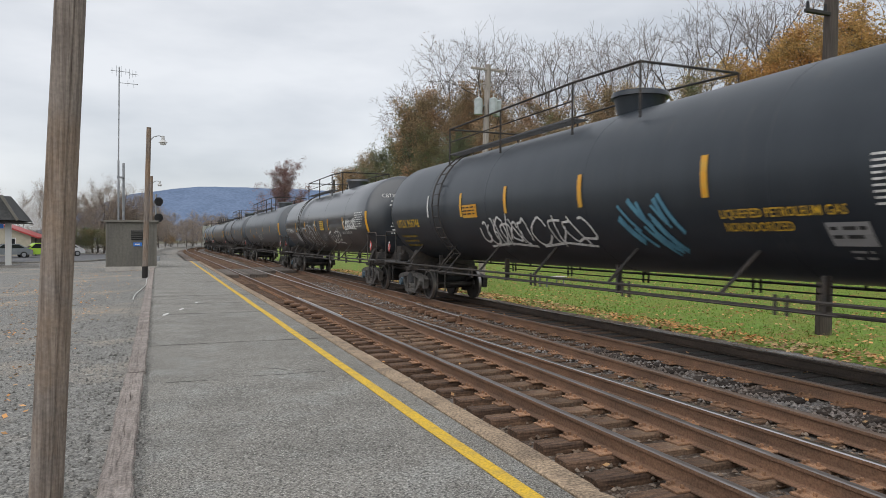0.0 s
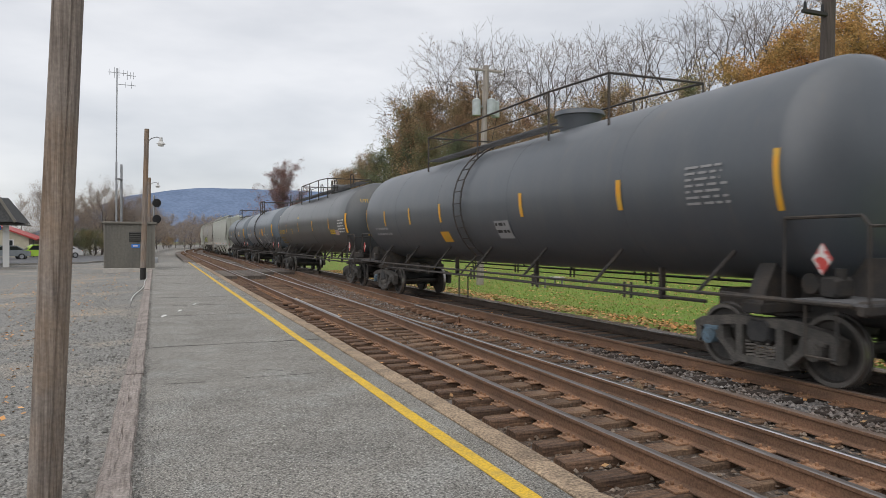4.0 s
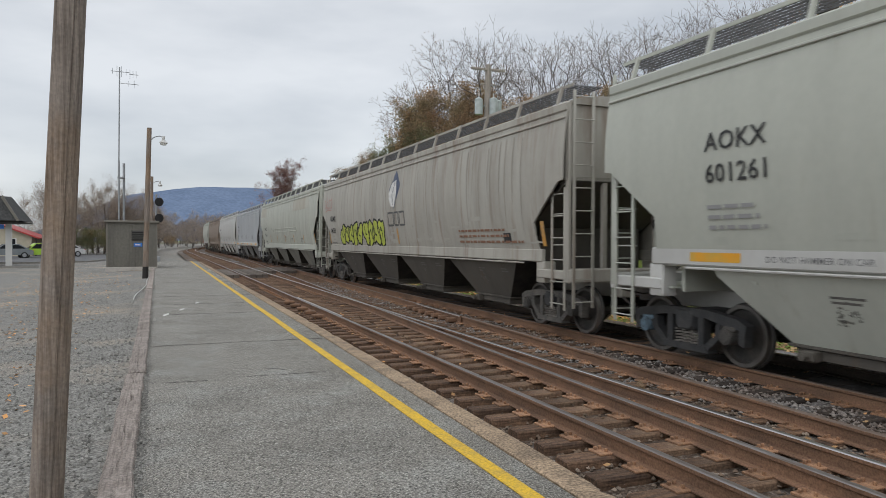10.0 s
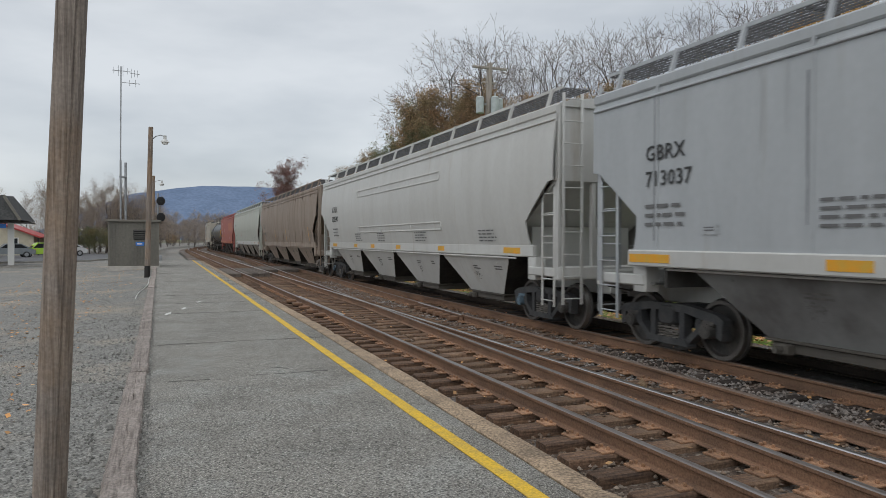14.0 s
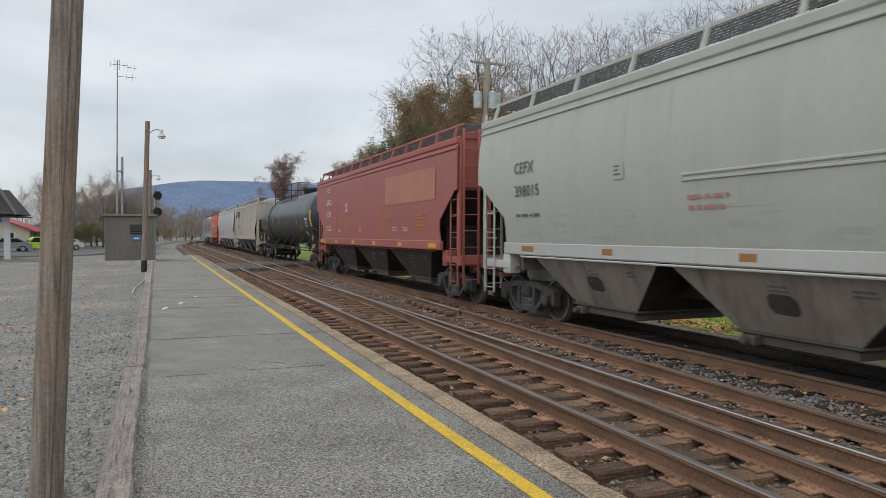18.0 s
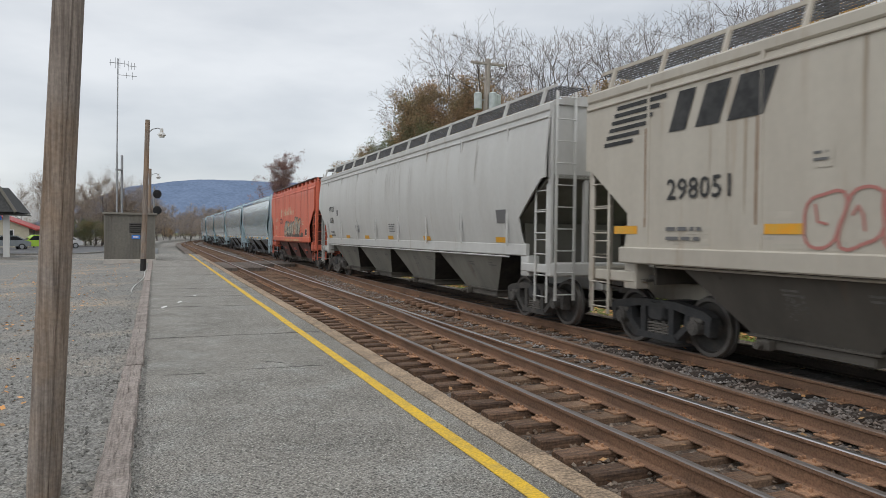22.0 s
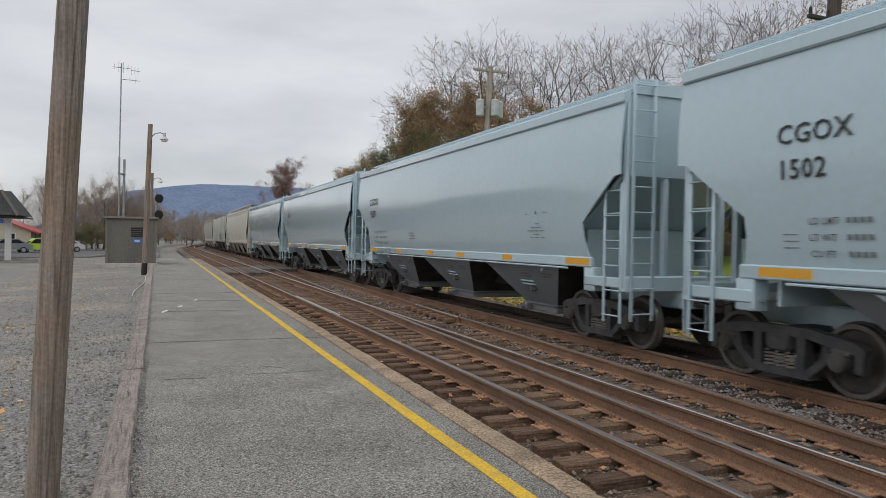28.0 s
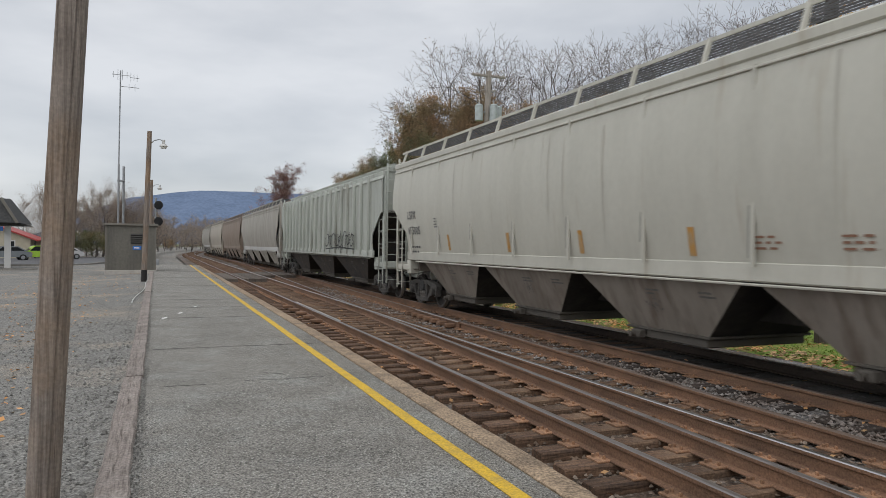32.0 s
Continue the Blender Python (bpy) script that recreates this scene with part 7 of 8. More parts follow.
def lamp_pole(x, y, z0, h, r0, lean, label, tar=True, seed=0):
    p = thing("lamp_pole", Matrix.Translation((x, y, z0)), label, "lamp pole", "wooden lamp poles along the platform")
    part("pole", pole_shape(h, r0, r0 * 0.82, lean, seed=seed), POLE, p)
    if tar:
        s = Shape()
        s.loft([[((r0 + 0.004) * math.cos(2 * math.pi * i / 18) + lean[0] * z, (r0 + 0.004) * math.sin(2 * math.pi * i / 18) + lean[1] * z, z) for i in range(18)] for z in (-0.3, 0.0, 0.3, 0.62)])
        part("tarred_base", s, TAR, p, "black tarred foot")
    s = Shape()
    tx, ty = lean[0] * h, lean[1] * h
    c = [(tx, ty, h - 0.62), (tx + 0.2, ty - 0.04, h - 0.42), (tx + 0.42, ty - 0.1, h - 0.36), (tx + 0.6, ty - 0.15, h - 0.42)]
    s.tube(c, 0.022, 8)
    part("lamp_arm", s, GALV, p)
    s = Shape()
    s.cyl((tx + 0.6, ty - 0.15, h - 0.56), (tx + 0.6, ty - 0.15, h - 0.38), 0.07, 12).cyl((tx + 0.6, ty - 0.15, h - 0.68), (tx + 0.6, ty - 0.15, h - 0.56), 0.2, 16, 0.09)
    part("lamp_head", s, LAMPGREY, p)
    s = Shape().cyl((tx + 0.6, ty - 0.15, h - 0.78), (tx + 0.6, ty - 0.15, h - 0.68), 0.12, 14, 0.15)
    part("lamp_lens", s, mat("lamp_lens", (0.7, 0.7, 0.66), rough=0.25), p)
    return p


lamp_pole(-0.712, 5.21, -0.05, 6.7, 0.102, (0.047, -0.019), "tall brown weathered wooden lamp pole standing in gravel", False, 1)
lamp_pole(-0.71, 34.8, -0.02, 7.0, 0.125, (0.026, -0.005), "brown wooden lamp pole with a tarred foot and curved lamp arm", True, 2)
lamp_pole(-0.8, 60.0, -0.02, 6.9, 0.125, (0.012, 0.0), "distant wooden lamp pole with a curved lamp arm", True, 3)


def make_hut():
    h = thing("equipment_hut", Matrix.Translation((-1.63, 46.4, -0.12)), "grey-brown ribbed metal equipment hut with a louvre vent", "hut")
    w, d, ht = 1.36, 1.5, 2.98
    part("plinth", Shape().box(-w - 0.05, w + 0.05, -d - 0.05, d + 0.05, -0.25, 0.36, 0.03), mat("pale_concrete", (0.46, 0.43, 0.39), (0.36, 0.34, 0.31), 0.9, scale=3), h)
    part("wall", Shape().box(-w, w, -d, d, 0.30, ht), HUTWALL, h)
    n = 17
    for k in range(n):
        x = -w + 0.02 + (2 * w - 0.04) * k / (n - 1)
        part("siding_rib", Shape().box(x - 0.022, x + 0.022, -d - 0.02, -d + 0.01, 0.37, ht - 0.03, 0.008), HUTWALL, h)
    part("roof", Shape().box(-w - 0.12, w + 0.12, -d - 0.14, d + 0.14, ht - 0.01, ht + 0.11, 0.02), HUTTRIM, h)
    v = part("vent", Shape().box(-0.02, 0.72, -d - 0.035, -d + 0.01, 1.92, 2.5, 0.01), SIGNALBLACK, h, "dark louvre vent")
    for k in range(5):
        z = 1.98 + 0.11 * k
        part("louvre", Shape().prism([(-d - 0.09, z), (-d - 0.03, z + 0.06), (-d - 0.03, z + 0.075), (-d - 0.09, z + 0.015)], "x", 0.0, 0.70), mat("louvre_grey", (0.06, 0.058, 0.052), rough=0.6), v)
    sg = part("sign", Shape().box(0.10, 0.56, -d - 0.04, -d - 0.02, 1.56, 1.78), mat("blue_sign", (0.03, 0.17, 0.55), rough=0.4), h, "small blue notice")
    part("sign_lettering", Shape().box(0.18, 0.46, -d - 0.046, -d - 0.039, 1.63, 1.71), WHITE, sg)
    part("corner_trim", Shape().box(-w - 0.015, -w + 0.06, -d - 0.025, -d + 0.03, 0.18, ht), HUTTRIM, h)
    part("corner_trim", Shape().box(w - 0.06, w + 0.015, -d - 0.025, -d + 0.03, 0.18, ht), HUTTRIM, h)


make_hut()


def make_mast():
    m = thing("antenna_mast", Matrix.Translation((-2.55, 49.2, -0.1)), "slim galvanised radio mast with two yagi aerials behind the hut", "mast")
    part("mast_pole", Shape().cyl((0, 0, 0), (0.0, 0, 7.0), 0.06, 10).cyl((0, 0, 7.0), (0.05, 0, 13.0), 0.04, 10), GALV, m)
    part("second_pole", Shape().cyl((0.27, 0.5, 0), (0.27, 0.5, 6.9), 0.075, 10), GALV, m)
    for z, xa, xb, hs in ((12.72, -0.45, 0.62, (0.2, 0.34, 0.34, 0.2)), (12.6, 0.6, 1.15, (0.3, 0.22, 0.22)), (11.98, 0.1, 1.15, (0.0, 0.18, 0.24))):
        s = Shape()
        s.tube([(xa, 0, z), (xb, 0.1, z)], 0.018, 6)
        for k, hgt in enumerate(hs):
            px = xa + (xb - xa) * (k + 0.3) / len(hs)
            if hgt:
                s.tube([(px, 0, z - hgt), (px, 0, z + hgt)], 0.013, 5)
        part("aerial", s, GALV, m)
    part("bracket", Shape().box(-0.1, 0.35, -0.03, 0.55, 5.9, 5.98), GALV, m)


make_mast()


def make_signal():
    s0 = thing("signal", Matrix.Translation((-0.42, 62, 0)), "black twin-head railway signal on a grey post", "railway signal")
    part("post", Shape().cyl((0, 0, -0.1), (0, 0, 5.6), 0.075, 12), GALV, s0)
    part("base", Shape().box(-0.3, 0.3, -0.3, 0.3, -0.3, 0.5, 0.03), GALV, s0)
    for z in (3.65, 4.98):
        hd = part("signal_head", Shape().cyl((0.22, -0.12, z), (0.22, -0.06, z), 0.34, 24).box(0.02, 0.42, -0.1, 0.2, z - 0.34, z + 0.34, 0.04), SIGNALBLACK, s0)
        for k in (-1, 0, 1):
            part("hood", Shape().cyl((0.22, -0.36, z + 0.2 * k), (0.22, -0.11, z + 0.2 * k), 0.085, 12), SIGNALBLACK, hd)
        part("head_bracket", Shape().box(-0.08, 0.1, -0.06, 0.06, z - 0.05, z + 0.05), GALV, s0)
    part("ladder", ladder_mesh(0.2, 5.6, 0.36, GALV, 14), None, s0, at=Matrix.Translation((-0.28, 0.3, 0)))


make_signal()


# ---- station, house and parked cars ----
SHINGLE = mat("grey_shingle", (0.055, 0.057, 0.058), (0.085, 0.085, 0.083), 0.9, scale=8, fine=0.3, fscale=12, bump=0.4, bscale=14)
REDROOF = mat("red_metal_roof", (0.42, 0.055, 0.045), (0.33, 0.05, 0.045), 0.5, scale=2)
CREAMWALL = mat("cream_wall", (0.50, 0.45, 0.34), (0.42, 0.38, 0.29), 0.8, scale=2)
GLASS = mat("dark_glass", (0.02, 0.022, 0.025), rough=0.08)


def make_station():
    st = thing("station", Matrix.Translation((-12.6, 57.5, 0)), "station shelter with a dark shingle hip roof and gable", "station")
    s = Shape()
    s.add([(-9, -3.4, 3.15), (3.4, -3.4, 3.15), (3.4, 4.2, 3.15), (-9, 4.2, 3.15), (-7, 0.4, 5.2), (2.6, 0.4, 4.9)], [(0, 1, 5, 4), (1, 2, 5), (2, 3, 4, 5), (3, 0, 4), (3, 2, 1, 0)])
    part("roof", s, SHINGLE, st)
    s = Shape()
    s.add([(0.4, -3.8, 3.1), (3.7, -3.8, 3.1), (2.75, -3.5, 4.75), (0.2, 0.2, 4.75), (3.7, 0.2, 3.1), (2.75, 0.2, 4.75), (-0.4, -3.5, 4.7)], [(0, 1, 2, 6), (1, 4, 5, 2), (6, 2, 5, 3)])
    part("gable", s, SHINGLE, st)
    part("fascia", Shape().prism([(2.72, 4.62), (2.82, 4.78), (3.78, 3.12), (3.64, 3.05)], "y", -3.86, -3.72), HUTTRIM, st)
    part("eave_board", Shape().box(-9, 3.5, -3.5, -3.4, 2.98, 3.16), mat("dark_timber", (0.035, 0.033, 0.03), rough=0.8), st)
    part("soffit", Shape().box(-9, 3.4, -3.4, 4.2, 3.0, 3.08), MATS["dark_timber"], st)
    for x in (-7.2, -3.0):
        part("wall_panel", Shape().box(x, x + 3.6, 0.6, 0.8, 0, 3.0), CREAMWALL, st)
    for x in (2.05, -2.3):
        p = part("post", Shape().box(x + 0.7, x + 1.08, -2.55, -2.45, -0.1, 2.9), LAMPGREY, st, "pale notice panel between posts")
        part("post_foot", Shape().box(x + 0.62, x + 1.16, -2.65, -2.35, -0.15, 0.05), CONCRETE, p)
    part("hanging_sign", Shape().box(2.35, 2.75, -3.0, -2.96, 2.55, 2.85), MATS["blue_sign"], st)


make_station()


def make_house():
    h = thing("house", Matrix.Translation((-17.5, 96.0, 0)), "cream house with a red metal roof", "house")
    part("wall", Shape().box(-9, 3.6, -4, 4, -0.2, 2.3), CREAMWALL, h)
    part("gable_wall", Shape().prism([(-9, 2.3), (3.6, 2.3), (-1.0, 3.9)], "y", -3.98, 3.98), CREAMWALL, h)
    s = Shape()
    s.prism([(-9.4, 2.1), (-1.0, 4.05), (-1.0, 4.2), (-9.5, 2.25)], "y", -4.5, 4.5)
    s.prism([(-1.0, 4.05), (4.4, 1.9), (4.5, 2.05), (-1.0, 4.2)], "y", -4.5, 4.5)
    part("roof", s, REDROOF, h)
    for x in (-6.0, -2.4, 1.6):
        w = part("window", Shape().box(x - 0.5, x + 0.5, -4.05, -3.98, 0.9, 2.0), WHITE, h)
        part("pane", Shape().box(x - 0.4, x + 0.4, -4.07, -4.04, 1.0, 1.9), GLASS, w)
    part("porch_post", Shape().box(4.0, 4.15, -4.2, -4.05, -0.2, 1.95), MATS["dark_timber"], h)


make_house()


def parked_car(x, y, rz, col, name_label, mat_name, tall=0.0):
    paint = mat(mat_name, col, tuple(0.8 * c for c in col), 0.25, scale=1.0)
    c = thing("parked_car", pose(x, y, ground_z(x, y) + 0.0, 0, 0, rz), name_label, "car", "cars parked by the station")
    s = Shape()
    side = [(-2.15, 0.35), (-2.2, 0.62), (-2.05, 0.88), (-1.2, 0.95), (0.9, 0.98), (2.0, 0.9), (2.2, 0.7), (2.15, 0.35)]
    s.loft([[(a, w * (0.94 if z > 0.85 else 1), z) for a, z in side] for w in (-0.88, -0.9, 0.9, 0.88)])
    body = part("body", s, paint, c)
    top = 1.45 + tall
    s = Shape()
    s.loft([[(-1.1, -0.78, 0.95), (-0.45, -0.66, top), (0.95, -0.66, top), (1.85, -0.78, 0.95)], [(-1.1, 0.78, 0.95), (-0.45, 0.66, top), (0.95, 0.66, top), (1.85, 0.78, 0.95)]])
    part("cabin", s, paint, c)
    for sy in (-1, 1):
        part("side_window", Shape().prism([(-0.9, 1.0), (-0.42, top - 0.08), (0.25, top - 0.08), (0.25, 1.0)], "y", sy * 0.74 - 0.03, sy * 0.74 + 0.03), GLASS, c)
        part("side_window", Shape().prism([(0.33, 1.0), (0.33, top - 0.08), (0.9, top - 0.08), (1.5, 1.0)], "y", sy * 0.74 - 0.03, sy * 0.74 + 0.03), GLASS, c)
    part("windscreen", Shape().add([(-1.06, -0.7, 1.0), (-1.06, 0.7, 1.0), (-0.5, 0.6, top - 0.06), (-0.5, -0.6, top - 0.06), (-1.03, -0.7, 0.98), (-1.03, 0.7, 0.98), (-0.47, 0.6, top - 0.08), (-0.47, -0.6, top - 0.08)], [(0, 1, 2, 3), (7, 6, 5, 4), (0, 4, 5, 1), (1, 5, 6, 2), (2, 6, 7, 3), (3, 7, 4, 0)]), GLASS, c)
    for a in (-1.35, 1.35):
        for sy in (-1, 1):
            w = part("wheel", Shape().cyl((a, sy * 0.76, 0.32), (a, sy * 0.93, 0.32), 0.32, 20), SIGNALBLACK, c)
            part("rim", Shape().cyl((a, sy * 0.92, 0.32), (a, sy * 0.94, 0.32), 0.2, 14), GALV, w)
    for sy in (-1, 1):
        part("headlight", Shape().box(-2.2, -2.08, sy * 0.65 - 0.16, sy * 0.65 + 0.16, 0.62, 0.78, 0.03), LAMPGREY, c)
        part("tail_light", Shape().box(2.1, 2.2, sy * 0.7 - 0.12, sy * 0.7 + 0.12, 0.68, 0.86, 0.03), REDROOF, c)


parked_car(-12.0, 84.0, 20, (0.36, 0.58, 0.05), "bright lime-green compact car parked by the station", "lime_car_paint", 0.1)
parked_car(-14.6, 82.5, 18, (0.20, 0.22, 0.23), "grey family car parked by the station", "grey_car_paint")
parked_car(-17.8, 79.0, 8, (0.03, 0.03, 0.035), "black car parked by the station", "black_car_paint", 0.2)
parked_car(-10.5, 90.0, 20, (0.55, 0.55, 0.55), "white car parked beside the house", "white_car_paint")


def make_lot():
    LOT = mat("lot_asphalt", (0.13, 0.132, 0.135), (0.10, 0.10, 0.105), 0.9, scale=0.6, fine=0.3, fscale=20)
    s = Shape()
    rings = []
    for k in range(25):
        x = -46 + 43 * k / 24
        rings.append([(x, 66 + 0.25 * (x + 20), ground_z(x, 66) + 0.03), (x, 80, ground_z(x, 80) + 0.03), (x, 104, ground_z(x, 104) + 0.03)])
    s.loft(rings, closed=False, caps=False)
    thing("parking_lot", Matrix(), "grey asphalt parking lot behind the gravel", "parking lot", kind="structure", shape=s, material=LOT)
    for a, b in (((-13.5, 53.6), (-7.8, 54.6)), ((-7.2, 66.0), (-3.4, 74.0)), ((-7.2, 66.0), (-13.0, 63.0))):
        n = 8
        s = Shape()
        rings = []
        dx, dy = b[0] - a[0], b[1] - a[1]
        ln = math.hypot(dx, dy)
        u, v = -dy / ln * 0.09, dx / ln * 0.09
        for k in range(n + 1):
            x, y = a[0] + dx * k / n, a[1] + dy * k / n
            z = ground_z(x, y)
            rings.append([(x - u, y - v, z - 0.1), (x + u, y + v, z - 0.1), (x + u, y + v, z + 0.14), (x - u, y - v, z + 0.14)])
        s.loft(rings)
        thing("concrete_kerb", Matrix(), "pale concrete kerb edging the lot", "kerb", "kerbs of the parking lot", shape=s, material=CONCRETE)
    for x, y in ((-11.5, 118), (-9.0, 120)):
        p = thing("street_lamp", Matrix.Translation((x, y, 0)), "small street lamp with a lit white globe", "street lamp", "street lamps past the lot")
        part("post", Shape().cyl((0, 0, 0), (0, 0, 3.2), 0.05, 8), GALV, p)
        s = Shape()
        s.loft([[(0.22 * math.sin(a) * math.cos(2 * math.pi * i / 10), 0.22 * math.sin(a) * math.sin(2 * math.pi * i / 10), 3.35 - 0.22 * math.cos(a)) for i in range(10)] for a in np.linspace(0.2, 3.0, 7)])
        g = mat("lamp_globe", (0.9, 0.9, 0.86), rough=0.4)
        g.node_tree.nodes["Principled BSDF"].inputs["Emission Color"].default_value = (1, 0.97, 0.9, 1)
        g.node_tree.nodes["Principled BSDF"].inputs["Emission Strength"].default_value = 1.2
        part("globe", s, g, p)


make_lot()


# ---- utility poles by the woods ----
def make_utility_poles():
    z = ground_z(15.8, 33)
    u = thing("utility_pole", Matrix.Translation((15.55, 33, z)), "grey wooden utility pole with a crossarm and three transformers", "utility pole", "utility poles beside the line")
    part("pole", pole_shape(11.5, 0.19, 0.15, (0.028, 0.0), 14, 5), POLE_GREY, u)
    tx = 0.028 * 11.2
    part("crossarm", Shape().box(tx - 1.0, tx + 0.95, -0.12, 0.0, 11.18, 11.30, 0.015), POLE_GREY, u)
    for x in (-0.9, -0.35, 0.4, 0.85):
        part("insulator", Shape().cyl((tx + x, -0.06, 11.28), (tx + x, -0.06, 11.44), 0.04, 8, 0.025), LAMPGREY, u)
    for x, y in ((-0.56, -0.05), (0.14, -0.36), (0.60, 0.08)):
        t = part("transformer", Shape().cyl((tx + x, y, 8.85), (tx + x, y, 9.65), 0.215, 18).cyl((tx + x, y, 9.65), (tx + x, y, 9.72), 0.225, 18, 0.12), mat("transformer_grey", (0.46, 0.51, 0.51), (0.37, 0.41, 0.41), 0.5, scale=4), u, "pale grey transformer can")
        part("bushing", Shape().cyl((tx + x, y, 9.7), (tx + x, y, 9.95), 0.03, 8, 0.018), LAMPGREY, t)
    s = Shape().box(tx - 0.5, tx + 0.5, -0.06, 0.06, 9.3, 9.38)
    part("transformer_bracket", s, GALV, u)
    s = Shape().box(tx - 0.45, tx + 0.4, -0.08, 0.0, 10.45, 10.52)
    part("cutout_arm", s, POLE_GREY, u)
    s = Shape()
    s.tube([(tx + 0.5, 0, 9.9), (tx + 0.75, 0, 9.3), (tx + 0.5, 0.1, 8.0), (tx + 0.1, 0.1, 6.4)], 0.015, 5)
    part("drop_wire", s, SIGNALBLACK, u)
    z = ground_z(15.1, 12.3)
    u = thing("utility_pole", Matrix.Translation((15.0, 12.25, z)), "dark brown wooden utility pole streaked with green lichen", "utility pole", "utility poles beside the line")
    lich = mat("lichen_pole_wood", (0.10, 0.082, 0.07), (0.055, 0.046, 0.04), 0.9, scale=4, stretch=(7, 7, 0.25), bump=0.9, bscale=12, col3=(0.22, 0.21, 0.06), s3=0.9, mix3=(0.55, 0.68))
    part("pole", pole_shape(11.0, 0.19, 0.15, (0.020, 0.0), 16, 9), lich, u)
    part("insulator_arm", Shape().box(-0.75, 0.25, -0.1, 0.0, 7.75, 7.84, 0.01), MATS["dark_timber"], u)
    for x in (-0.68, -0.1):
        part("insulator", Shape().cyl((x, -0.05, 7.84), (x, -0.05, 8.02), 0.045, 8, 0.03), SIGNALBLACK, u)
    x, y = 20.5, 88.0
    z = ground_z(x, y)
    u = thing("utility_pole", Matrix.Translation((x, y, z)), "dark slender pole standing at the wood's edge", "utility pole", "utility poles beside the line")
    part("pole", pole_shape(10.0, 0.17, 0.14, (0.003, 0.0), 12, 3), lich, u)


make_utility_poles()


# ---- trees ----
BARK = mat("grey_bark", (0.125, 0.108, 0.096), (0.078, 0.068, 0.06), 0.95, scale=3, stretch=(4, 4, 0.6), bump=0.6, bscale=8, vary=0.2)
TWIG = mat("twig_bark", (0.222, 0.194, 0.175), (0.16, 0.138, 0.123), 0.95, scale=2, vary=0.25)
REDTWIG = mat("reddish_twig_bark", (0.33, 0.272, 0.232), (0.25, 0.205, 0.172), 0.95, scale=2, vary=0.2)


def leaf_mat(name, col, col2):
    m = mat(name, col, col2, 0.8, scale=0.5, mix=(0.4, 0.6), vary=0.4, island=True)
    n, link = m.node_tree.nodes, m.node_tree.links.new
    p = n["Principled BSDF"]
    tr, mx = n.new("ShaderNodeBsdfTranslucent"), n.new("ShaderNodeMixShader")
    link(p.inputs["Base Color"].links[0].from_socket, tr.inputs[0])
    mx.inputs[0].default_value = 0.5
    link(p.outputs[0], mx.inputs[1])
    link(tr.outputs[0], mx.inputs[2])
    link(mx.outputs[0], n["Material Output"].inputs[0])
    return m


LEAVES = {
    "olive": leaf_mat("olive_leaves", (0.165, 0.19, 0.095), (0.27, 0.215, 0.115)),
    "rust": leaf_mat("rust_leaves", (0.42, 0.275, 0.165), (0.31, 0.245, 0.145)),
    "orange": leaf_mat("orange_leaves", (0.54, 0.30, 0.11), (0.44, 0.31, 0.12)),
    "yellow": leaf_mat("yellow_green_leaves", (0.43, 0.36, 0.19), (0.42, 0.32, 0.19)),
    "green": leaf_mat("dark_green_leaves", (0.159, 0.195, 0.116), (0.232, 0.232, 0.134)),
    "maroon": leaf_mat("maroon_leaves", (0.27, 0.15, 0.135), (0.235, 0.15, 0.128)),
    "brush": leaf_mat("brown_brush_leaves", (0.37, 0.295, 0.235), (0.31, 0.26, 0.205)),
}


def limb(s, p, d, ln, r, segs, rnd, sides, wander=0.22, lift=0.05):
    """One tapered, crooked limb; returns points along it."""
    pts = [(p.copy(), d.copy(), r)]
    rings = []
    for k in range(segs + 1):
        q = r * (1 - 0.9 * k / segs)
        u = d.orthogonal().normalized()
        v = d.cross(u)
        rings.append([tuple(p + u * (q * math.cos(2 * math.pi * i / sides)) + v * (q * math.sin(2 * math.pi * i / sides))) for i in range(sides)])
        pts.append((p.copy(), d.copy(), q))
        d = (d + Vector((rnd.uniform(-1, 1), rnd.uniform(-1, 1), rnd.uniform(-1, 1))) * wander + Vector((0, 0, lift))).normalized()
        p = p + d * (ln / segs)
    s.loft(rings, caps=False)
    return pts[1:]


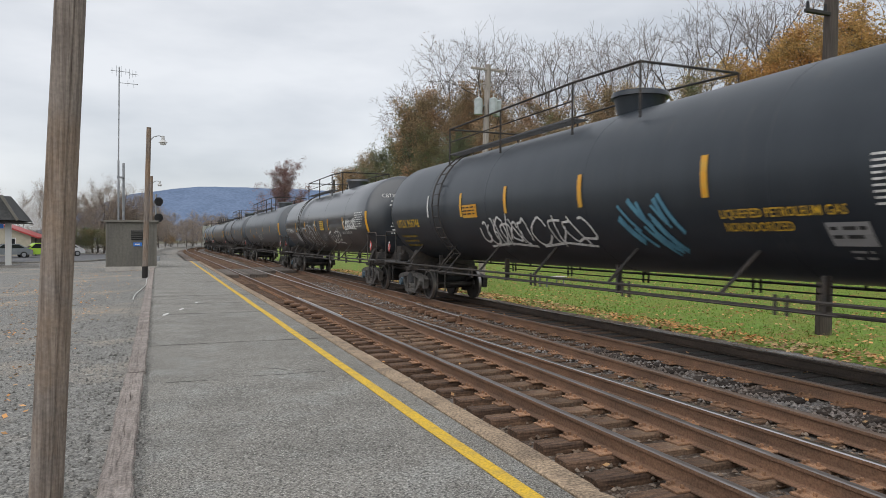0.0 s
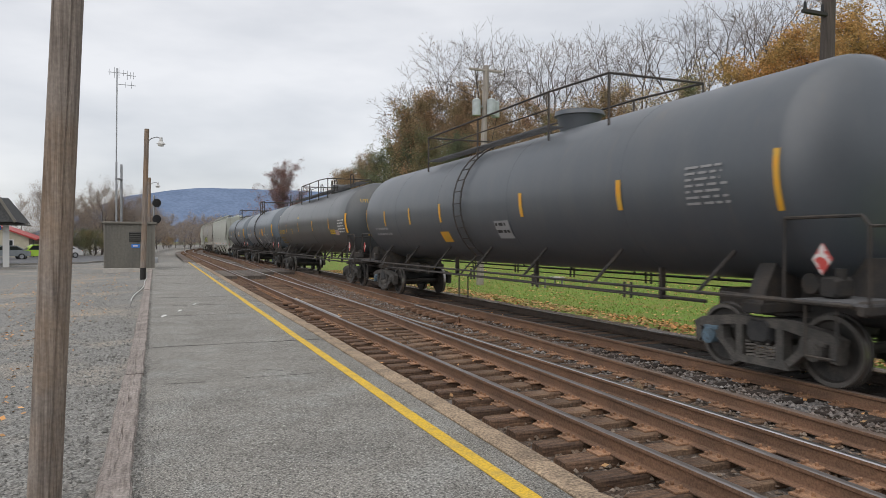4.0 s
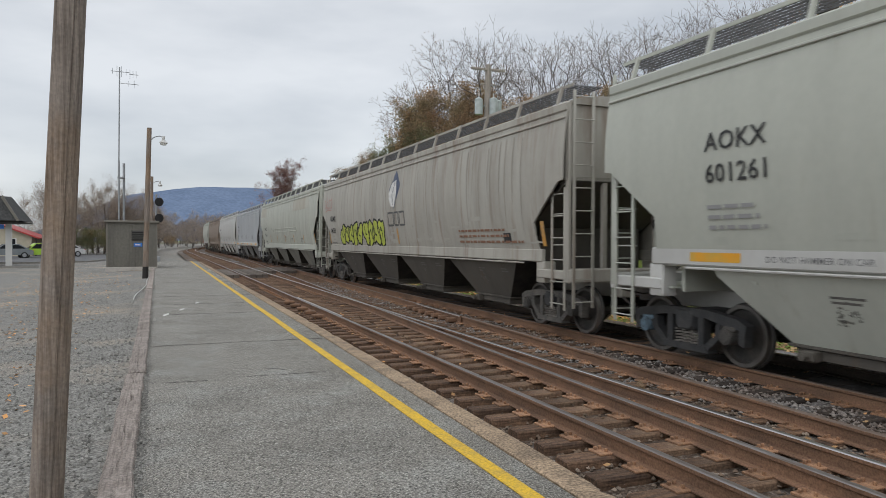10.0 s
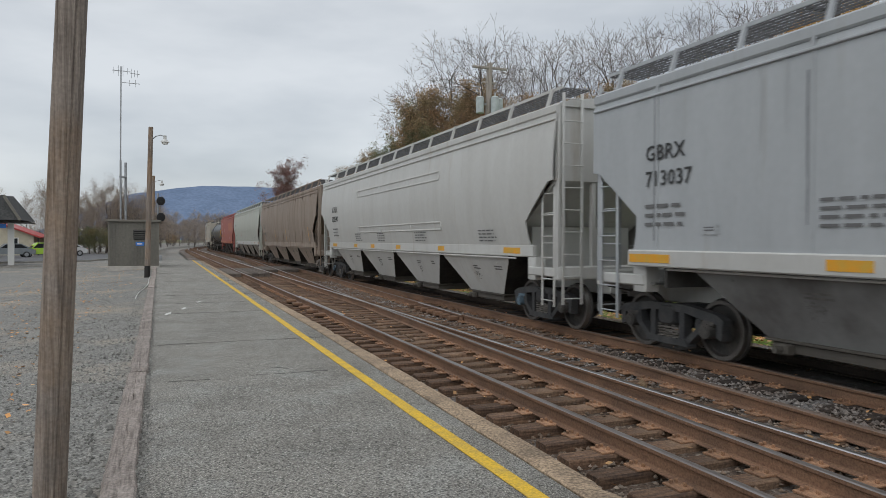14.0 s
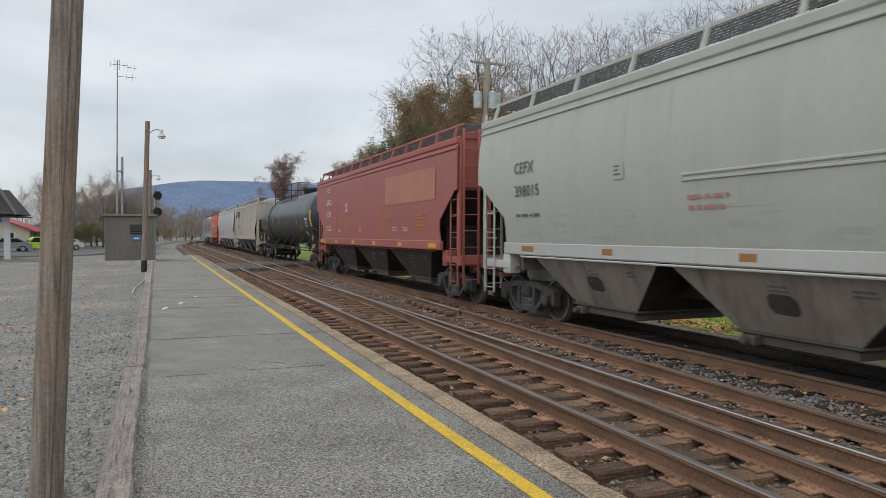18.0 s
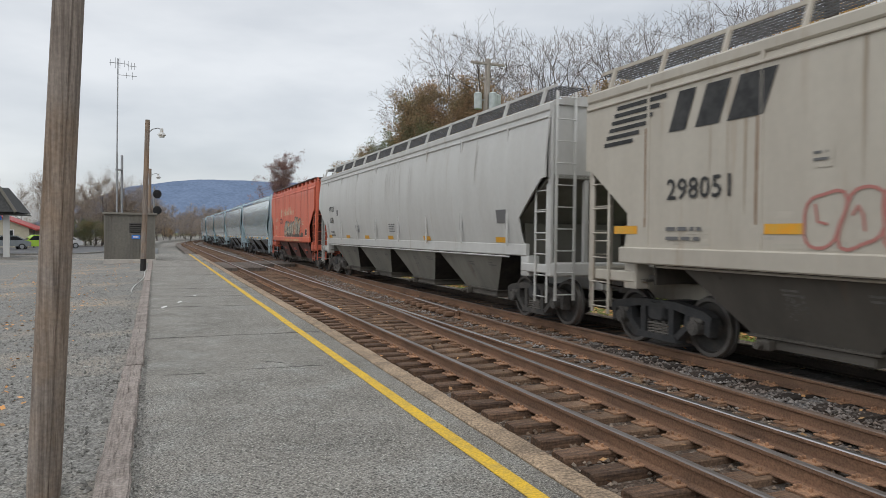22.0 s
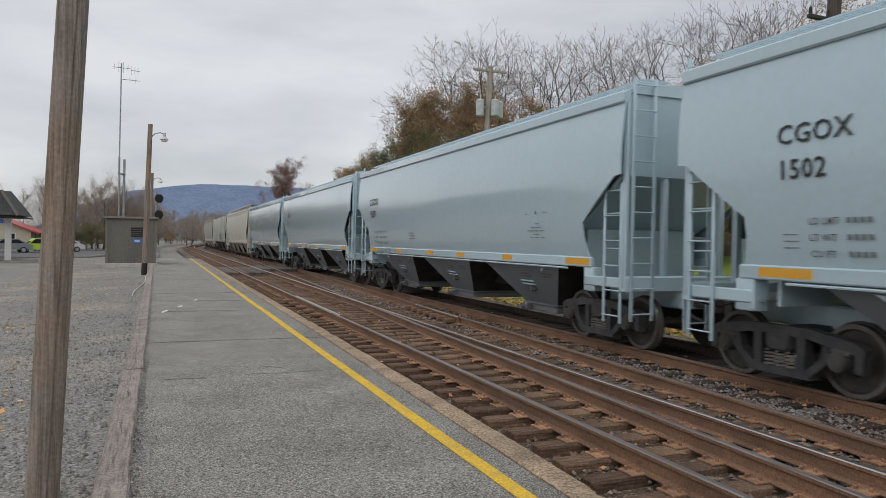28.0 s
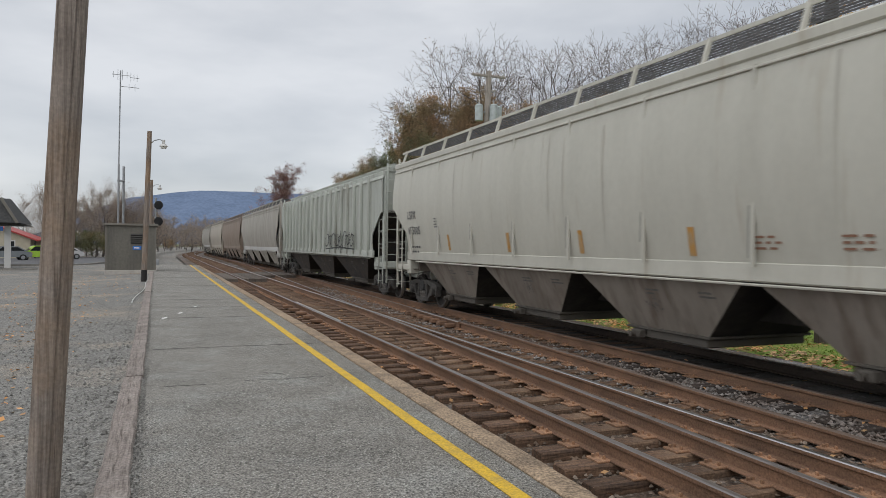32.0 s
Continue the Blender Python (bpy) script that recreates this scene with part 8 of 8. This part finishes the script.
def tree_meshes(seed, height, spread, leaf=None, n_leaf=0, trunk_r=0.22, fork=0.35, dens=1.0, leaf_size=0.2, limbs=12, twig_m=None, low=0.0):
    rnd = random.Random(seed)
    a, b, c = Shape(), Shape(), Shape()
    trunk = limb(a, Vector((0, 0, -0.3)), Vector((rnd.uniform(-0.08, 0.08), rnd.uniform(-0.08, 0.08), 1)).normalized(), height * 0.86, trunk_r, 9, rnd, 8, 0.07, 0.06)
    tips = []
    for k in range(limbs):
        f = fork + (1 - fork) * (k + rnd.random()) / limbs * 0.95
        i = min(len(trunk) - 1, int(f * len(trunk)))
        p, d, r = trunk[i]
        ang = k * 2.4 + rnd.uniform(-0.5, 0.5)
        up = 0.55 + 0.75 * f + rnd.uniform(-0.2, 0.2)
        d1 = Vector((math.cos(ang), math.sin(ang), up)).normalized()
        l1 = spread * (1.15 - 0.55 * f) * rnd.uniform(0.75, 1.2)
        l_pts = limb(a, p, d1, l1, max(0.03, r * 0.62), 6, rnd, 6, 0.15, 0.05)
        for j in range(int(6 * dens)):
            q, e, rr = l_pts[min(6, 2 + j % 5)]
            d2 = (e + Vector((rnd.uniform(-1, 1), rnd.uniform(-1, 1), rnd.uniform(-0.35, 0.9))) * 1.05).normalized()
            l2 = l1 * rnd.uniform(0.28, 0.5)
            m_pts = limb(a, q, d2, l2, max(0.018, rr * 0.5), 4, rnd, 4, 0.2, 0.05)
            for i2 in range(int(6 * dens)):
                q2, e2, r2 = m_pts[min(4, 1 + i2 % 4)]
                d3 = (e2 + Vector((rnd.uniform(-1, 1), rnd.uniform(-1, 1), rnd.uniform(-0.5, 0.9))) * 1.3).normalized()
                l3 = l2 * rnd.uniform(0.35, 0.65)
                t_pts = limb(b, q2, d3, l3, 0.014, 2, rnd, 3, 0.2, 0.04)
                for i3 in range(int(3 * dens)):
                    q3, e3, _ = t_pts[rnd.randint(0, 2)]
                    d4 = (e3 + Vector((rnd.uniform(-1, 1), rnd.uniform(-1, 1), rnd.uniform(-0.5, 0.9))) * 1.3).normalized()
                    limb(b, q3, d4, l3 * rnd.uniform(0.4, 0.7), 0.009, 1, rnd, 3)
                    tips.append(q3 + d4 * l3 * 0.5)
    if n_leaf:
        # leaves in uneven clumps round some of the twig ends
        rnd.shuffle(tips)
        tips = [t for t in tips if t.z > low * height] or tips
        hold = tips[:max(10, int(len(tips) * 0.55))]
        for k in range(n_leaf):
            t = hold[k % len(hold)]
            o = t + Vector((rnd.gauss(0, 0.3), rnd.gauss(0, 0.3), rnd.gauss(0, 0.26)))
            u = Vector((rnd.uniform(-1, 1), rnd.uniform(-1, 1), rnd.uniform(-0.6, 0.6))).normalized()
            w = u.orthogonal().normalized()
            w = (w + u.cross(w) * rnd.uniform(-1, 1)).normalized()
            q = leaf_size * rnd.uniform(0.55, 1.2)
            c.add([tuple(o - u * q * 0.5 - w * q * 0.2), tuple(o + w * q * 0.5), tuple(o + u * q * 0.55)], [(0, 1, 2)])
    out = [a.mesh("trunk", BARK), b.mesh("twigs", twig_m or TWIG, smooth=False)]
    out.append(c.mesh("leaves", LEAVES[leaf], smooth=False) if n_leaf else None)
    return out


def fan_tree(seed, height, clear=0.42, wide=1.0, leaf=None, n_leaf=0):
    """A bare tree with a clear stem that forks again and again into a fan of straight, fine twigs."""
    rnd = random.Random(seed)
    a, b, c = Shape(), Shape(), Shape()
    tips = []

    def bough(s, p, d, ln, r0, r1, segs, sides, wander):
        rings = []
        mids = []
        for k in range(segs + 1):
            q = r0 + (r1 - r0) * k / segs
            u = d.orthogonal().normalized()
            v = d.cross(u)
            rings.append([tuple(p + u * (q * math.cos(2 * math.pi * i / sides)) + v * (q * math.sin(2 * math.pi * i / sides))) for i in range(sides)])
            mids.append((p.copy(), d.copy()))
            if k < segs:
                d = (d + Vector((rnd.gauss(0, 1), rnd.gauss(0, 1), rnd.gauss(0, 0.8) + 0.1)) * wander).normalized()
                p = p + d * (ln / segs)
        s.loft(rings, caps=False)
        return mids

    def spread_from(d, ang, az):
        u = d.orthogonal().normalized()
        v = d.cross(u)
        return (d * math.cos(ang) + (u * math.cos(az) + v * math.sin(az)) * math.sin(ang)).normalized()

    def fork(p, d, ln, r, depth):
        fine = depth >= 4
        mids = bough(b if fine else a, p, d, ln, r, max(0.008, r * 0.72), 4 if depth < 2 else (3 if depth < 4 else 2), (7, 6, 5, 4, 3, 3, 3)[depth], 0.02 if depth == 0 else (0.08 if depth < 4 else 0.11))
        e, f = mids[-1]
        if depth == 6:
            tips.append(e)
            return
        n = 3 if depth in (0, 1) or rnd.random() < 0.25 else 2
        az = rnd.uniform(0, 6.28)
        for k in range(n):
            ang = rnd.uniform(0.28, 0.6) * wide * (1.0 if depth < 2 else 1.2)
            fork(e, spread_from(f, ang, az + 6.28 * k / n + rnd.uniform(-0.4, 0.4)), ln * rnd.uniform(0.64, 0.82) if depth else height * rnd.uniform(0.12, 0.155), max(0.010, r * rnd.uniform(0.5, 0.66)), depth + 1)
        if 0 < depth < 6 and rnd.random() < 0.65:
            q, g = mids[len(mids) // 2]
            fork(q, spread_from(g, rnd.uniform(0.5, 0.9) * wide, rnd.uniform(0, 6.28)), ln * rnd.uniform(0.45, 0.62), max(0.011, r * 0.42), min(6, depth + 2))
    fork(Vector((0, 0, -0.3)), Vector((rnd.uniform(-0.025, 0.025), rnd.uniform(-0.025, 0.025), 1)).normalized(), height * clear, height * 0.0074, 0)
    for k in range(n_leaf):
        o = tips[k % len(tips)] + Vector((rnd.gauss(0, 0.25), rnd.gauss(0, 0.25), rnd.gauss(0, 0.2) - 0.1))
        u = Vector((rnd.uniform(-1, 1), rnd.uniform(-1, 1), rnd.uniform(-0.6, 0.6))).normalized()
        w = u.orthogonal().normalized()
        q = rnd.uniform(0.045, 0.09)
        c.add([tuple(o - u * q), tuple(o + w * q), tuple(o + u * q)], [(0, 1, 2)])
    return [a.mesh("trunk", BARK), b.mesh("twig_crown", TWIG, smooth=False), c.mesh("foliage", LEAVES[leaf], smooth=False) if n_leaf else None]


def plant(meshes, x, y, scale, rz, label, group, sink=0.0):
    z = ground_z(x, y) - sink
    t = thing("tree", Matrix.LocRotScale((x, y, z), Euler((0, 0, rz)), Vector((scale, scale, scale))), label, "tree", group)
    part("trunk", meshes[0], None, t)
    tagged(part("twig_crown", meshes[1], None, t), kind="stuff")
    if meshes[2]:
        tagged(part("foliage", meshes[2], None, t), kind="stuff")
    return t


def grow(meshes, x, y, height, rz, label, group):
    """A tree that reaches height metres over its ground."""
    top = max(v.co.z for me in meshes[1:] if me for v in me.vertices)
    return plant(meshes, x, y, height / top, rz, label, group)


def make_woods():
    rnd = random.Random(77)
    bare = [fan_tree(100 + k, 17, 0.50, 1.0) for k in range(3)]
    twig = [fan_tree(140 + k, 15, 0.46, 0.95, "brush", 420) for k in range(2)]
    tall = [fan_tree(120 + k, 18, 0.48, 1.05) for k in range(4)]
    slim = [fan_tree(200 + k, 16, 0.44, 0.9) for k in range(3)]
    bush = {}
    for k, nm in enumerate(("olive", "rust", "orange", "yellow", "green")):
        n = 2 if nm in ("olive", "rust", "orange") else 1
        bush[nm] = [tree_meshes(300 + 10 * k + j, 12.0, 4.0, nm, 20000 if nm != "yellow" else 4500, 0.17, 0.10, 1.0, 0.185, 15) for j in range(n)]
    under = {nm: tree_meshes(400 + k, 4.5, 3.0, nm, 4600, 0.07, 0.05, 0.8, 0.20, 12) for k, nm in enumerate(("yellow", "rust", "olive"))}
    labs = {"olive": "olive-green tree turning brown", "rust": "rust-brown autumn tree", "orange": "bright orange autumn tree", "yellow": "yellow-green autumn tree", "green": "dark green tree"}
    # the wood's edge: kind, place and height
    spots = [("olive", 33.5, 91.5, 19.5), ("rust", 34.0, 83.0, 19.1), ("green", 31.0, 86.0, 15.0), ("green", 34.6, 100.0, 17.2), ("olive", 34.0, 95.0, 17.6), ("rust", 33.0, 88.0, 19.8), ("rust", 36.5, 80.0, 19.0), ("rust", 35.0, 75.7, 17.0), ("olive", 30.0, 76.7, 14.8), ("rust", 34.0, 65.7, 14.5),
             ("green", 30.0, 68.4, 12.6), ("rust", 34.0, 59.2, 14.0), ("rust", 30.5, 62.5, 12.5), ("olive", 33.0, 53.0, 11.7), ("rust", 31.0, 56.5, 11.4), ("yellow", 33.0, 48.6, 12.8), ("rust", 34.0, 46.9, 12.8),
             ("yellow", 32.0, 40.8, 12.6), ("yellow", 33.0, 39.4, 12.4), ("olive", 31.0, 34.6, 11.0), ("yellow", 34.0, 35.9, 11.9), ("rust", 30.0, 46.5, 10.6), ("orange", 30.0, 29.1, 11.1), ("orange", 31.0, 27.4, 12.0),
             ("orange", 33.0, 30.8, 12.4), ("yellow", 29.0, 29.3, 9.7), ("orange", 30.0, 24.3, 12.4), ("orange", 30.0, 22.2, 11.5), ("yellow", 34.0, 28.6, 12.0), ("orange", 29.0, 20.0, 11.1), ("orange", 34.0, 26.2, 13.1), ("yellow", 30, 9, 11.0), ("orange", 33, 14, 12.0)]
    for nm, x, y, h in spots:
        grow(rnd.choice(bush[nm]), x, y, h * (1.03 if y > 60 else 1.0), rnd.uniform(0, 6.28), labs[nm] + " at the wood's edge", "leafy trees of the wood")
    for nm, x, y, h in (("green", 32.6, 108, 14.2), ("rust", 33.0, 113, 13.8), ("rust", 32.6, 120, 13.4), ("rust", 33, 128, 12.8), ("olive", 38, 132, 11), ("rust", 41, 140, 11), ("rust", 46, 150, 9), ("olive", 52, 165, 9)):
        grow(rnd.choice(bush[nm]), x, y, h * 1.12, rnd.uniform(0, 6.28), labs[nm] + " past the end of the wood", "leafy trees of the wood")
    # tall bare trees rising out of it
    kinds = {"bare": bare, "twig": twig, "tall": tall, "slim": slim}
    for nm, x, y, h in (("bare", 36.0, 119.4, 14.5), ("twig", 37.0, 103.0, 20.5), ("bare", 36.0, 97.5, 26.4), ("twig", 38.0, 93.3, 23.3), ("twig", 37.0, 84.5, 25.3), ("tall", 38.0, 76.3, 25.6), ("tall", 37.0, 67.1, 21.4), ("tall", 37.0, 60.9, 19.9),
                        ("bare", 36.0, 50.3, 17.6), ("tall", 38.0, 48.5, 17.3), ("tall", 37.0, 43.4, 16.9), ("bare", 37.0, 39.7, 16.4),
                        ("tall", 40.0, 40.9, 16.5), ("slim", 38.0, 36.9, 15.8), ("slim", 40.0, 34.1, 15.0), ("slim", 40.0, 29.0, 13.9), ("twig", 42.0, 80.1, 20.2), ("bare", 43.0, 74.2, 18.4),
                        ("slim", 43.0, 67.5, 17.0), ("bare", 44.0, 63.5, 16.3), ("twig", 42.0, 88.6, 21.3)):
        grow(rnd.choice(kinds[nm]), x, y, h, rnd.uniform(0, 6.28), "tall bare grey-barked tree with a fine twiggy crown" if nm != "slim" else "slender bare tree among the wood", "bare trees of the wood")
    for k in range(26):
        y = 8 + 88 * (k + rnd.random()) / 26
        nm = rnd.choice(("yellow", "rust", "olive"))
        t = plant(under[nm], rnd.uniform(27.5, 30), y, rnd.uniform(0.7, 1.1), rnd.uniform(0, 6.28), "low leafy shrub at the wood's edge", "shrubs at the wood's edge")
        t.name, t["category"] = "shrub", "shrub"
    # maroon tree far up the line and its neighbours
    mar = tree_meshes(510, 13, 5.2, "maroon", 22000, 0.2, 0.25, 1.0, 0.19, 12, REDTWIG)
    plant(mar, 24.4, 150, 1.28, 0.4, "maroon-leaved tree beside the line", "far trees")
    pale = tree_meshes(520, 12, 4.6, "brush", 9000, 0.16, 0.15, 1.0, 0.13, 12)
    redbare = [tree_meshes(530 + k, 11, 4.6, "brush", 9000 + 3000 * k, 0.17, 0.10, 1.2, 0.11, 15, REDTWIG) for k in range(2)]
    plant(pale, 33, 142, 0.9, 1.0, "pale half-bare tree beside the line", "far trees")
    plant(pale, 38, 128, 0.9, 2.0, "pale half-bare tree beside the line", "far trees")
    for x, y, sc in ((-7.5, 108, 0.82), (-10.5, 106, 0.62), (-4.6, 112, 0.82), (-13, 112, 0.6), (-8.8, 116, 0.8), (-3.0, 120, 0.6)):
        plant(rnd.choice(redbare), x, y, sc, rnd.uniform(0, 6), "bare tree with reddish-brown twigs behind the lot", "trees behind the lot")
    for k in range(14):
        grow(rnd.choice(redbare), -15.5 + 14.5 * (k + rnd.random()) / 14, rnd.uniform(104, 122), rnd.uniform(7.5, 11.0), rnd.uniform(0, 6), "half-bare reddish-brown tree behind the lot", "trees behind the lot")
    for k in range(44):
        y = rnd.uniform(185, 310)
        edge = TC + (y - BEND) ** 2 / (2 * RADIUS) - 7
        grow(rnd.choice((pale, pale, redbare[0], redbare[1])), edge - rnd.random() ** 1.3 * (edge + 12), y, rnd.uniform(6.0, 11.5) * y / 230, rnd.uniform(0, 6), "brown half-bare tree closing the view along the line", "far trees")
    for k in range(9):
        t = plant(under["olive"] if k % 3 else bush["green"][0], -13 + 1.3 * k, 101 + rnd.uniform(-1, 2), 0.62 if k % 3 else 0.28, rnd.uniform(0, 6), "dark green hedge shrub behind the lot", "shrubs behind the lot")
        t.name, t["category"] = "shrub", "shrub"
    for k in range(16):
        x, y = rnd.uniform(-60, -16), rnd.uniform(120, 175)
        plant(rnd.choice(redbare + [pale]), x, y, rnd.uniform(0.6, 0.9), rnd.uniform(0, 6), "far half-bare brown tree", "far trees")
    # brush and small trees that close the view along the line
    for k in range(60):
        s = rnd.uniform(150, 330)
        off = rnd.choice((rnd.uniform(-26, -3.5), rnd.uniform(-12, -2.0), rnd.uniform(18, 40)))
        x, y, _ = along(s, off)
        plant(rnd.choice((pale, pale, redbare[0], redbare[1], under["rust"])), x, y, rnd.uniform(0.45, 1.0), rnd.uniform(0, 6), "brown half-bare tree closing the view along the line", "far trees")


make_woods()


def make_ridge():
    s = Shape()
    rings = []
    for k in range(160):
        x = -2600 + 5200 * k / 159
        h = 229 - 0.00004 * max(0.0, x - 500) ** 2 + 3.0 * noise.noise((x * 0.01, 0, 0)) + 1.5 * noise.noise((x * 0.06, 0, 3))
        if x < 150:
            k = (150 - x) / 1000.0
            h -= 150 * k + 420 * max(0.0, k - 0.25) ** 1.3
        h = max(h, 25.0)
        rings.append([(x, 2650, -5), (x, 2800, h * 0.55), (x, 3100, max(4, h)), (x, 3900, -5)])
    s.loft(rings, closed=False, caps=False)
    # The blue of distant haze is put into the ridge's own colour.
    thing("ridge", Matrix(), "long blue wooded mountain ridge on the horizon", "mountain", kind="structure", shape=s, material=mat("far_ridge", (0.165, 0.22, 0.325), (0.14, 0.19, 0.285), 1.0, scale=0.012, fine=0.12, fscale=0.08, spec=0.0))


make_ridge()


# ---- grass, fallen leaves and small things ----
def make_litter():
    rnd = random.Random(31)
    g = Shape()
    for _ in range(26000):
        y = 4 + 46 * rnd.random() ** 1.25
        x = 12.9 + 13 * rnd.random() ** 1.2
        if x < 13.4 and rnd.random() < 0.6:
            continue
        z = ground_z(x, y)
        a = rnd.uniform(0, 6.28)
        h = rnd.uniform(0.03, 0.08)
        w = 0.018
        dx, dy = math.cos(a), math.sin(a)
        lx, ly = rnd.uniform(-0.05, 0.05), rnd.uniform(-0.05, 0.05)
        g.add([(x - dx * w, y - dy * w, z - 0.01), (x + dx * w, y + dy * w, z - 0.01), (x + lx, y + ly, z + h)], [(0, 1, 2)])
    thing("grass", Matrix(), "short bright green lawn grass beside the track", "grass", kind="stuff", shape=g.mesh("grass", mat("grass_blade", (0.165, 0.29, 0.038), (0.215, 0.29, 0.05), 0.7, scale=0.6, vary=0.3, island=True), smooth=False))
    f = Shape()

    def leaf(x, y, z, q):
        a, t = rnd.uniform(0, 6.28), rnd.uniform(-0.5, 0.5)
        u = Vector((math.cos(a), math.sin(a), t)).normalized() * q
        w = Vector((-math.sin(a), math.cos(a), rnd.uniform(-0.5, 0.5))).normalized() * q * 0.7
        o = Vector((x, y, z + 0.3 * q))
        f.add([tuple(o - u), tuple(o + w), tuple(o + u), tuple(o - w)], [(0, 1, 2, 3)])
    for _ in range(11000):
        y = 4 + 50 * rnd.random() ** 1.3
        x = rnd.choice((12.0 + 1.2 * rnd.random(), rnd.uniform(12.4, 24), rnd.uniform(11.4, 13.2)))
        leaf(x, y, ground_z(x, y) + 0.05, rnd.uniform(0.035, 0.07))
    for _ in range(1100):
        y = 6 + 40 * rnd.random()
        x = -1.2 - rnd.random() ** 0.8 * (1.5 + y * 0.09)
        leaf(x, y, ground_z(x, y) + 0.006, rnd.uniform(0.02, 0.045))
    for _ in range(500):
        y = 2 + 26 * rnd.random()
        leaf(rnd.uniform(3.0, 10.5), y, -0.19, rnd.uniform(0.02, 0.045))
    thing("fallen_leaves", Matrix(), "scattered orange and tan fallen leaves", "leaves", kind="stuff", shape=f.mesh("fallen_leaves", mat("fallen_leaf", (0.56, 0.27, 0.09), (0.46, 0.31, 0.16), 0.8, scale=0.8, vary=0.5, island=True), smooth=False))
    # dry weed stalk between the rails
    s = Shape()
    for k in range(5):
        s.tube([(5.95 + 0.01 * k, 7.6, -0.26), (5.93 + 0.02 * k, 7.62, -0.14), (5.90 + 0.03 * k, 7.66 + 0.02 * k, -0.09 + 0.01 * k)], 0.005, 5)
    thing("dry_weed", Matrix(), "dry tan weed stalk growing between the rails", "weed", shape=s, material=mat("dry_stalk", (0.24, 0.17, 0.10), rough=0.9))
    # white picnic bench on the lawn
    x, y = 18.0, 30.0
    b = thing("picnic_bench", pose(x, y, ground_z(x, y), 0, 0, 20), "white slatted bench standing on the lawn", "bench")
    for k in range(4):
        part("slat", Shape().box(-0.8, 0.8, -0.3 + 0.15 * k, -0.18 + 0.15 * k, 0.44, 0.48, 0.008), WHITE, b)
    for sx in (-0.65, 0.65):
        for sy in (-0.22, 0.22):
            part("leg", Shape().box(sx - 0.03, sx + 0.03, sy - 0.03, sy + 0.03, -0.05, 0.44), GALV, b)
    # white cable lying along the timbers
    s = Shape()
    pts = []
    for k in range(24):
        y = 22 + 13 * k / 23
        pts.append((-0.56 - 0.03 * math.sin(k * 0.4) - 0.20 * math.exp(-((y - 22) / 5) ** 2), y, ground_z(-0.6, y) + 0.03))
    s.tube(pts, 0.016, 6)
    thing("cable", Matrix(), "pale cable lying on the gravel beside the timbers", "cable", shape=s, material=LAMPGREY)


make_litter()

motions()
